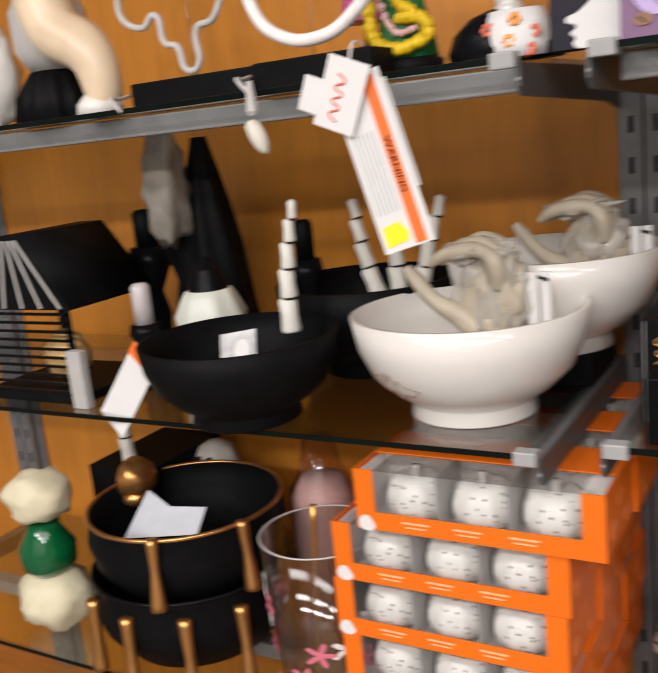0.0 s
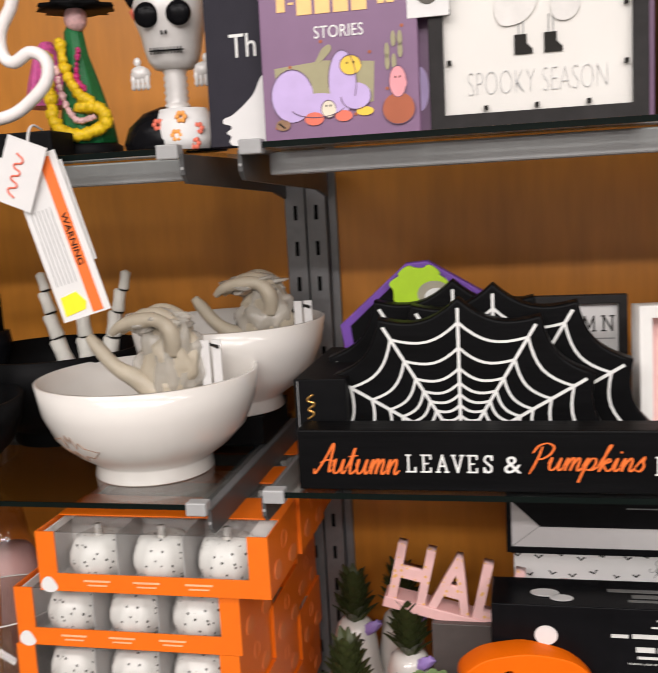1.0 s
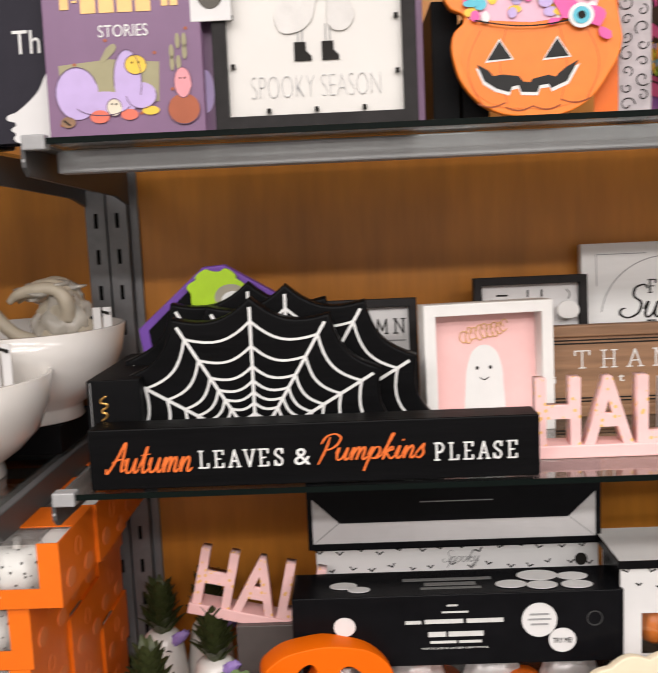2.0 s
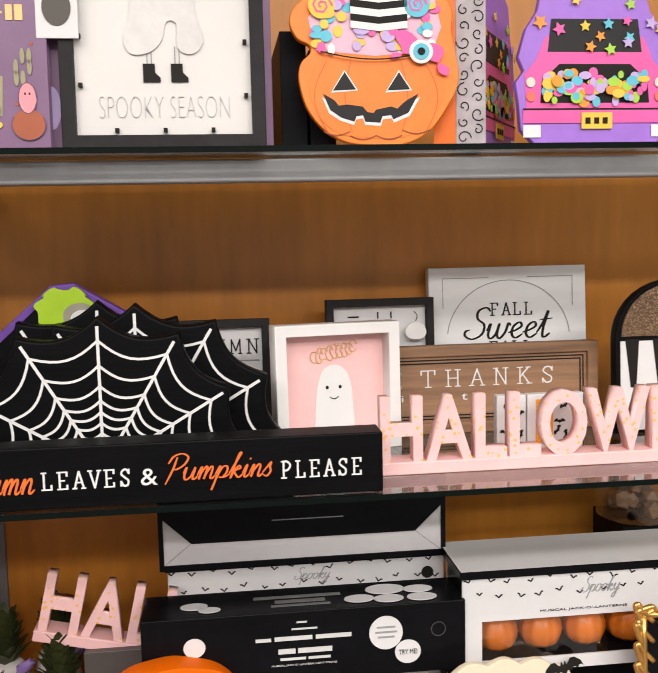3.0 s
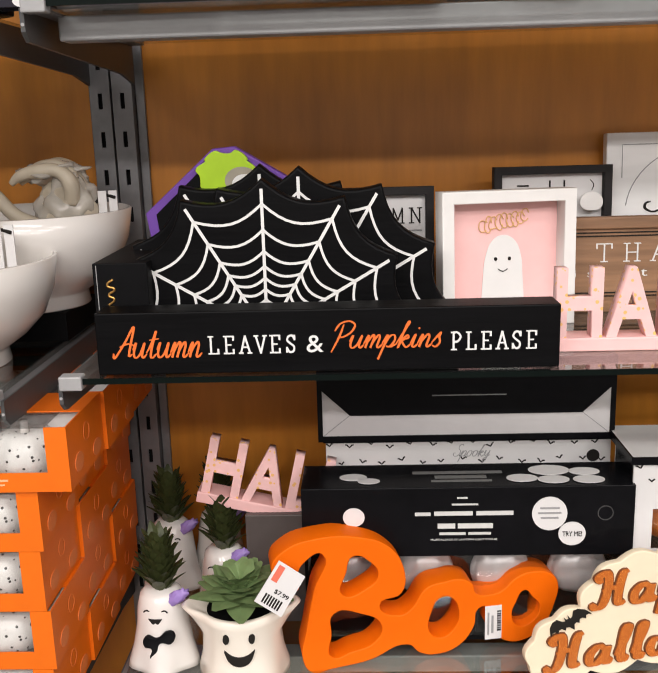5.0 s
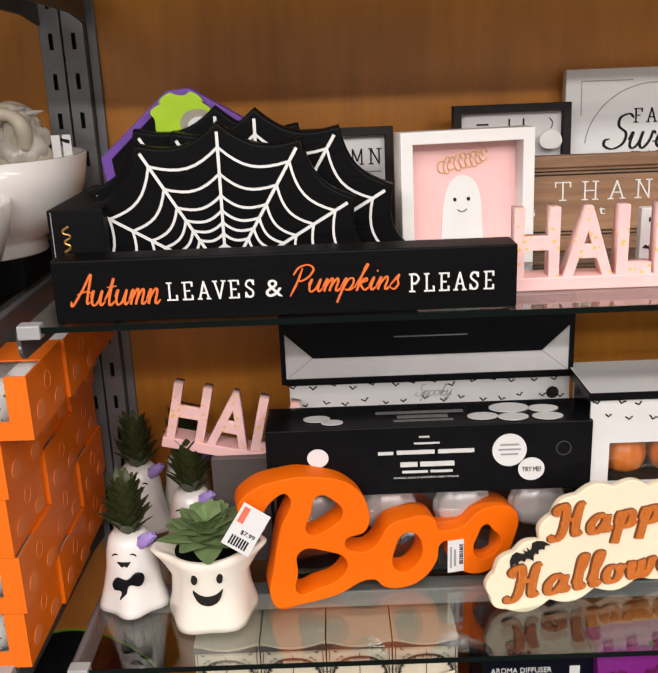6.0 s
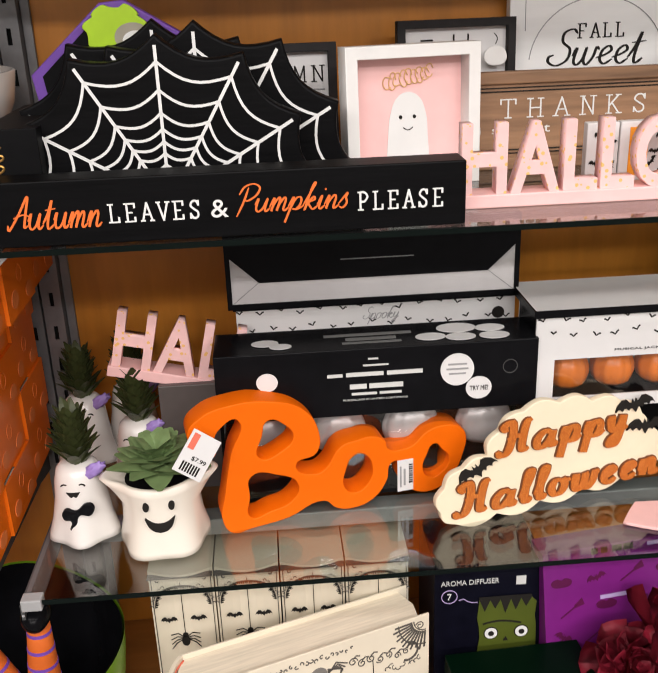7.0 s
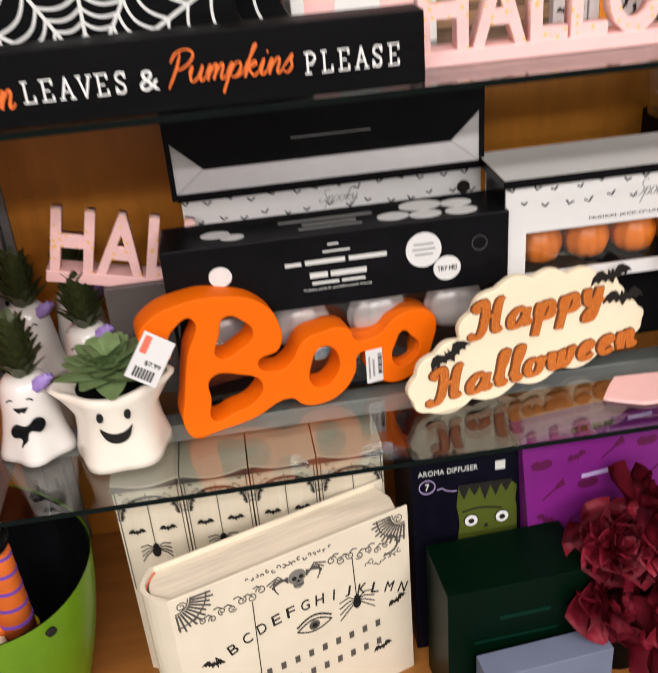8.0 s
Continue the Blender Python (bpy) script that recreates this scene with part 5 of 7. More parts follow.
def sequin_doll():
    bm = bmesh.new()
    def add(src, m, slot):
        me = bpy.data.meshes.new("piece")
        src.to_mesh(me)
        src.free()
        me.transform(m)
        n0 = len(bm.faces)
        bm.from_mesh(me)
        bm.faces.ensure_lookup_table()
        for f in bm.faces[n0:]:
            f.material_index, f.smooth = slot, True
        bpy.data.meshes.remove(me)
    add(lathe([(0.038, 0), (0.038, 0.014), (0.034, 0.017)], 24), pose(0, 0, 0), 2)
    add(lathe([(0.030, 0.016), (0.028, 0.040), (0.020, 0.080), (0.012, 0.115), (0.010, 0.140), (0.004, 0.150)], 32, lambda a, z: 1 + 0.06 * math.cos(9 * a)), pose(0.004, 0, 0, 0, -4, 0), 1)
    boas = (([(-0.034, -0.012, 0.115), (-0.030, -0.020, 0.075), (-0.026, -0.026, 0.045), (-0.012, -0.032, 0.030), (0.012, -0.034, 0.026), (0.034, -0.026, 0.036), (0.030, -0.026, 0.052), (0.008, -0.028, 0.056)], 0, 0.0072, 44),
            ([(-0.016, -0.014, 0.128), (-0.008, -0.022, 0.095), (0.006, -0.026, 0.070), (0.022, -0.028, 0.060)], 0, 0.0060, 26),
            ([(-0.020, -0.020, 0.100), (-0.012, -0.026, 0.066), (0.004, -0.031, 0.042), (0.024, -0.031, 0.044)], 3, 0.0036, 26),
            ([(0.006, -0.016, 0.118), (0.004, -0.022, 0.088), (0.014, -0.026, 0.074)], 4, 0.0032, 16))
    for path, slot, r, count in boas:
        line = glide(path, 12)
        for k in range(count):
            q = line[int(k * (len(line) - 1) / (count - 1))]
            add(blob(r * (0.85 + 0.3 * (k % 3) / 2), 1.1, 0.9, 1, 0.5, 3, k, 1), Matrix.Translation(q), slot)
    add(blob(0.013, 1, 1, 1.1, 0.1, 2, 4, 2), pose(0.000, -0.004, 0.152), 3)
    add(lathe([(0.040, 0.162), (0.038, 0.166), (0.014, 0.170), (0.010, 0.185)], 28, lambda a, z: 1 + 0.12 * math.cos(11 * a)), pose(0, 0, 0), 2)
    ob = part("sequin_doll", bm, [YELLOW, GREEN, BLACKM, mat("pale_pink_glitter", (0.75, 0.45, 0.45), 0.4, var=0.4, scale=250), mat("magenta_glitter", (0.45, 0.02, 0.14), 0.4, var=0.4, scale=250)], None)
    ob.matrix_world = pose(-0.388, 0.985, Z_UP)
    tagged(ob, "yellow and green glitter figurine on black base", "figurine")


sequin_doll()
t = thing("pink_basket_toy", "small hot pink beaded ornament behind the tube lamp", "ornament", pose(-0.452, 1.03, Z_UP))
part("stand", lathe([(0.016, 0), (0.016, 0.004), (0.005, 0.006), (0.005, 0.070)], 16), BLACKM, t)
part("skirt", lathe([(0.030, 0.066), (0.024, 0.095), (0.014, 0.13), (0.006, 0.14)], 28, lambda a, z: 1 + 0.05 * math.cos(12 * a)), mat("pink_beads", (0.65, 0.10, 0.33), 0.35, var=0.6, scale=220, bump=0.5), t)


def tube_lamp(m, pts, mt, base_w, label):
    t = thing("tube_lamp", label, "lamp", m, "tube lamps")
    part("base", box(0, base_w, 0, 0.05, 0, 0.028, 0.002), BLACKM, t)
    part("tube", tube(pts, 0.0065 if mt is NEON else 0.0038, True), mt, t)
    part("support", tube([(base_w * 0.5, 0.012, 0.024), (base_w * 0.5, 0.014, 0.20)], 0.0022), CLEAR, t)
    part("cord", tube([(-0.004, 0.002, 0.016), (0.004, -0.025, 0.012), (0.016, -0.050, 0.010), (0.030, -0.053, -0.004)], 0.0022), TINSEL, t)


tube_lamp(pose(-0.520, 0.892, Z_UP), [(0.005, 0.0, 0.115), (0.012, 0.0, 0.075), (0.040, -0.004, 0.050), (0.080, -0.004, 0.042), (0.118, -0.002, 0.056), (0.142, 0.0, 0.090), (0.128, 0.0, 0.105), (0.100, 0.0, 0.098), (0.092, 0.0, 0.120), (0.110, 0.0, 0.165), (0.070, 0.0, 0.200), (0.020, 0.0, 0.175)], NEON, 0.137, "white tube lamp shaped like a ghost on black base")
tube_lamp(pose(-0.700, 0.910, Z_UP), [(0.0, 0.0, 0.11), (0.03, 0, 0.085), (0.050, 0.0, 0.096), (0.060, 0, 0.065), (0.075, 0.0, 0.060), (0.085, 0.0, 0.034), (0.100, 0, 0.036), (0.105, 0.0, 0.075), (0.125, 0, 0.080), (0.14, 0.0, 0.100), (0.16, 0.0, 0.150), (0.10, 0, 0.13), (0.08, 0.0, 0.17), (0.04, 0.0, 0.15)], TINSEL, 0.17, "grey tube lamp shaped like a bat on black base")
t = thing("cord_pull", "white plastic plug hanging below the glass shelf", "plug", pose(-0.488, 0.838, Z_UP - 0.024))
part("plug_body", blob(0.011, 0.8, 0.8, 1.7, 0.15, 1.5, 5), BONE, t, "", pose(0.003, 0, -0.02, 0, -25, 0), True)
part("plug_cap", lathe([(0.004, 0.0), (0.006, 0.004), (0.003, 0.032)], 12), TINSEL, t)


def warning_tag():
    t = thing("hang_tag", "white paper tags with an orange warning stripe hanging from a lamp", "tag", pose(-0.375, 0.832, 1.544))
    part("string", tube([(0.0, 0.03, 0.012), (0.0, 0.010, 0.014), (0.0, -0.002, -0.006)], 0.0012), PAPER, t)
    mt = pose(0.0, -0.003, -0.004, 0, 22, 0)
    part("brand_card", box(-0.020, 0.022, -0.0012, 0, -0.060, 0.004), PAPER, t, "", mt)
    part("brand_card", box(-0.040, -0.004, 0.0004, 0.0012, -0.052, -0.020), PAPER, t, "", mt)
    part("red_script", tube([(-0.002 + 0.004 * (-1) ** k, -0.0018, -0.052 + 0.006 * k) for k in range(8)], 0.0010), CORAL, t, "", mt)
    m2 = pose(0.000, 0.002, -0.026, 0, -15, 6)
    long = part("long_tag", box(-0.022, 0.028, 0, 0.0008, -0.150, 0.010), PAPER, t, "", m2)
    part("orange_stripe", box(0.010, 0.021, -0.0006, 0, -0.148, 0.006), ORANGEINK, long, "", m2)
    part("lettering", words("WARNING", -0.026, 0.026, -0.003, 0.003, m=m2 @ Matrix.Translation((0.0155, -0.0007, -0.075)) @ Matrix.Rotation(radians(90), 4, "Y")), INK, long)
    for k in range(6):
        part("print_bar", box(-0.016 + 0.004 * k, -0.0155 + 0.004 * k, -0.0006, 0, -0.115, -0.04), GREYINK, long, "", m2)
    part("yellow_mark", flat([[(-0.018, -0.145), (0.004, -0.143), (0.007, -0.136), (0.000, -0.124), (-0.017, -0.126)]], 0.0006, 0, False, -0.0006), mat("yellow_ink", (0.85, 0.75, 0.02), 0.5), long, "", m2)
    part("back_tag", box(0.004, 0.030, 0.004, 0.0048, -0.10, 0.0), PAPER, t, "", m2)


warning_tag()


def spooky_frame():
    t = thing("spooky_frame", "black framed white picture of paper dress and boots", "picture frame", pose(0.004, 0.878, Z_UP, -2, 0, 0))
    w, h = 0.190, 0.235
    frame_parts(t, w, h, 0.030, 0.013, CHARC, mat("canvas_white", (0.72, 0.70, 0.66), 0.6, var=0.08, scale=6), 0.010)
    y = 0.0095
    part("lettering", words("SPOOKY SEASON", 0.034, 0.156, 0.030, 0.050, front=y, bold=-0.034), mat("pencil_grey_ink", (0.50, 0.50, 0.50), 0.5), t)
    dress = [(0.062, 0.092), (0.066, 0.130), (0.070, 0.20), (0.120, 0.20), (0.126, 0.130), (0.130, 0.094), (0.112, 0.091), (0.104, 0.120), (0.092, 0.098), (0.078, 0.089)]
    part("paper_dress", flat([dress], 0.002, 0, True, y - 0.002), mat("gauze", (0.70, 0.68, 0.65), 0.8, var=0.1, bump=0.3), t, "crumpled cream gauze dress")
    for bx in (0.082, 0.108):
        part("boot", flat([[(bx - 0.006, 0.080), (bx + 0.005, 0.080), (bx + 0.005, 0.072), (bx + 0.010, 0.067), (bx + 0.010, 0.063), (bx - 0.006, 0.063)]], 0.0016, 0, False, y - 0.0016), INK, t, "black boot")
        for k in (-0.002, 0.002):
            part("leg_line", strip([(bx + k, 0.080), (bx + k, 0.096)], 0.0009, 0.0008, y), GREYINK, t)
    for px, pz in ((0.018, 0.06), (0.018, 0.105), (0.172, 0.05), (0.172, 0.10), (0.172, 0.15), (0.050, 0.018), (0.095, 0.018), (0.140, 0.018)):
        part("peg", box(px - 0.0018, px + 0.0018, 0.004, y + 0.001, pz - 0.0018, pz + 0.0018), INK, t)
    part("hang_card", box(-0.018, 0.020, -0.004, -0.002, 0.100, 0.165, 0.0006), PAPER, t, "white card with dark seal")
    part("seal", disc(0.001, 0.128, 0.013, 0.017, 0.0008, -0.004), mat("dark_bronze_print", (0.06, 0.05, 0.035), 0.4), t)


spooky_frame()
book("picture_book", "purple book standing behind the black frame", pose(0.075, 0.915, Z_UP, -1, 0, 0), 0.128, 0.185, 0.020, PURPLE, "purple picture books")
for bx, bh in ((0.212, 0.118), (0.241, 0.100)):
    book("black_book", "narrow black book standing on the glass shelf", pose(bx, 0.925, Z_UP), 0.026, bh, 0.14, BLACKM, "black books")


def pumpkin_sign():
    t = thing("pumpkin_sign", "flat orange pumpkin bucket sign with printed candy and pink bow", "sign", pose(0.2225, 0.888, Z_UP + 0.002, -2, 0, 0) @ Matrix.Diagonal((1.07, 1, 1.03, 1)))
    edge = [(0.068, 0.0), (0.040, 0.006), (0.018, 0.024), (0.006, 0.052), (0.006, 0.075), (0.016, 0.090), (0.003, 0.100), (-0.002, 0.120), (0.012, 0.136), (0.035, 0.145), (0.08, 0.165), (0.125, 0.150), (0.146, 0.128), (0.146, 0.106), (0.150, 0.085), (0.152, 0.060), (0.140, 0.034), (0.120, 0.010), (0.095, 0.000)]
    part("board", flat([edge], 0.010, 0.0012), mat("amber_print", (0.88, 0.22, 0.02), 0.42), t)
    body = [(0.070, 0.007), (0.035, 0.014), (0.016, 0.040), (0.015, 0.066), (0.028, 0.082), (0.074, 0.087), (0.120, 0.082), (0.138, 0.064), (0.136, 0.040), (0.118, 0.016), (0.09, 0.006)]
    part("pumpkin_print", flat([body], 0.0006, 0, True, -0.0006), mat("deep_orange_print", (0.84, 0.205, 0.018), 0.42), t)
    ribs = mat("burnt_orange_print", (0.62, 0.11, 0.008), 0.45)
    for x0, bow in ((0.030, -0.012), (0.052, -0.006), (0.098, 0.006), (0.120, 0.012)):
        part("rib_print", strip([(x0 + bow * math.sin(math.pi * k / 10), 0.012 + 0.0066 * k) for k in range(11)], 0.0008, 0.0002, -0.0006), ribs, t)
    for x0, x1, z0 in ((0.026, 0.050, 0.013), (0.050, 0.074, 0.009), (0.074, 0.098, 0.009), (0.098, 0.124, 0.014)):
        part("lobe_print", strip([(x0 + (x1 - x0) * k / 8, z0 - 0.0035 * math.sin(math.pi * k / 8)) for k in range(9)], 0.0012, 0.0002, -0.0008), mat("rust_print", (0.30, 0.06, 0.008), 0.5), t)
    part("bucket_rim_print", strip([(0.024 + 0.0098 * k, 0.086 - 0.007 * math.sin(math.pi * k / 10)) for k in range(11)], 0.0012, 0.0002, -0.0052), INK, t)
    for cx in (0.045, 0.095):
        part("eye_rim", flat([[(cx - 0.012, 0.049), (cx + 0.013, 0.051), (cx + 0.001, 0.070)]], 0.0006, 0, False, -0.0010), INKW, t)
        part("eye", flat([[(cx - 0.010, 0.051), (cx + 0.011, 0.052), (cx + 0.001, 0.068)]], 0.0006, 0, False, -0.0014), mat("graphite_print", (0.035, 0.035, 0.035), 0.5), t)
    mouth = [(0.026, 0.048), (0.032, 0.033), (0.042, 0.026), (0.054, 0.022), (0.056, 0.027), (0.062, 0.028), (0.064, 0.022), (0.078, 0.021), (0.080, 0.027), (0.088, 0.028), (0.090, 0.024), (0.104, 0.030), (0.114, 0.048), (0.103, 0.042), (0.098, 0.038), (0.094, 0.034), (0.088, 0.036), (0.074, 0.033), (0.072, 0.030), (0.066, 0.031), (0.062, 0.036), (0.048, 0.038), (0.040, 0.037), (0.036, 0.042)]
    part("mouth_rim", flat([[(x * 1.03 - 0.002, z - 0.003) for x, z in mouth]], 0.0006, 0, False, -0.0010), INKW, t)
    part("mouth", flat([mouth], 0.0006, 0, False, -0.0014), mat("graphite_print", (0.035, 0.035, 0.035), 0.5), t)
    part("candy_bed_print", flat([[(0.020, 0.088), (0.074, 0.083), (0.128, 0.088), (0.136, 0.110), (0.130, 0.138), (0.080, 0.152), (0.034, 0.138), (0.014, 0.118)]], 0.0006, 0, False, -0.0009), mat("blush_print", (0.78, 0.45, 0.55), 0.5), t)
    for k in range(6):
        z0 = 0.108 + 0.0065 * k
        part("stripe_print", flat([[(0.052, z0), (0.078, z0 - 0.003), (0.104, z0), (0.104, z0 + 0.0065), (0.078, z0 + 0.0035), (0.052, z0 + 0.0065)]], 0.0006, 0, False, -0.0046), INK if k % 2 else INKW, t)
    rng = random.Random(6)
    cols = [LILAC, HOTPINK, SKYB, SUNNY, INKW, SUNNY, LILAC, HOTPINK]
    for k in range(64):
        cx, cz = 0.018 + 0.115 * rng.random(), 0.088 + 0.055 * rng.random() * (0.6 + 0.4 * rng.random())
        part("candy_print", disc(cx, cz, rng.uniform(0.0035, 0.0075), rng.uniform(0.003, 0.006), 0.0002, -0.0010 - 0.00005 * k, 14), cols[k % 8], t)
    for cx, cz in ((0.113, 0.130), (0.026, 0.128)):
        part("lollipop_print", disc(cx, cz, 0.012, 0.012, 0.0006, -0.0040), SKYB if cx > 0.1 else SUNNY, t)
        part("lollipop_ring", strip([(cx + (0.010 - 0.0008 * k) * math.cos(k), cz + (0.010 - 0.0008 * k) * math.sin(k)) for k in range(12)], 0.0018, 0.0004, -0.0047), HOTPINK, t)
    for s, mx, mz in ((-1, 0.094, 0.095), (1, 0.136, 0.080)):
        part("bow_loop", flat([[(0.115, 0.088), (mx, mz + 0.010), (mx - 0.004 * s, mz - 0.012), (mx + s * 0.006, mz - 0.014)]], 0.001, 0, True, -0.0050), HOTPINK, t)
    part("bow_knot", disc(0.116, 0.086, 0.011, 0.011, 0.001, -0.0051), INKW, t)
    part("bow_iris", disc(0.116, 0.086, 0.0075, 0.0075, 0.0006, -0.0062), SKYB, t)
    part("bow_pupil", disc(0.116, 0.086, 0.0035, 0.0035, 0.0006, -0.0069), INK, t)


pumpkin_sign()
# white card; the shade on it is put into a grey base colour
t = carton("puzzle_box", "white box with orange side and black doodle print", pose(0.386, 0.905, Z_UP, 0, 0, -12), 0.030, 0.14, 0.150, mat("shaded_print_card", (0.42, 0.38, 0.39), 0.5, var=0.3, scale=60))
part("orange_side", box(-0.022, 0.0, 0.0, 0.002, 0, 0.150), ORANGEBOX, t)
for k in range(18):
    part("doodle_print", strip(curl(0.008 + 0.014 * (k % 2), 0.010 + 0.0078 * k, 0.0055 + 0.002 * (k % 3 == 0), 1.3 * k, (-1) ** k, 12), 0.0011, 0.0006, 0), INK, t)


def car_sign(m):
    t = thing("car_sign", "purple and pink car shaped sign full of printed candy", "sign", m, "car signs")
    edge = [(0.018, 0), (0.004, 0.014), (0.002, 0.040), (-0.001, 0.060), (0.008, 0.072), (0.002, 0.085), (0.010, 0.112), (0.022, 0.130), (0.030, 0.165), (0.085, 0.182), (0.130, 0.165), (0.140, 0.130), (0.152, 0.112), (0.160, 0.085), (0.154, 0.072), (0.163, 0.060), (0.160, 0.040), (0.158, 0.014), (0.146, 0)]
    part("board", flat([edge], 0.010, 0.0012, False), mat("bright_purple_print", (0.33, 0.15, 0.60), 0.42), t)
    part("pink_body", flat([[(0.010, 0.024), (0.008, 0.068), (0.020, 0.082), (0.030, 0.105), (0.132, 0.105), (0.142, 0.082), (0.154, 0.068), (0.152, 0.024)]], 0.0006, 0, False, -0.0006), HOTPINK, t)
    part("trunk_print", flat([[(0.024, 0.040), (0.026, 0.062), (0.044, 0.078), (0.118, 0.078), (0.136, 0.062), (0.138, 0.040)]], 0.0006, 0, False, -0.0010), INK, t)
    part("window_print", flat([[(0.032, 0.090), (0.130, 0.090), (0.126, 0.122), (0.036, 0.122)]], 0.0006, 0, False, -0.0010), mat("graphite_print", (0.035, 0.035, 0.035), 0.5), t)
    part("bumper_print", box(0.006, 0.156, -0.0014, -0.0008, 0.020, 0.034), HOTPINK, t)
    part("bumper_line", box(0.006, 0.156, -0.0020, -0.0014, 0.033, 0.0345), INK, t)
    rng = random.Random(12)
    cols = [SUNNY, SKYB, HOTPINK, LILAC, mat("leaf_green_print", (0.35, 0.60, 0.05), 0.5), mat("tangerine_print", (0.85, 0.30, 0.03), 0.5)]
    for k in range(80):
        cx, cz = rng.uniform(0.028, 0.134), rng.uniform(0.040, 0.070)
        part("candy_print", disc(cx, cz, rng.uniform(0.003, 0.007), rng.uniform(0.003, 0.006), 0.0002, -0.0014 - 0.00005 * k, 12), cols[k % 6], t)
    for k in range(14):
        a = rng.uniform(0, 6.28)
        cx, cz, r = rng.uniform(0.012, 0.15), rng.uniform(0.085, 0.140), rng.uniform(0.005, 0.008)
        star = [(cx + r * (1 if j % 2 else 0.5) * math.cos(a + j * 0.628), cz + r * (1 if j % 2 else 0.5) * math.sin(a + j * 0.628)) for j in range(10)]
        part("star_print", flat([star], 0.0008, 0, False, -0.0026 - 0.0001 * k), cols[(k * 5) % 6], t)
    part("plate_print", box(0.066, 0.098, -0.0030, -0.0022, 0.014, 0.030), SUNNY, t)
    bars(t, [(0.070 + 0.009 * k, 0.075 + 0.009 * k, 0.019, 0.025) for k in range(3)], INK, -0.0030)
    for cx in (0.014, 0.148):
        for cz in (0.046, 0.060):
            part("lamp_print", disc(cx, cz, 0.0045, 0.005, 0.0006, -0.0016), IVORY if cz > 0.05 else CORAL, t)
        part("tyre_print", box(cx - 0.008, cx + 0.010, -0.0016, -0.0008, 0.006, 0.018), INKW, t)
    return t


car = car_sign(pose(0.444, 0.888, Z_UP + 0.002, -2, 0, 0))
copy_thing(car, pose(0.410, 0.912, Z_UP + 0.002, 0, 0, 58))
copy_thing(car, pose(0.612, 0.900, Z_UP + 0.002, -2, 0, 0))

# figures at the far end of the upper shelf
t = thing("painted_vase", "white and orange curved ceramic ornament", "ornament", pose(-0.735, 0.90, Z_UP))
part("vase_body", tube([(0.0, 0, 0.004), (0.004, 0, 0.03), (-0.010, 0, 0.07), (-0.055, 0, 0.10), (-0.070, 0, 0.15), (-0.06, 0, 0.20)], 0.026, taper=(0.7, 0.9, 1.1, 1.25, 1.3, 1.3)), [mat("white_orange_glaze", (0.80, 0.60, 0.42), 0.3, var=0.35, scale=12)], t)
part("foot", lathe([(0.028, 0), (0.026, 0.012), (0.018, 0.022)], 24), CERAMIC, t, "", Matrix.Translation((-0.004, 0, 0)), True)
t = thing("striped_ornament", "black and white striped ornament with ruffled skirt", "ornament", pose(-0.840, 0.94, Z_UP))
part("skirt", lathe([(0.055, 0), (0.050, 0.03), (0.040, 0.045), (0.03, 0.06)], 48, lambda a, z: 1 + 0.08 * math.cos(14 * a)), BLACKM, t, "", None, True)
part("bodice", lathe([(0.030, 0.06), (0.045, 0.085), (0.046, 0.13), (0.03, 0.16), (0.02, 0.20)], 40), TINSEL, t, "", None, True)
t = thing("white_doll", "white speckled figurine on the glass shelf", "figurine", pose(-0.955, 0.93, Z_UP))
part("body", blob(0.05, 0.9, 0.8, 1.5, 0.3, 2.5, 3), CERAMIC, t, "", Matrix.Translation((0, 0, 0.070)), True)

# ---- middle shelf, left bay ----
def bowl(m, r, h, foot, mt, label, group):
    t = thing("bowl", label, "bowl", m, group)
    prof = [(foot, 0.0), (foot * 1.03, 0.002), (foot, h * 0.13), (foot * 1.03, h * 0.16), (r * 0.70, h * 0.28), (r * 0.86, h * 0.46), (r * 0.955, h * 0.70), (r, h), (r - 0.004, h + 0.001), (r * 0.93, h * 0.72), (r * 0.82, h * 0.48), (r * 0.66, h * 0.31), (foot * 0.8, h * 0.2)]
    part("body", lathe(prof, 72), mt, t, "", None, True)
    return t


t = bowl(pose(-0.337, 0.975, Z_MIDL), 0.126, 0.114, 0.066, CERAMIC, "white ceramic footed bowl with faint bat print", "white bowls")
def bowl_wall(z, r=0.126, h=0.114):
    """Outer radius of the white bowl at height z."""
    steps = [(0.28, 0.70), (0.46, 0.86), (0.70, 0.955), (1.0, 1.0)]
    for (u0, k0), (u1, k1) in zip(steps, steps[1:]):
        if z / h <= u1:
            return r * (k0 + (k1 - k0) * (z / h - u0) / (u1 - u0))
    return r


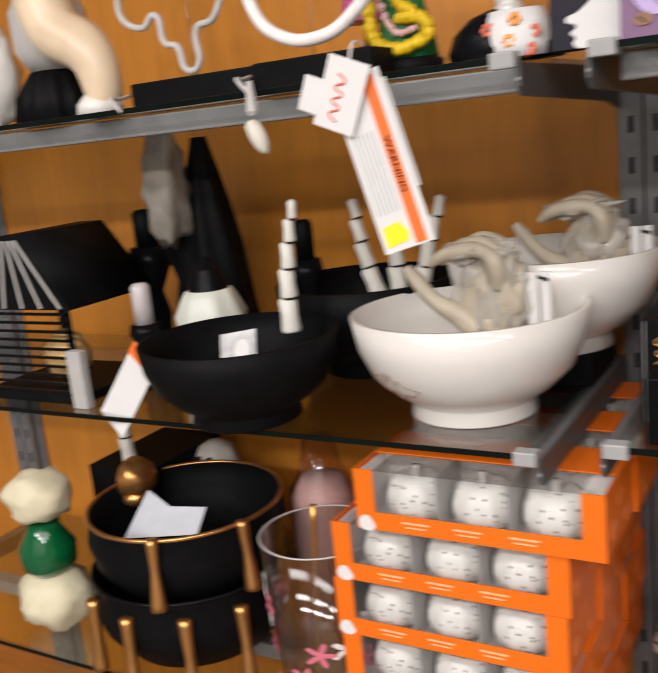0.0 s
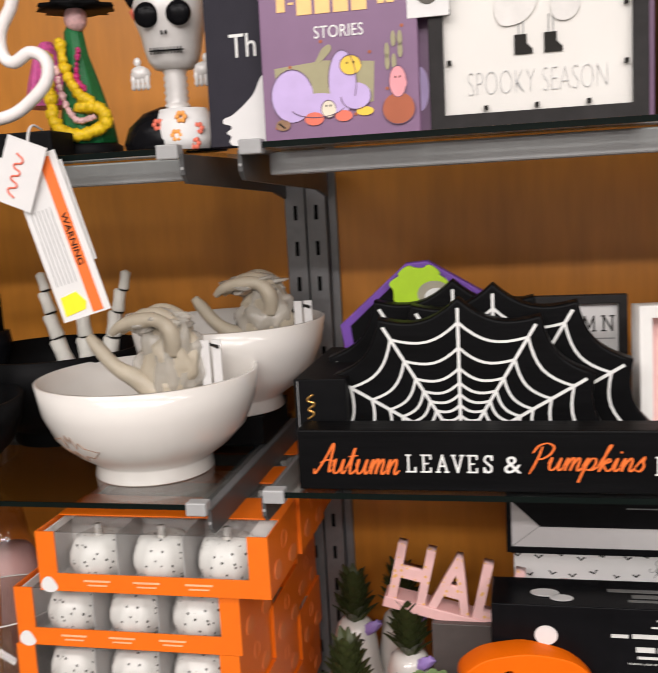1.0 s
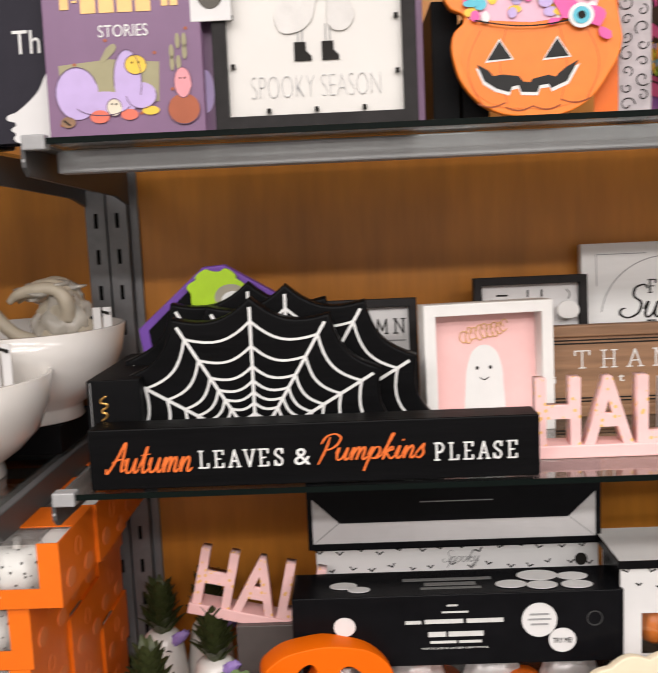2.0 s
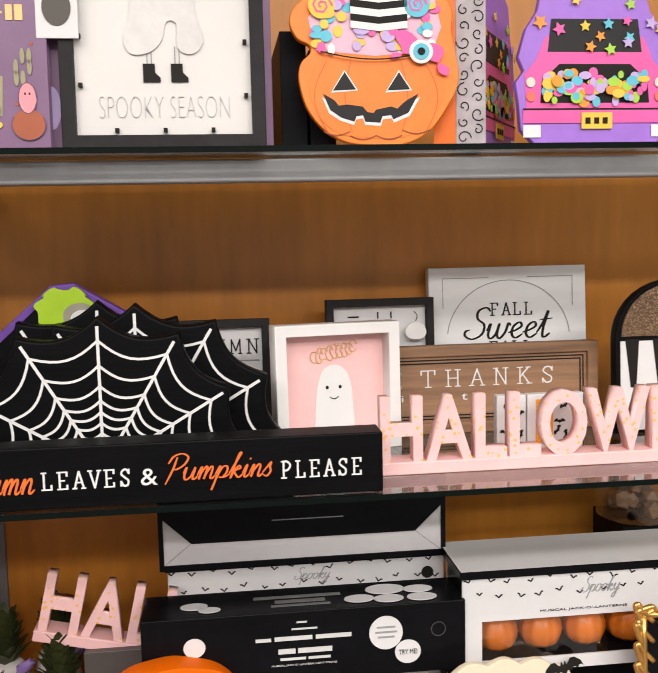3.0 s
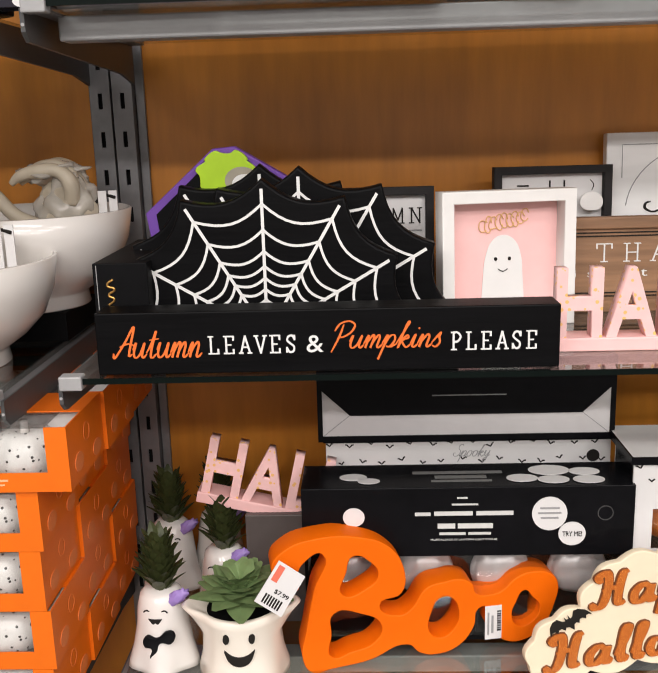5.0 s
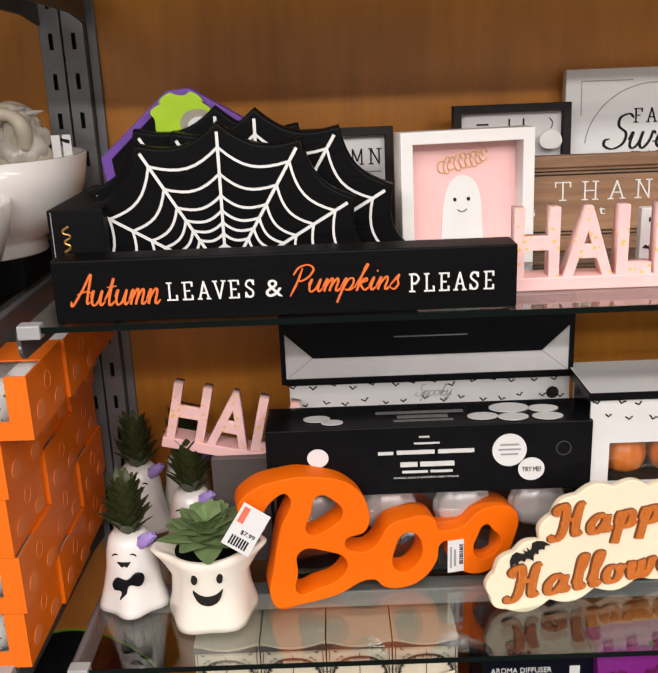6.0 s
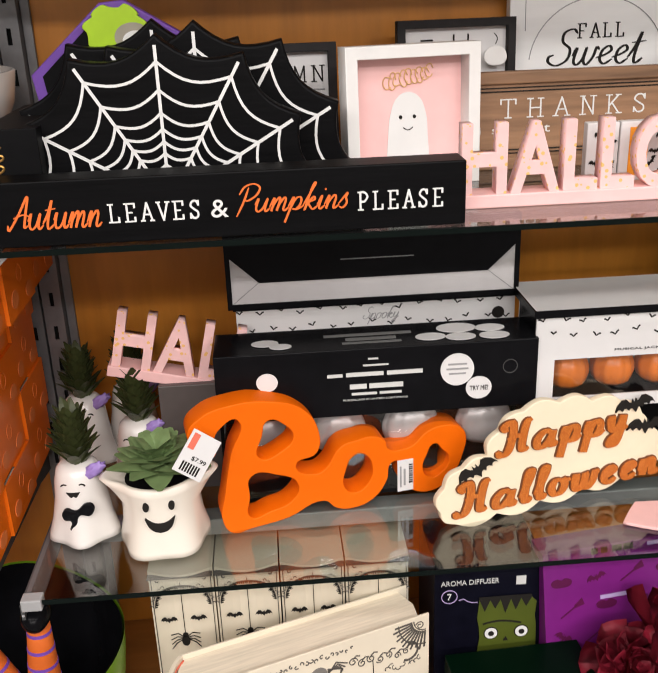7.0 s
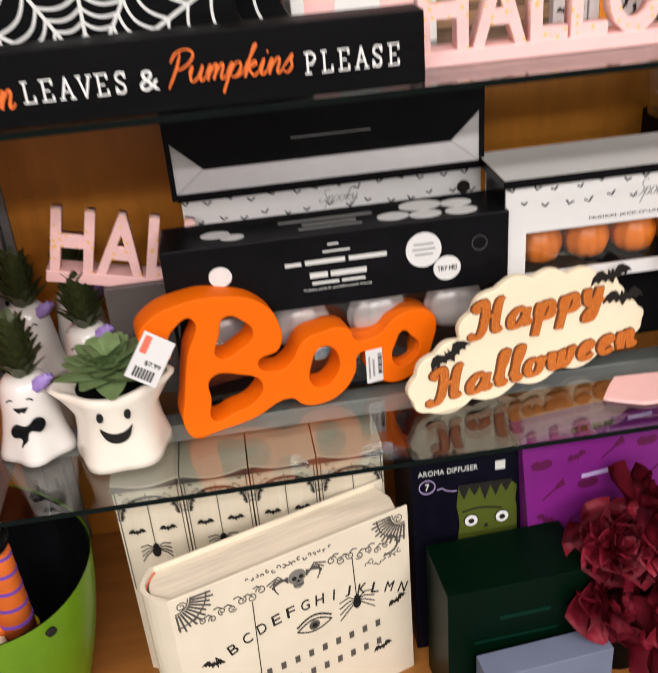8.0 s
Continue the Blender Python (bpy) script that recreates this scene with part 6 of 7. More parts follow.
wing = [(-0.80, 0.058), (-0.76, 0.046), (-0.66, 0.040), (-0.62, 0.048), (-0.56, 0.037), (-0.50, 0.048), (-0.44, 0.034), (-0.38, 0.042), (-0.28, 0.040), (-0.14, 0.050), (-0.30, 0.054), (-0.36, 0.060), (-0.40, 0.052), (-0.44, 0.066), (-0.47, 0.058), (-0.51, 0.067), (-0.55, 0.052), (-0.60, 0.063), (-0.68, 0.060)]
part("bat_outline", tube([(math.sin(a) * (bowl_wall(z) + 0.0006), -math.cos(a) * (bowl_wall(z) + 0.0006), z) for a, z in wing], 0.0006, True, False), mat("brown_line", (0.30, 0.18, 0.12), 0.5), t)
bowl(pose(-0.288, 1.128, Z_MIDL + 0.0355), 0.124, 0.115, 0.064, CERAMIC, "white ceramic footed bowl behind another bowl", "white bowls")

# added stand, black to fill the shadow under the raised bowl
carton("riser_box", "low black stand added in the dark shadow under the rear white bowl", pose(-0.345, 1.075, Z_MIDL), 0.11, 0.12, 0.035, BLACKM)


def claw(m, seed):
    """A bent prop claw inside a crumpled clear bag."""
    t = thing("claw_prop", "grey plastic claw wrapped in crumpled clear bag", "decoration", m, "bagged claws")
    part("wrist", tube([(0.006, 0, -0.032), (0.005, 0, 0.0), (0.003, 0, 0.03)], 0.020, taper=(1, 1.0, 1.2)), GREYCLAW, t)
    part("palm", blob(0.037, 0.92, 0.62, 1.38, 0.22, 3.0, seed, 4), GREYCLAW, t, "", pose(0.002, 0, 0.048, 0, 6, 0), True)
    for k in range(4):
        y = -0.021 + 0.014 * k
        part("finger", tube([(0.012, y * 0.6, 0.062), (0.014, y, 0.086), (0.002, y, 0.099 + 0.004 * (k % 2)), (-0.022, y, 0.100 + 0.003 * (k % 2)), (-0.046 + 0.006 * k, y, 0.094), (-0.056 + 0.006 * k, y, 0.086)], 0.0074, taper=(1.5, 1.35, 1.05, 1.2, 0.85, 0.5)), GREYCLAW, t)
    part("thumb", tube([(-0.010, -0.012, 0.016), (-0.032, -0.016, 0.034), (-0.056, -0.016, 0.048), (-0.078, -0.014, 0.072), (-0.087, -0.013, 0.083)], 0.0095, taper=(1.5, 1.2, 0.9, 0.85, 0.55)), GREYCLAW, t)
    part("bag", blob(0.036, 0.98, 0.66, 1.40, 0.45, 2.6, seed + 1, 4), BAG, t, "crumpled clear plastic bag", pose(0.003, 0, 0.050, 0, 6, 0), True)
    part("bag_top", blob(0.026, 1.35, 0.95, 0.50, 0.6, 2.6, seed + 3, 4), BAG, t, "crumpled clear plastic bag", pose(-0.012, 0, 0.096), True)
    for x0 in (0.040, 0.052):
        part("card", box(x0, x0 + 0.010, -0.002 + 0.3 * (x0 - 0.04), 0.3 * (x0 - 0.04), 0.012, 0.074), PAPER, t, "white paper card")
    part("tie", tube([(0.036, 0.0, 0.060), (0.046, 0.004, 0.068), (0.060, 0.0, 0.066)], 0.002), INK, t)


claw(pose(-0.308, 0.968, Z_MIDL + 0.077), 2)
claw(pose(-0.238, 1.122, Z_MIDL + 0.099), 5)

t = bowl(pose(-0.584, 0.898, Z_MIDL), 0.115, 0.097, 0.062, BLACKM, "wide matte black bowl at the shelf edge", "black bowls")
bowl(pose(-0.530, 1.115, Z_MIDL), 0.118, 0.120, 0.060, BLACKM, "wide matte black bowl behind another bowl", "black bowls")


def bone_finger(m, n, label):
    t = thing("bone_prop", label, "decoration", m, "bone props")
    z = 0.0
    for k in range(n):
        L = (0.040, 0.034, 0.030, 0.026, 0.022)[k]
        r = 0.0118 - 0.0016 * k
        part("bone", lathe([(r * 0.88, z), (r, z + 0.003), (r * 0.86, z + L * 0.5), (r * 0.92, z + L - 0.003), (r * (0.75 if k < n - 1 else 0.25), z + L)], 18), mat("white_bone", (0.74, 0.72, 0.66), 0.45, var=0.12), t, "", pose(0.002 * k, 0, 0, 0, 1.5 * k, 0), True)
        if k:
            part("joint_band", lathe([(r * 0.93, z - 0.0012), (r * 0.93, z + 0.0012)], 18), INK, t, "", pose(0.002 * k, 0, 0, 0, 1.5 * k, 0))
        z += L
    return t


bone_finger(pose(-0.545, 0.950, Z_MIDL + 0.088, 0, -2, 0), 5, "white plastic skeleton finger standing in black bowl")
for k in range(3):
    bone_finger(pose(-0.512 + 0.030 * k, 1.115, Z_MIDL + 0.095, 0, -20 + 14 * k, 0), 4, "white plastic skeleton finger in the rear bowl")
t = thing("silver_label", "crumpled silver and white label inside the black bowl", "label", pose(-0.605, 0.885, Z_MIDL + 0.055, -30, -8, 12))
part("card", box(0, 0.045, 0, 0.001, 0, 0.045), mat("silver_card", (0.35, 0.35, 0.35), 0.3, 0.4, 0.5, 60), t)
part("white_print", disc(0.028, 0.022, 0.010, 0.013), PAPER, t)
t = thing("paper_tag", "white paper tag with orange top leaning on the bowl", "tag", pose(-0.790, 0.872, Z_MIDL, -20, 28, -20))
part("card", box(0, 0.055, 0, 0.001, 0, 0.105), PAPER, t)
part("orange_band", box(0, 0.055, -0.0008, 0, 0.088, 0.105), ORANGEINK, t)


def wire_lantern():
    t = thing("wire_house", "black metal wire lantern house", "lantern", pose(-1.02, 0.885, Z_MIDL))
    w, d, h = 0.185, 0.16, 0.125
    part("base", box(0, w, 0, d, 0, 0.012, 0.001), BLACKM, t)
    for k in range(10):
        part("bar", box(0.0, w, 0.0, 0.003, 0.014 + 0.0115 * k, 0.0175 + 0.0115 * k), BLACK, t)
    for x in (0, w - 0.006):
        for y in (0, d - 0.006):
            part("post", box(x, x + 0.006, y, y + 0.006, 0.012, h), BLACK, t)
    roof = flat([[(-0.008, h), (w + 0.008, h), (w * 0.62, h + 0.095), (w * 0.38, h + 0.095)]], d, 0.0, False)
    part("roof", roof, BLACKM, t)
    for k in range(6):
        part("roof_rib", strip([(0.006 + 0.034 * k, h + 0.002), (w * 0.4 + 0.008 * k, h + 0.09)], 0.003, 0.002), TINSEL, t)
    part("inner_lamp", blob(0.03, 1, 1, 1.2, 0.2, 2, 2), GOLDINK, t, "dull brass ornament inside", Matrix.Translation((0.11, 0.06, 0.05)), True)
    part("leg", box(w - 0.002, w + 0.022, -0.012, 0.0, 0, 0.075, 0.001), mat("grey_label", (0.42, 0.41, 0.39), 0.5), t, "grey card label")


wire_lantern()
t = thing("witch_figure", "black draped standing figurine with grey ragged mask", "figurine", pose(-0.760, 1.10, Z_MIDL) @ Matrix.Diagonal((1.0, 1.0, 1.36, 1)))
bm = lathe([(0.060, 0), (0.058, 0.02), (0.046, 0.08), (0.040, 0.13), (0.030, 0.17), (0.022, 0.20), (0.010, 0.235)], 40, lambda a, z: 1 + 0.10 * math.cos(7 * a + 20 * z))
part("robe", bm, BLACKM, t, "", None, True)
part("ragged_wrap", blob(0.030, 0.8, 0.8, 1.6, 0.5, 2.5, 4), mat("dusty_grey", (0.30, 0.27, 0.23), 0.7, var=0.4), t, "dusty grey wrap", Matrix.Translation((-0.030, -0.045, 0.185)) @ Matrix.Scale(1.25, 4), True)
t = thing("candle_jar", "white ribbed candle jar in front of a dark figure", "candle", pose(-0.722, 1.030, Z_MIDL) @ Matrix.Scale(1.5, 4))
part("jar_body", lathe([(0.026, 0), (0.030, 0.004), (0.029, 0.02), (0.031, 0.03), (0.029, 0.05), (0.031, 0.06), (0.024, 0.075), (0.02, 0.082)], 32, lambda a, z: 1 + 0.05 * math.cos(8 * a)), mat("greenish_white_glaze", (0.66, 0.68, 0.60), 0.4), t, "", None, True)
part("cap", lathe([(0.018, 0.082), (0.012, 0.10), (0.004, 0.11)], 24), BLACK, t)
for k, (cx, cy, r, h) in enumerate(((-0.830, 1.12, 0.035, 0.20), (-0.895, 1.12, 0.040, 0.17), (-0.640, 1.15, 0.030, 0.14), (-0.800, 0.985, 0.028, 0.085))):
    t = thing("dark_candlestick", "black turned candle holder on the glass shelf", "candle holder", pose(cx, cy, Z_MIDL), "dark candle holders")
    part("stem", lathe([(r, 0), (r, 0.008), (r * 0.4, 0.025), (r * 0.55, h * 0.4), (r * 0.35, h * 0.6), (r * 0.8, h * 0.85), (r * 0.7, h)], 28), BLACK, t, "", None, True)
    part("candle", lathe([(r * 0.45, h), (r * 0.45, h + 0.05), (r * 0.3, h + 0.055)], 20), BLACKM if k != 3 else mat("pale_pearl", (0.55, 0.50, 0.50), 0.3), t, "", None, True)

# ---- lower shelf, left bay ----
SPECK = speckled("white_speckled_glaze", (0.76, 0.75, 0.71), (0.06, 0.055, 0.05), 135, 0.20, 0.3)


def pumpkin_carton(m, full=True):
    """An open-windowed carton holding three small pumpkins."""
    t = thing("pumpkin_carton", "orange carton with clear window showing white speckled pumpkins", "box", m, "pumpkin cartons")
    w, d, h = 0.258, 0.116, 0.0665
    k = 0.022
    part("front_strip", box(0, w, 0, 0.0015, 0, 0.020), ORANGEBOX, t)
    part("front_strip", box(0, k, 0, 0.0015, 0.020, h), ORANGEBOX, t)
    part("front_strip", box(w - k, w, 0, 0.0015, 0.020, h), ORANGEBOX, t)
    part("side_wall", box(0, 0.0015, 0.0015, d - 0.0015, 0, h), ORANGEBOX, t)
    part("side_wall", box(w - 0.0015, w, 0.0015, d - 0.0015, 0, h), ORANGEBOX, t)
    part("back_wall", box(0, w, d - 0.0015, d, 0, h), ORANGEBOX, t)
    part("bottom", box(0.0015, w - 0.0015, 0.0015, d - 0.0015, 0, 0.0015), ORANGEBOX, t)
    part("top_strip", box(0.0015, w - 0.0015, 0.052, d - 0.0015, h - 0.0015, h), ORANGEBOX, t)
    part("clear_window", box(k, w - k, 0.0004, 0.0009, 0.020, h), CLEAR, t).visible_shadow = False
    part("clear_top", box(k, w - k, 0.0015, 0.052, h - 0.0012, h - 0.0006), CLEAR, t).visible_shadow = False
    part("tray_floor", box(0.004, w - 0.004, 0.003, 0.068, 0.0017, 0.0036), mat("pale_tray", (0.62, 0.60, 0.58), 0.4), t)
    part("tray_end", box(0.004, 0.006, 0.003, 0.068, 0.0036, h - 0.004), mat("pale_tray", (0.62, 0.60, 0.58), 0.4), t)
    part("tray_end", box(w - 0.006, w - 0.004, 0.003, 0.068, 0.0036, h - 0.004), mat("pale_tray", (0.62, 0.60, 0.58), 0.4), t)
    part("tray", box(0.004, w - 0.004, 0.068, 0.071, 0.002, h - 0.003), mat("pale_tray", (0.62, 0.60, 0.58), 0.4), t)
    for i in range(3):
        cx = 0.055 + 0.074 * i
        pm = part("pumpkin", ribbed(9, 0.0335, 0.050, 0.05), SPECK, t, "white speckled ceramic pumpkin", Matrix.Translation((cx, 0.037, 0.004)), True)
        part("stem", lathe([(0.0055, 0.048), (0.0042, 0.056), (0.0046, 0.0625)], 12), CERAMIC if full else GOLD, t, "", Matrix.Translation((cx, 0.036, 0)), True)
        if i:
            part("divider", box(cx - 0.0376, cx - 0.0366, 0.002, 0.07, 0.0015, h - 0.002), mat("grey_tray", (0.45, 0.44, 0.43), 0.4), t)
    for x0 in (0.052, 0.108, 0.166):
        part("print_bar", box(x0, x0 + 0.030, -0.0006, 0, 0.0115, 0.0135), mat("pale_orange_print", (0.9, 0.45, 0.25), 0.5), t)
        part("print_bar", box(x0 + 0.004, x0 + 0.026, -0.0006, 0, 0.0070, 0.0085), mat("pale_orange_print", (0.9, 0.45, 0.25), 0.5), t)
    part("corner_print", flat([[(0.003, 0.002), (0.020, 0.002), (0.018, 0.010), (0.011, 0.016), (0.004, 0.012)]], 0.0006, 0, True, -0.0006), PAPER, t)
    side = Matrix.Translation((w, 0, 0)) @ Matrix.Rotation(radians(90), 4, "Z")
    part("side_print", disc(0.030, 0.020, 0.013, 0.010), mat("peach_print", (0.76, 0.20, 0.05), 0.5), t, "", side)
    part("side_print", disc(0.090, 0.014, 0.014, 0.009), mat("peach_print", (0.76, 0.20, 0.05), 0.5), t, "", side)
    ring = [[(0.060 + r * math.cos(j * 0.314), 0.042 + r * math.sin(j * 0.314)) for j in range(20)] for r in (0.010, 0.009)]
    part("side_ring", flat(ring, 0.0005, 0, False, -0.0005), mat("peach_print", (0.76, 0.20, 0.05), 0.5), t, "", side)
    return t


c1 = pumpkin_carton(pose(-0.431, 0.860, Z_LOW + 0.0004 + 0.067 * 4))
c2 = pumpkin_carton(pose(-0.472, 0.866, Z_LOW + 0.0004), False)
for row in range(3):
    for lv in range(5):
        if (row, lv) in ((0, 4), (0, 0)):
            continue
        src = c1 if lv == 4 else c2
        copy_thing(src, pose((-0.431 if lv == 4 else -0.472) + 0.004 * ((row + lv) % 2), (0.860 if lv == 4 else 0.866) + 0.1175 * row, Z_LOW + 0.0004 + 0.067 * lv))


def cauldron(m, s, label):
    t = thing("cauldron", label, "cauldron", m, "cauldrons")
    part("pot", lathe([(0.075, 0.0), (0.105, 0.012), (0.135, 0.05), (0.143, 0.085), (0.138, 0.115), (0.141, 0.122), (0.136, 0.122), (0.130, 0.09), (0.10, 0.03)], 64), BLACKM, t, "", Matrix.Scale(s, 4), True)
    part("rim", tube([(0.139 * s * math.cos(a * 0.3927), 0.139 * s * math.sin(a * 0.3927), 0.122 * s) for a in range(16)], 0.0030, True), COPPER if s < 1 else BLACK, t)
    return t


t = cauldron(pose(-0.775, 0.985, Z_LOW), 1.0, "matte black cauldron with gold rim under another")
for a in (-2.1, -1.55, -1.0, -0.5):
    part("gold_arm", tube([(0.150 * math.cos(a), 0.150 * math.sin(a), 0.004), (0.148 * math.cos(a), 0.148 * math.sin(a), 0.05), (0.146 * math.cos(a), 0.146 * math.sin(a), 0.105)], 0.0085, taper=(1.3, 0.8, 1.1)), COPPER, t, "brushed gold bone support")
t = cauldron(pose(-0.775, 0.985, Z_LOW + 0.090), 0.96, "matte black cauldron with gold bone handles stacked on another")
for a in (-1.2, -0.35):
    part("gold_arm", tube([(0.146 * math.cos(a), 0.146 * math.sin(a), 0.03), (0.142 * math.cos(a), 0.142 * math.sin(a), 0.08), (0.138 * math.cos(a), 0.138 * math.sin(a), 0.122)], 0.0075, taper=(1.5, 0.8, 1.1)), COPPER, t, "brushed gold bone support")
t = thing("tissue_sheet", "folded grey packing sheet inside the cauldron", "paper", pose(-0.80, 0.93, Z_LOW + 0.165, -40, 0, 10))
part("sheet", flat([[(-0.04, 0), (0.07, 0.012), (0.075, 0.05), (0.02, 0.048), (-0.02, 0.07)]], 0.0012, 0, False), mat("packing_sheet", (0.50, 0.52, 0.56), 0.4), t)
t = thing("gold_skull", "small shiny gold skull ornament", "ornament", pose(-0.865, 0.99, Z_LOW + 0.212))
part("skull", blob(0.030, 0.9, 1, 1.05, 0.12, 2, 6), COPPER, t, "", Matrix.Translation((0, 0, 0.012)), True)
part("jaw", blob(0.018, 1, 0.9, 0.7, 0.1, 2, 7), COPPER, t, "", Matrix.Translation((0.004, -0.012, -0.012)), True)
bone_finger(pose(-0.940, 1.06, Z_LOW + 0.215, 0, -8, 0), 4, "white skeleton finger behind the cauldron")
t = carton("dark_carton", "plain dark carton standing at the back of the shelf", pose(-1.0, 1.03, Z_LOW), 0.12, 0.18, 0.215, BLACKM)

t = thing("pink_bottle", "smoky pink glass bottle at the back of the shelf", "bottle", pose(-0.616, 1.09, Z_LOW) @ Matrix.Diagonal((0.95, 0.95, 0.80, 1)))
part("bottle_body", lathe([(0.050, 0), (0.054, 0.01), (0.054, 0.20), (0.048, 0.25), (0.030, 0.29), (0.024, 0.34)], 40), PINKGLASS, t, "", None, True)
part("filling", lathe([(0.046, 0.004), (0.048, 0.10), (0.046, 0.235), (0.03, 0.27)], 32), mat("dusty_pink", (0.62, 0.47, 0.45), 0.45, var=0.25, scale=14), t, "", None, True)
t = thing("flower_tumbler", "clear tumbler printed with pink flowers", "tumbler", pose(-0.522, 0.925, Z_LOW) @ Matrix.Diagonal((1.3, 1.3, 1.08, 1)))
part("straw", tube([(-0.020, 0.0, 0.01), (-0.012, 0.0, 0.12), (-0.004, 0.0, 0.235)], 0.0028), GOLD, t, "gold straw")
part("rim_line", tube([(0.0553 * math.cos(a * 0.3927), 0.0553 * math.sin(a * 0.3927), 0.205) for a in range(16)], 0.0009, True), TINSEL, t)
part("tumbler", lathe([(0.046, 0), (0.048, 0.004), (0.056, 0.205), (0.0545, 0.205), (0.046, 0.006)], 48), CLEAR, t, "", None, True)
rng = random.Random(21)
for k in range(16):
    a, z = -1.57 + rng.uniform(-1.3, 1.3), rng.uniform(0.03, 0.16)
    r = 0.0495 + 0.04 * z
    part("flower_print", flat([[(0.016 * (0.6 + 0.4 * math.cos(5 * j * 0.2618)) * math.cos(j * 0.2618), 0.016 * (0.6 + 0.4 * math.cos(5 * j * 0.2618)) * math.sin(j * 0.2618)) for j in range(24)]], 0.0006, 0, False), mat("flower_pink", (0.62, 0.16, 0.22), 0.5) if k % 3 else INKW, t, "", Matrix.Translation((r * math.cos(a), r * math.sin(a), z)) @ Matrix.Rotation(a + math.pi / 2, 4, "Z"))
t = thing("small_ghost", "small white ghost ornament behind the cauldron", "ornament", pose(-0.845, 1.15, Z_LOW) @ Matrix.Diagonal((1, 1, 0.78, 1)))
part("body", lathe([(0.042, 0), (0.042, 0.15), (0.038, 0.24), (0.028, 0.275), (0.01, 0.29)], 32, lambda a, z: 1 + 0.04 * math.cos(6 * a)), mat("grey_white_glaze", (0.50, 0.48, 0.44), 0.4), t, "", None, True)
for s in (-1, 1):
    part("eye", disc(s * 0.010, 0.262, 0.005, 0.006, 0.012, -0.026), INK, t)
t = thing("green_bottle", "green glass bottle between cream skulls", "bottle", pose(-1.005, 0.93, Z_LOW))
GREENGLASS = mat("green_bottle_glass", (0.003, 0.10, 0.03), 0.06, coat=0.5)
part("lower_skull", blob(0.058, 1, 0.9, 0.85, 0.18, 2.2, 8), mat("cream_resin", (0.66, 0.60, 0.42), 0.5), t, "cream resin skull", Matrix.Translation((0, 0, 0.046)), True)
part("bottle_body", lathe([(0.025, 0.085), (0.040, 0.10), (0.042, 0.13), (0.026, 0.155), (0.022, 0.165)], 36), GREENGLASS, t, "", None, True)
part("upper_skull", blob(0.050, 1, 0.9, 0.8, 0.25, 2.4, 11), mat("cream_resin", (0.66, 0.60, 0.42), 0.5), t, "cream resin skull stopper", Matrix.Translation((0, 0, 0.205)), True)

# ---- bottom deck ----
Z_DECK = 0.45


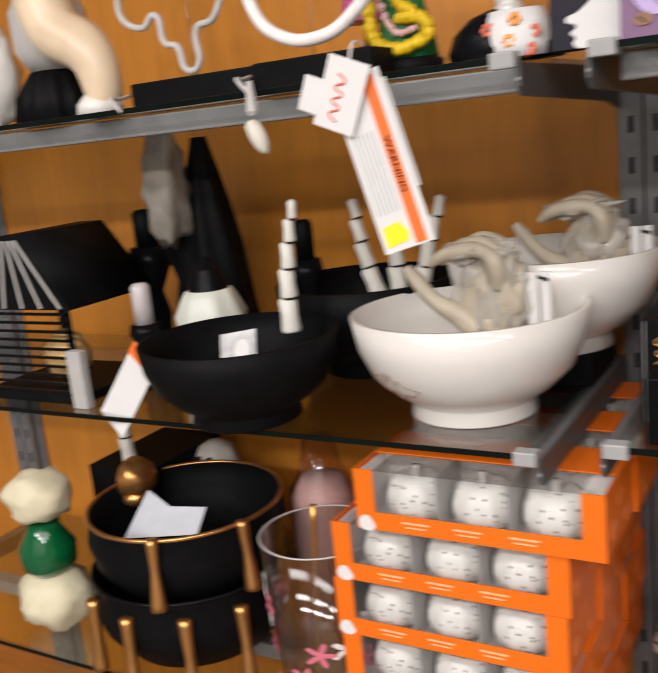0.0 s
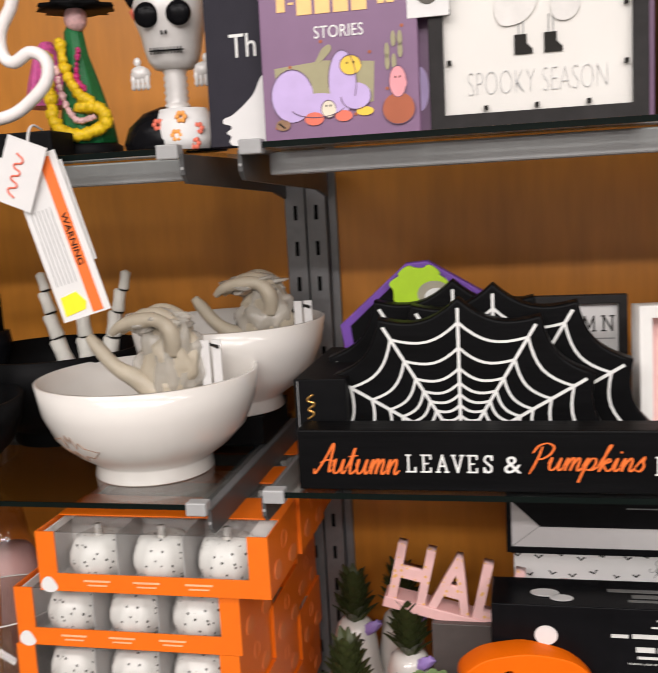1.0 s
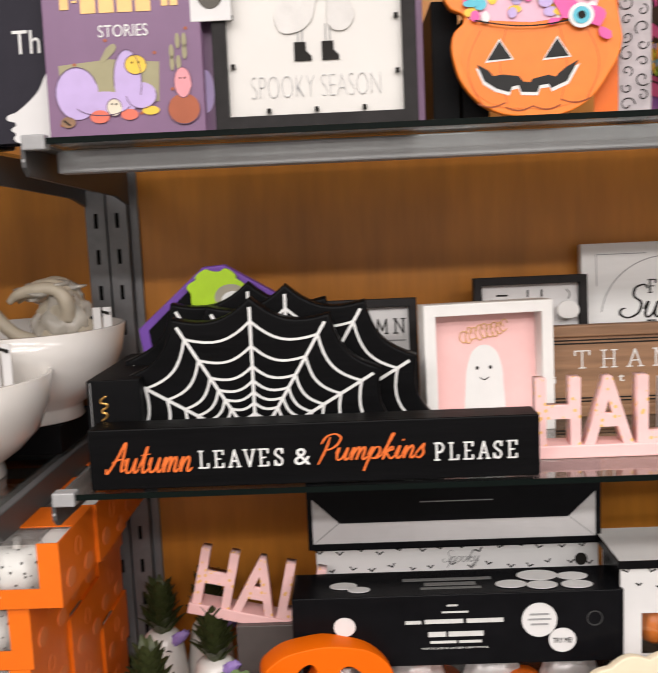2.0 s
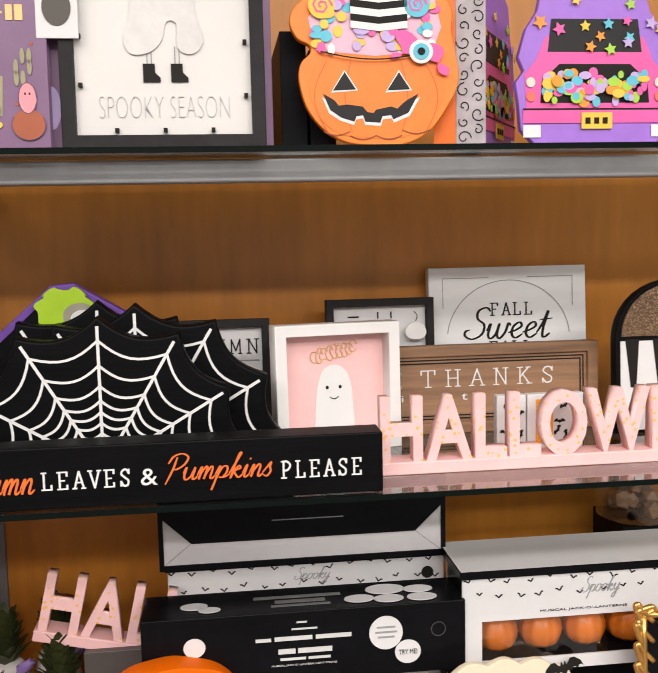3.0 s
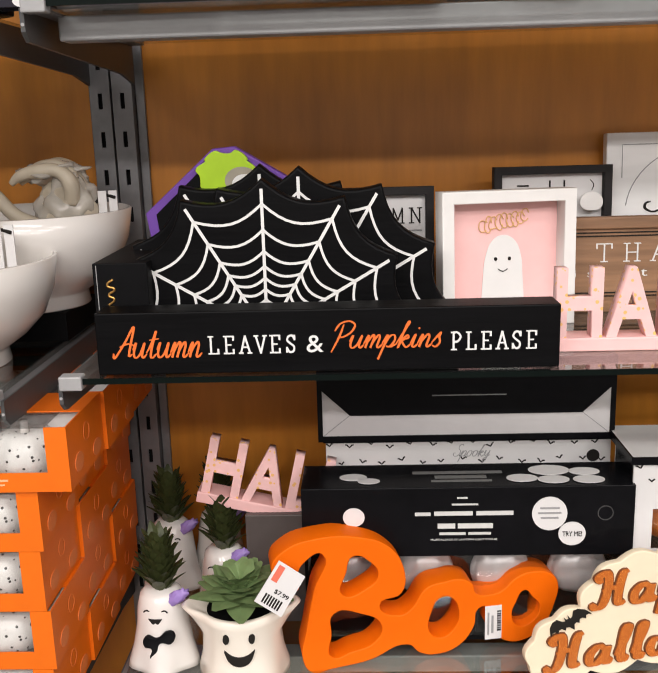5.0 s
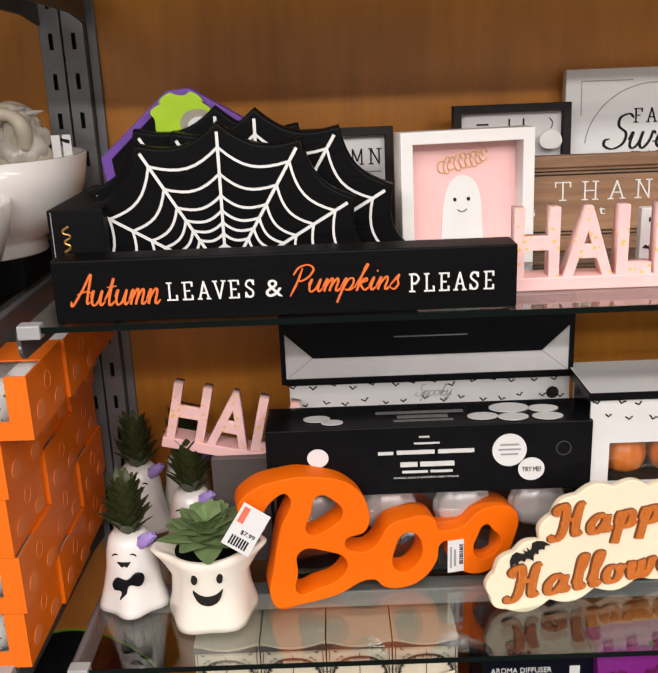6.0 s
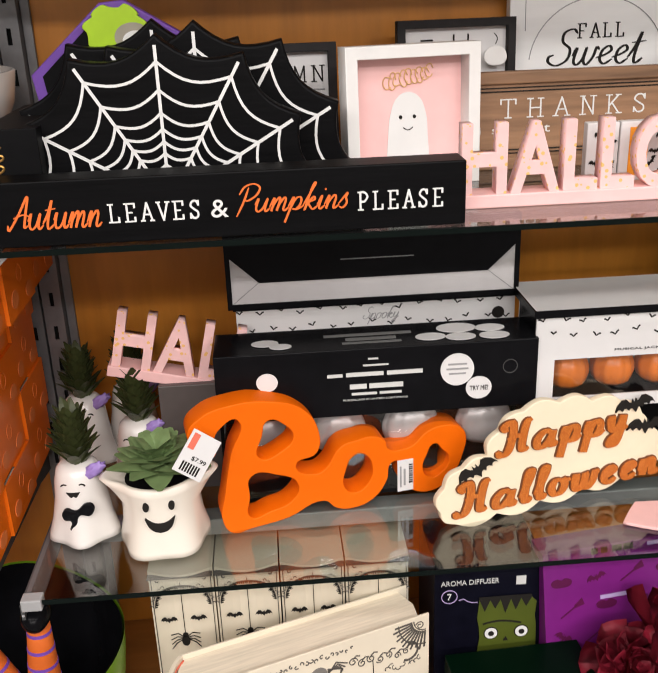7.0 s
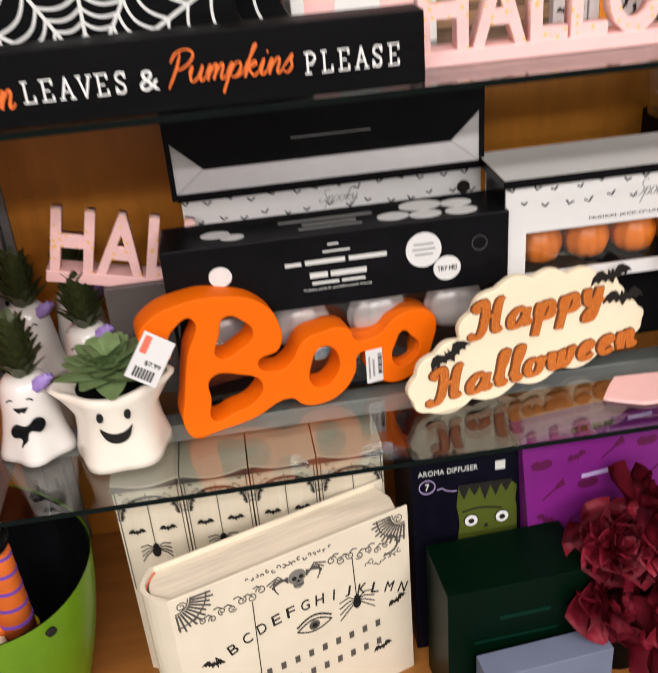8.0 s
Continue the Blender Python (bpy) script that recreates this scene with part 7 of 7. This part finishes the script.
def spine_book(x, k):
    t = thing("box_book", "ivory book-shaped box with black gothic print", "box", pose(x, 0.972, Z_DECK), "ivory book boxes")
    w, d, h = 0.0785, 0.12, 0.300
    arcp = [(0, 0.0)] + [(w * j / 8, -0.012 * math.sin(math.pi * j / 8)) for j in range(1, 8)] + [(w, 0.0), (w, d), (0, d)]
    bm = bmesh.new()
    f = bm.faces.new([bm.verts.new((a, b, 0)) for a, b in arcp])
    g = bmesh.ops.extrude_face_region(bm, geom=[f])
    bmesh.ops.translate(bm, verts=[v for v in g["geom"] if isinstance(v, bmesh.types.BMVert)], vec=(0, 0, h))
    bmesh.ops.recalc_face_normals(bm, faces=bm.faces)
    part("carton", bm, IVORY, t)
    y = -0.013
    faded = mat("faded_ink", (0.09, 0.08, 0.07), 0.5)
    part("print_line", strip([(w / 2, h - 0.010), (w / 2, h - 0.088)], 0.0007, 0.0008, y), INK, t)
    part("border_print", strip([(w * j / 12, h - 0.0035) for j in range(13)], 0.0009, 0.010, -0.0035), faded, t)
    for s in (-1, 1):
        part("border_print", strip([(w / 2 + s * 0.0362, h - 0.003), (w / 2 + s * 0.0362, h - 0.160)], 0.0009, 0.0008, -0.0024), faded, t)
        arch = [(w / 2 + s * 0.034 * math.cos(j * 0.157), h - 0.052 + 0.038 * math.sin(j * 0.157)) for j in range(11)]
        for j, (a, b) in enumerate(zip(arch, arch[1:])):
            depth = -0.0125 * math.sin(math.pi * (a[0] + b[0]) / 2 / w) - 0.0012
            part("arch_print", strip([a, b], 0.0012, 0.0008, depth), faded, t)
            for q in (0.25, 0.75):
                mx, mz = a[0] + (b[0] - a[0]) * q, a[1] + (b[1] - a[1]) * q
                nx, nz = (mx - w / 2) / 0.036, (mz - h + 0.052) / 0.038
                long = 0.0036 + 0.0022 * ((j + (q > 0.5)) % 2)
                part("fringe_print", flat([[(mx - nz * 0.0013, mz + nx * 0.0013), (mx + nz * 0.0013, mz - nx * 0.0013), (mx - nx * long, mz - nz * long)]], 0.0008, 0, False, depth - 0.0008), INK, t)
                if j < 7 and q < 0.5:
                    part("lace_print", strip(curl(mx + nx * 0.0042, mz + nz * 0.0038, 0.0028, j, s, 8), 0.0007, 0.0008, depth), faded, t)
        part("corner_curl", strip(curl(w / 2 + s * 0.029, h - 0.011, 0.0045, 0.5, s, 12), 0.0011, 0.0008, -0.0050), faded, t)
        part("bat_print", bat(w / 2 + s * 0.018, h - 0.066, 0.0105, -0.0112), INK, t)
    cz = h - 0.097
    part("spider_print", disc(w / 2, cz, 0.0050, 0.0080, 0.0008, y), INK, t)
    part("spider_print", disc(w / 2, cz + 0.009, 0.0034, 0.0034, 0.0008, y), INK, t)
    for s in (-1, 1):
        for j in range(4):
            part("leg_print", strip([(w / 2, cz + 0.004), (w / 2 + s * (0.009 + 0.001 * j), cz + 0.011 - 0.005 * j), (w / 2 + s * 0.018, cz + 0.009 - 0.007 * j)], 0.0009, 0.0008, -0.0122), INK, t)
    part("moon_print", strip([(w / 2 - 0.006 + 0.012 * math.cos(q * 0.4), cz - 0.042 + 0.012 * math.sin(q * 0.4)) for q in range(3, 12)], 0.0020, 0.0008, -0.0125), faded, t)
    for j in range(6):
        part("cloud_print", strip(curl(w / 2 - 0.012 + 0.0055 * j, cz - 0.052 + 0.003 * (j % 2), 0.0042, j, 1, 8), 0.0008, 0.0008, -0.0125), faded, t)
    return t


for k in range(4):
    spine_book(-0.0587 + 0.0804 * k, k)


def spirit_book():
    t = thing("spirit_board_book", "large ivory book-shaped box with letters and skull print", "box", pose(0.0040, 0.811, Z_DECK, 0, 0, 19))
    w, d, h = 0.287, 0.060, 0.260
    part("front_cover", box(0, w, 0, 0.003, 0, h, 0.0008), IVORY, t)
    part("back_cover", box(0, w, d - 0.003, d, 0, h, 0.0008), IVORY, t)
    bm = bmesh.new()
    n = 10
    edge = [(0.004 - 0.014 * math.sin(math.pi * k / n), 0.0032 + (d - 0.0064) * k / n) for k in range(n + 1)]
    f = bm.faces.new([bm.verts.new((a, b, 0)) for a, b in edge + [(w - 0.012, d - 0.0032), (w - 0.006, d * 0.5), (w - 0.012, 0.0032)]])
    g = bmesh.ops.extrude_face_region(bm, geom=[f])
    bmesh.ops.translate(bm, verts=[v for v in g["geom"] if isinstance(v, bmesh.types.BMVert)], vec=(0, 0, h - 0.006))
    bmesh.ops.recalc_face_normals(bm, faces=bm.faces)
    part("page_block", bm, PAGES, t, "aged cream page edges")
    bm = bmesh.new()
    outer = [(0.0 - 0.019 * math.sin(math.pi * k / n), d * k / n) for k in range(n + 1)]
    inner = [(0.0028 - 0.0165 * math.sin(math.pi * k / n), 0.003 + (d - 0.006) * k / n) for k in range(n, -1, -1)]
    f = bm.faces.new([bm.verts.new((a, b, 0)) for a, b in outer + inner])
    g = bmesh.ops.extrude_face_region(bm, geom=[f])
    bmesh.ops.translate(bm, verts=[v for v in g["geom"] if isinstance(v, bmesh.types.BMVert)], vec=(0, 0, h))
    bmesh.ops.recalc_face_normals(bm, faces=bm.faces)
    part("spine", bm, IVORY, t)
    part("head_band", tube([(0.003 - 0.0165 * math.sin(math.pi * k / 8), 0.005 + (d - 0.010) * k / 8, h - 0.0055) for k in range(9)], 0.0011), CORAL, t, "red edge band")
    faded = mat("faded_ink", (0.09, 0.08, 0.07), 0.5)
    for k, ch in enumerate("ABCDEFGHIJKLMN"):
        u = (k - 6.0) / 7.0
        x, z = w * (0.52 + 0.44 * u), h - 0.082 - 0.036 * u * u
        part("lettering", words(ch, *{"I": (-0.0009, 0.0009), "J": (-0.0028, 0.0028)}.get(ch, (-0.0052, 0.0052)), -0.0075, 0.0075, m=Matrix.Translation((x, 0, z)) @ Matrix.Rotation(0.42 * u, 4, "Y")), INK, t)
    sx, sz = w * 0.50, h - 0.036
    part("skull_print", disc(sx, sz, 0.0105, 0.0100), mat("skull_grey_ink", (0.20, 0.185, 0.165), 0.5), t)
    part("skull_print", disc(sx + 0.001, sz - 0.011, 0.0065, 0.0060), mat("skull_grey_ink", (0.20, 0.185, 0.165), 0.5), t)
    part("tooth_print", strip([(sx - 0.005, sz - 0.012), (sx + 0.007, sz - 0.012)], 0.0008, 0.0008, -0.0006), INK, t)
    part("nose_print", disc(sx + 0.001, sz - 0.006, 0.0013, 0.0018, 0.0008, -0.0006), INK, t)
    for s in (-1, 1):
        part("socket_print", disc(sx + 0.0005 + s * 0.0042, sz - 0.001, 0.0028, 0.0028, 0.0008, -0.0006), INK, t)
        for j in range(5):
            a = 0.25 + 0.20 * j
            part("feather_print", strip([(sx + s * 0.011, sz - 0.004 + 0.002 * j), (sx + s * (0.022 + 0.002 * j), sz + 0.006 - 0.003 * j + 0.004), (sx + s * (0.036 - 0.003 * j), sz - 0.004 - 0.0035 * j + 0.008 * math.cos(a))], 0.0016, 0.0008, 0), faded, t)
        for j in range(7):
            cx, cz = sx + s * (0.043 + 0.0115 * j), sz + 0.002 * (-1) ** j - 0.0016 * j
            part("scroll_print", strip(curl(cx, cz, 0.0062 - 0.0003 * j, 1.2 * j, s), 0.0011, 0.0008, 0), faded, t)
            part("scroll_leaf", strip([(cx, cz + 0.004), (cx + s * 0.004, cz + 0.0075), (cx + s * 0.009, cz + 0.006)], 0.0014, 0.0008, 0), faded, t)
        cx, cz = (0.005 if s < 0 else w - 0.005), h - 0.005
        for r, wd in ((0.016, 0.0012), (0.036, 0.0014)):
            part("corner_print", strip([(cx - s * r * math.cos(j * 0.157), cz - r * math.sin(j * 0.157)) for j in range(11)], wd, 0.0008, 0), faded, t)
        for j in range(11):
            a = 0.05 + j * 0.147
            part("corner_print", strip([(cx - s * 0.018 * math.cos(a), cz - 0.018 * math.sin(a)), (cx - s * (0.041 + 0.003 * (j % 2)) * math.cos(a), cz - (0.041 + 0.003 * (j % 2)) * math.sin(a))], 0.0021, 0.0008, 0), faded, t)
        part("corner_print", strip(curl(cx - s * 0.008, cz - 0.008, 0.006, 0.4, -s), 0.0010, 0.0008, 0), faded, t)
    for j in range(17):
        part("band_print", strip(curl(w * 0.30 + 0.0062 * j, h - 0.0135 + 0.0012 * (-1) ** j, 0.0036 - 0.0002 * abs(j - 8), 2.0 * j, (-1) ** j, 9), 0.0011, 0.0008, 0), faded, t)
    ex, ez = w * 0.55, h - 0.118
    for dz, wd in ((0.0, 0.0016), (0.006, 0.0022)):
        part("eye_print", strip([(ex - 0.022 + 0.0044 * k, ez + dz + 0.010 * math.sin(math.pi * k / 10)) for k in range(11)], wd, 0.0008, 0), INK, t)
    part("eye_print", strip([(ex - 0.022 + 0.0044 * k, ez - 0.008 * math.sin(math.pi * k / 10)) for k in range(11)], 0.0014, 0.0008, 0), INK, t)
    part("iris_print", disc(ex, ez + 0.001, 0.0068, 0.0068), faded, t)
    part("pupil_print", disc(ex, ez + 0.001, 0.0034, 0.0034, 0.0008, -0.0006), INK, t)
    px, pz = w * 0.745, h - 0.112
    part("thread_print", strip([(px - 0.002, sz - 0.004), (px, pz)], 0.0009), INK, t)
    part("thread_print", strip([(w * 0.31, sz - 0.010), (w * 0.30, h - 0.19)], 0.0009), INK, t)
    part("spider_print", disc(px, pz, 0.0050, 0.0080), INK, t)
    part("spider_print", disc(px, pz + 0.009, 0.0036, 0.0036), INK, t)
    for s in (-1, 1):
        for j in range(4):
            part("leg_print", strip([(px, pz + 0.004), (px + s * 0.010, pz + 0.013 - 0.006 * j), (px + s * 0.023, pz + 0.010 - 0.009 * j)], 0.0012), INK, t)
    part("moon_print", strip([(w * 0.90 + 0.013 * math.cos(q * 0.4), h - 0.045 + 0.013 * math.sin(q * 0.4)) for q in range(-5, 5)], 0.0026, 0.0008, 0), faded, t)
    for j in range(9):
        part("cloud_print", strip(curl(w * 0.80 + 0.0055 * j, h - 0.062 + 0.0025 * math.sin(j * 1.7), 0.0045, j, 1, 8), 0.0008, 0.0008, 0), faded, t)
    for bx, bz, a in ((w * 0.93, h - 0.135, 0.4), (w * 0.12, h - 0.11, -0.3), (w * 0.85, h - 0.20, 0.2)):
        part("bat_print", bat(bx, bz, 0.013, 0, a), INK, t)
    for row in range(2):
        for j in range(12):
            part("print_bar", box(w * (0.14 + 0.062 * j), w * (0.14 + 0.062 * j) + 0.006, -0.0008, 0, h - 0.163 - 0.03 * row, h - 0.153 - 0.03 * row), faded, t)


spirit_book()

t = carton("diffuser_box", "dark navy carton with green printed head", pose(0.286, 0.930, Z_DECK), 0.133, 0.11, 0.306, NAVY)
part("lettering", words("AROMA DIFFUSER", 0.008, 0.0790, 0.2765, 0.2835), mat("soft_white_print", (0.6, 0.6, 0.58), 0.5), t)
part("lettering", words("7", 0.016, 0.021, 0.256, 0.265), INKW, t)
part("badge_ring", flat([[(0.0185 + r * math.cos(j * 0.314), 0.2605 + r * math.sin(j * 0.314)) for j in range(20)] for r in (0.010, 0.009)], 0.0006, 0, False, -0.0006), LILAC, t)
part("green_print", flat([[(0.052, 0.150), (0.053, 0.166), (0.0565, 0.196), (0.0555, 0.212), (0.053, 0.226), (0.0555, 0.253), (0.085, 0.256), (0.1190, 0.254), (0.1265, 0.246), (0.1250, 0.226), (0.1270, 0.212), (0.1290, 0.150)]], 0.002, 0.0004, False, -0.002), MONSTER, t)
zig = [(0.054, 0.258)] + [(0.0555 + 0.0064 * j, 0.2535 - (0.013 + 0.004 * (j % 3)) * (j % 2)) for j in range(11)] + [(0.1195, 0.258)]
part("fringe_print", flat([zig], 0.001, 0, False, -0.003), INK, t)
for ex in (0.0705, 0.1086):
    part("ring_print", disc(ex, 0.2035, 0.0090, 0.0090, 0.0006, -0.0024), INK, t)
    part("spot_print", disc(ex, 0.2035, 0.0078, 0.0078, 0.0008, -0.0028), INKW, t)
    part("spot_print", disc(ex, 0.2035, 0.0036, 0.0036, 0.0008, -0.0036), INK, t)
part("brow_print", strip([(0.060 + 0.006 * j, 0.2175 + 0.0035 * math.sin(j * 0.45)) for j in range(9)], 0.0022, 0.0008, -0.002), INK, t)
part("nose_print", flat([[(0.0862, 0.1905), (0.0925, 0.1905), (0.0893, 0.1965)]], 0.0008, 0, False, -0.0028), INK, t)
part("seam_print", strip([(0.0590, 0.1695), (0.088, 0.1680), (0.1240, 0.1695)], 0.0018, 0.0008, -0.002), INK, t)
for j in range(8):
    part("stitch_print", strip([(0.0630 + 0.0070 * j, 0.1655), (0.0634 + 0.0070 * j, 0.1725)], 0.0012, 0.0008, -0.0022), INK, t)
part("cable_print", strip([(0.030, 0.2545), (0.036, 0.2560), (0.041, 0.2520), (0.046, 0.2500), (0.0535, 0.2495)], 0.0009, 0.0006, 0), LILAC, t)
bars(t, [(0.100, 0.112, 0.272, 0.284)], mat("soft_white_print", (0.6, 0.6, 0.58), 0.5), 0)

t = carton("magenta_box", "bright magenta carton with dark motif print tilted on others", pose(0.421, 0.905, Z_DECK + 0.18, -6, -3, 4), 0.170, 0.04, 0.140, MAGENTA)
rng = random.Random(31)
for k in range(12):
    mx, mz, turn = 0.022 + 0.044 * (k % 4) + 0.012 * (k // 4 % 2), 0.022 + 0.038 * (k // 4), rng.uniform(-0.6, 0.6)
    if k % 3 == 0:
        part("motif_print", bat(mx, mz, 0.013, 0, turn), WINE, t)
    elif k % 3 == 1:
        part("broom_handle_print", strip([(mx - 0.014, mz - 0.010), (mx + 0.006, mz + 0.004)], 0.0016), WINE, t)
        part("broom_head_print", flat([[(mx + 0.004, mz + 0.001), (mx + 0.016, mz + 0.005), (mx + 0.013, mz + 0.014), (mx + 0.003, mz + 0.005)]], 0.0008, 0, False, -0.0008), WINE, t)
    else:
        part("lips_print", flat([[(mx - 0.013, mz), (mx - 0.005, mz + 0.006), (mx, mz + 0.004), (mx + 0.005, mz + 0.006), (mx + 0.013, mz), (mx, mz - 0.006)]], 0.0008, 0, True, -0.0008), WINE, t)
bars(t, [(0.060, 0.068, 0.130, 0.138), (0.072, 0.080, 0.130, 0.138), (0.086, 0.098, 0.130, 0.138), (0.100, 0.112, 0.130, 0.138)], INK, 0)
bars(t, [(0.070, 0.104, 0.068, 0.073), (0.130, 0.160, 0.131, 0.136)], LILAC, -0.0003)
carton("dark_carton", "plain dark carton under a magenta carton", pose(0.425, 0.93, Z_DECK), 0.17, 0.10, 0.183, BLACKM)
t = carton("green_box", "glossy dark green carton standing at the deck front", pose(0.298, 0.815, Z_DECK, 0, 0, 3), 0.165, 0.085, 0.200, BOTTLE)
bars(t, [(0.060, 0.120, 0.150, 0.156), (0.030, 0.130, 0.120, 0.123)], mat("black_green_print", (0.002, 0.02, 0.012), 0.4), 0)
t = carton("blue_grey_box", "low pale blue carton at the deck front", pose(0.33, 0.770, Z_DECK + 0.0, 0, 0, 5), 0.15, 0.035, 0.115, mat("pale_blue_carton", (0.16, 0.18, 0.26), 0.45, var=0.2, scale=10))


def petal_mesh():
    bm = bmesh.new()
    grid = []
    for i in range(5):
        row = []
        for j in range(5):
            u, v = i / 4, j / 4 - 0.5
            wdt = 0.040 * (0.35 + 0.9 * u - 0.35 * u * u)
            row.append(bm.verts.new((v * wdt, -0.012 * math.sin(u * 2.2) + 0.010 * (2 * v) ** 2 + 0.002 * math.sin(9 * v + 5 * u), 0.040 * u - 0.004 * abs(2 * v) ** 2)))
        grid.append(row)
    for i in range(4):
        for j in range(4):
            bm.faces.new((grid[i][j], grid[i][j + 1], grid[i + 1][j + 1], grid[i + 1][j]))
    bmesh.ops.solidify(bm, geom=bm.faces[:], thickness=0.0006)
    me = bpy.data.meshes.new("petal")
    bm.to_mesh(me)
    bm.free()
    me.shade_smooth()
    me.materials.append(PETAL)
    return me


PETALS = petal_mesh()


bouquet = thing("flower_bouquet", "burgundy silk peonies in a black pot", "artificial flowers", pose(0.530, 0.885, Z_DECK))
part("pot", lathe([(0.040, 0), (0.050, 0.11), (0.046, 0.11), (0.036, 0.01)], 32), BLACKM, bouquet, "black pot", None, True)


def bloom(x, y, z, rx, ry, rz, seed):
    m = pose(x - 0.530, y - 0.885, z - Z_DECK, rx, ry, rz)
    heart = part("bloom", blob(0.012, 1, 1, 1, 0.2, 2, seed, 2), PETAL, bouquet, "burgundy silk peony")
    heart.matrix_local = m
    part("stem", tube([(0, 0, 0.09), tuple(0.5 * c for c in (x - 0.53, y - 0.885, z - Z_DECK + 0.08)), (x - 0.53, y - 0.885, z - Z_DECK)], 0.003), LEAFD, bouquet)
    rng = random.Random(seed)
    for i in range(38):
        u = i / 38
        p = new("petal", PETALS)
        p.parent = heart
        p.matrix_local = Matrix.Rotation(i * 2.4, 4, "Z") @ Matrix.Rotation(radians(10 + 85 * u + rng.uniform(-12, 12)), 4, "X") @ Matrix.Scale(0.65 + 0.75 * u, 4) @ Matrix.Translation((0, 0.002, 0.002))


for k, (fx, fy, fz) in enumerate(((0.500, 0.845, 0.660), (0.560, 0.835, 0.650), (0.485, 0.830, 0.595), (0.548, 0.810, 0.600), (0.525, 0.850, 0.700), (0.53, 0.80, 0.55))):
    bloom(fx, fy, fz, 50 + 8 * k, 12 * (-1) ** k, 20 * k, 40 + k)

def candy_bowl():
    """A tall bowl with a wavy rim, lime outside and black inside."""
    t = thing("candy_bowl", "lime green tall candy bowl with a wavy rim and black inside", "bowl", pose(-0.198, 0.920, Z_DECK))
    n, rise = 72, 9
    def wall(inset, top):
        bm = bmesh.new()
        rings = []
        for k in range(rise + 1):
            u = k / rise
            ring = []
            for q in range(n):
                a = 2 * math.pi * q / n
                rim = 0.245 + 0.013 * math.sin(a) + 0.030 * max(0, math.sin(a - 0.3)) ** 2 + 0.004 * math.sin(3 * a + 0.8) - top
                r = 0.056 + 0.0545 * math.sin(1.45 * u) * (1 + 0.05 * math.sin(3 * a + 1.0)) - inset
                ring.append(bm.verts.new((r * math.cos(a), r * math.sin(a), 0.003 + inset + (rim - inset) * u)))
            rings.append(ring)
        for a, b in zip(rings, rings[1:]):
            for q in range(n):
                bm.faces.new((a[q], a[(q + 1) % n], b[(q + 1) % n], b[q]))
        bm.faces.new(rings[0][::-1])
        return bm
    part("outer_wall", wall(0.0, 0.0), GREENBOWL, t, "", None, True)
    part("black_lining", wall(0.003, 0.0012), BLACK, t, "glossy black lining", None, True)
    part("eye_spot", disc(0, 0.219, 0.006, 0.0045, 0.004, -0.1075), INK, t, "", Matrix.Rotation(radians(42), 4, "Z"))
    return t


candy_bowl()
rng = random.Random(77)
CHERRY = mat("cherry_wrapper", (0.34, 0.015, 0.02), 0.25)
for k in range(24):
    a, r = rng.uniform(0, 6.28), 0.052 * math.sqrt(rng.random())
    t = thing("candy_corn", "wrapped sweet in the green bowl", "sweet", pose(-0.205 + r * math.cos(a), 0.872 + r * math.sin(a), Z_DECK + 0.196 - 0.024 * (r / 0.052) ** 2 + 0.006 * rng.random(), rng.uniform(-60, 60), rng.uniform(-60, 60), rng.uniform(0, 360)), "sweets")
    part("sweet_body", lathe([(0.009, -0.004), (0.011, 0.001), (0.010, 0.008), (0.003, 0.020)], 12), (ORANGEINK, CHERRY, CREAM, YELLOW)[(0, 1, 0, 2, 1, 3)[k % 6]], t, "", None, True)
t = thing("sweet_heap", "mixed dark wrapped sweets filling the green bowl", "sweets", pose(-0.205, 0.872, Z_DECK))
part("heap", blob(0.052, 1, 1, 0.9, 0.12, 6, 3, 4), mat("dark_wrapped_sweets", (0.05, 0.02, 0.02), 0.35, var=0.9, scale=60), t, "", Matrix.Translation((0, 0, 0.147)), True)
STRIPE = mat("striped_stocking", (0.58, 0.115, 0.012), 0.75)
for k, (lx, ly, ry) in enumerate(((-0.203, 0.882, -20), (-0.174, 0.882, 3))):
    t = thing("witch_stocking", "orange stuffed witch leg with purple stripes in the bowl", "decoration", pose(lx, ly, Z_DECK + 0.190, 0, ry, 0), "witch legs")
    part("stocking", lathe([(0.021, 0), (0.0185, 0.04), (0.0145, 0.09), (0.0125, 0.12)], 24), STRIPE, t, "", None, True)
    for j in range(5):
        part("stripe", lathe([(0.0206 - 0.0017 * j, 0.018 + 0.022 * j), (0.0203 - 0.0017 * j, 0.022 + 0.022 * j)], 24), VIOLET, t)
    part("shoe", blob(0.018, 0.9, 1.3, 0.9, 0.1, 1, 3), BLACK, t, "", Matrix.Translation((0, -0.004, 0.132)), True)
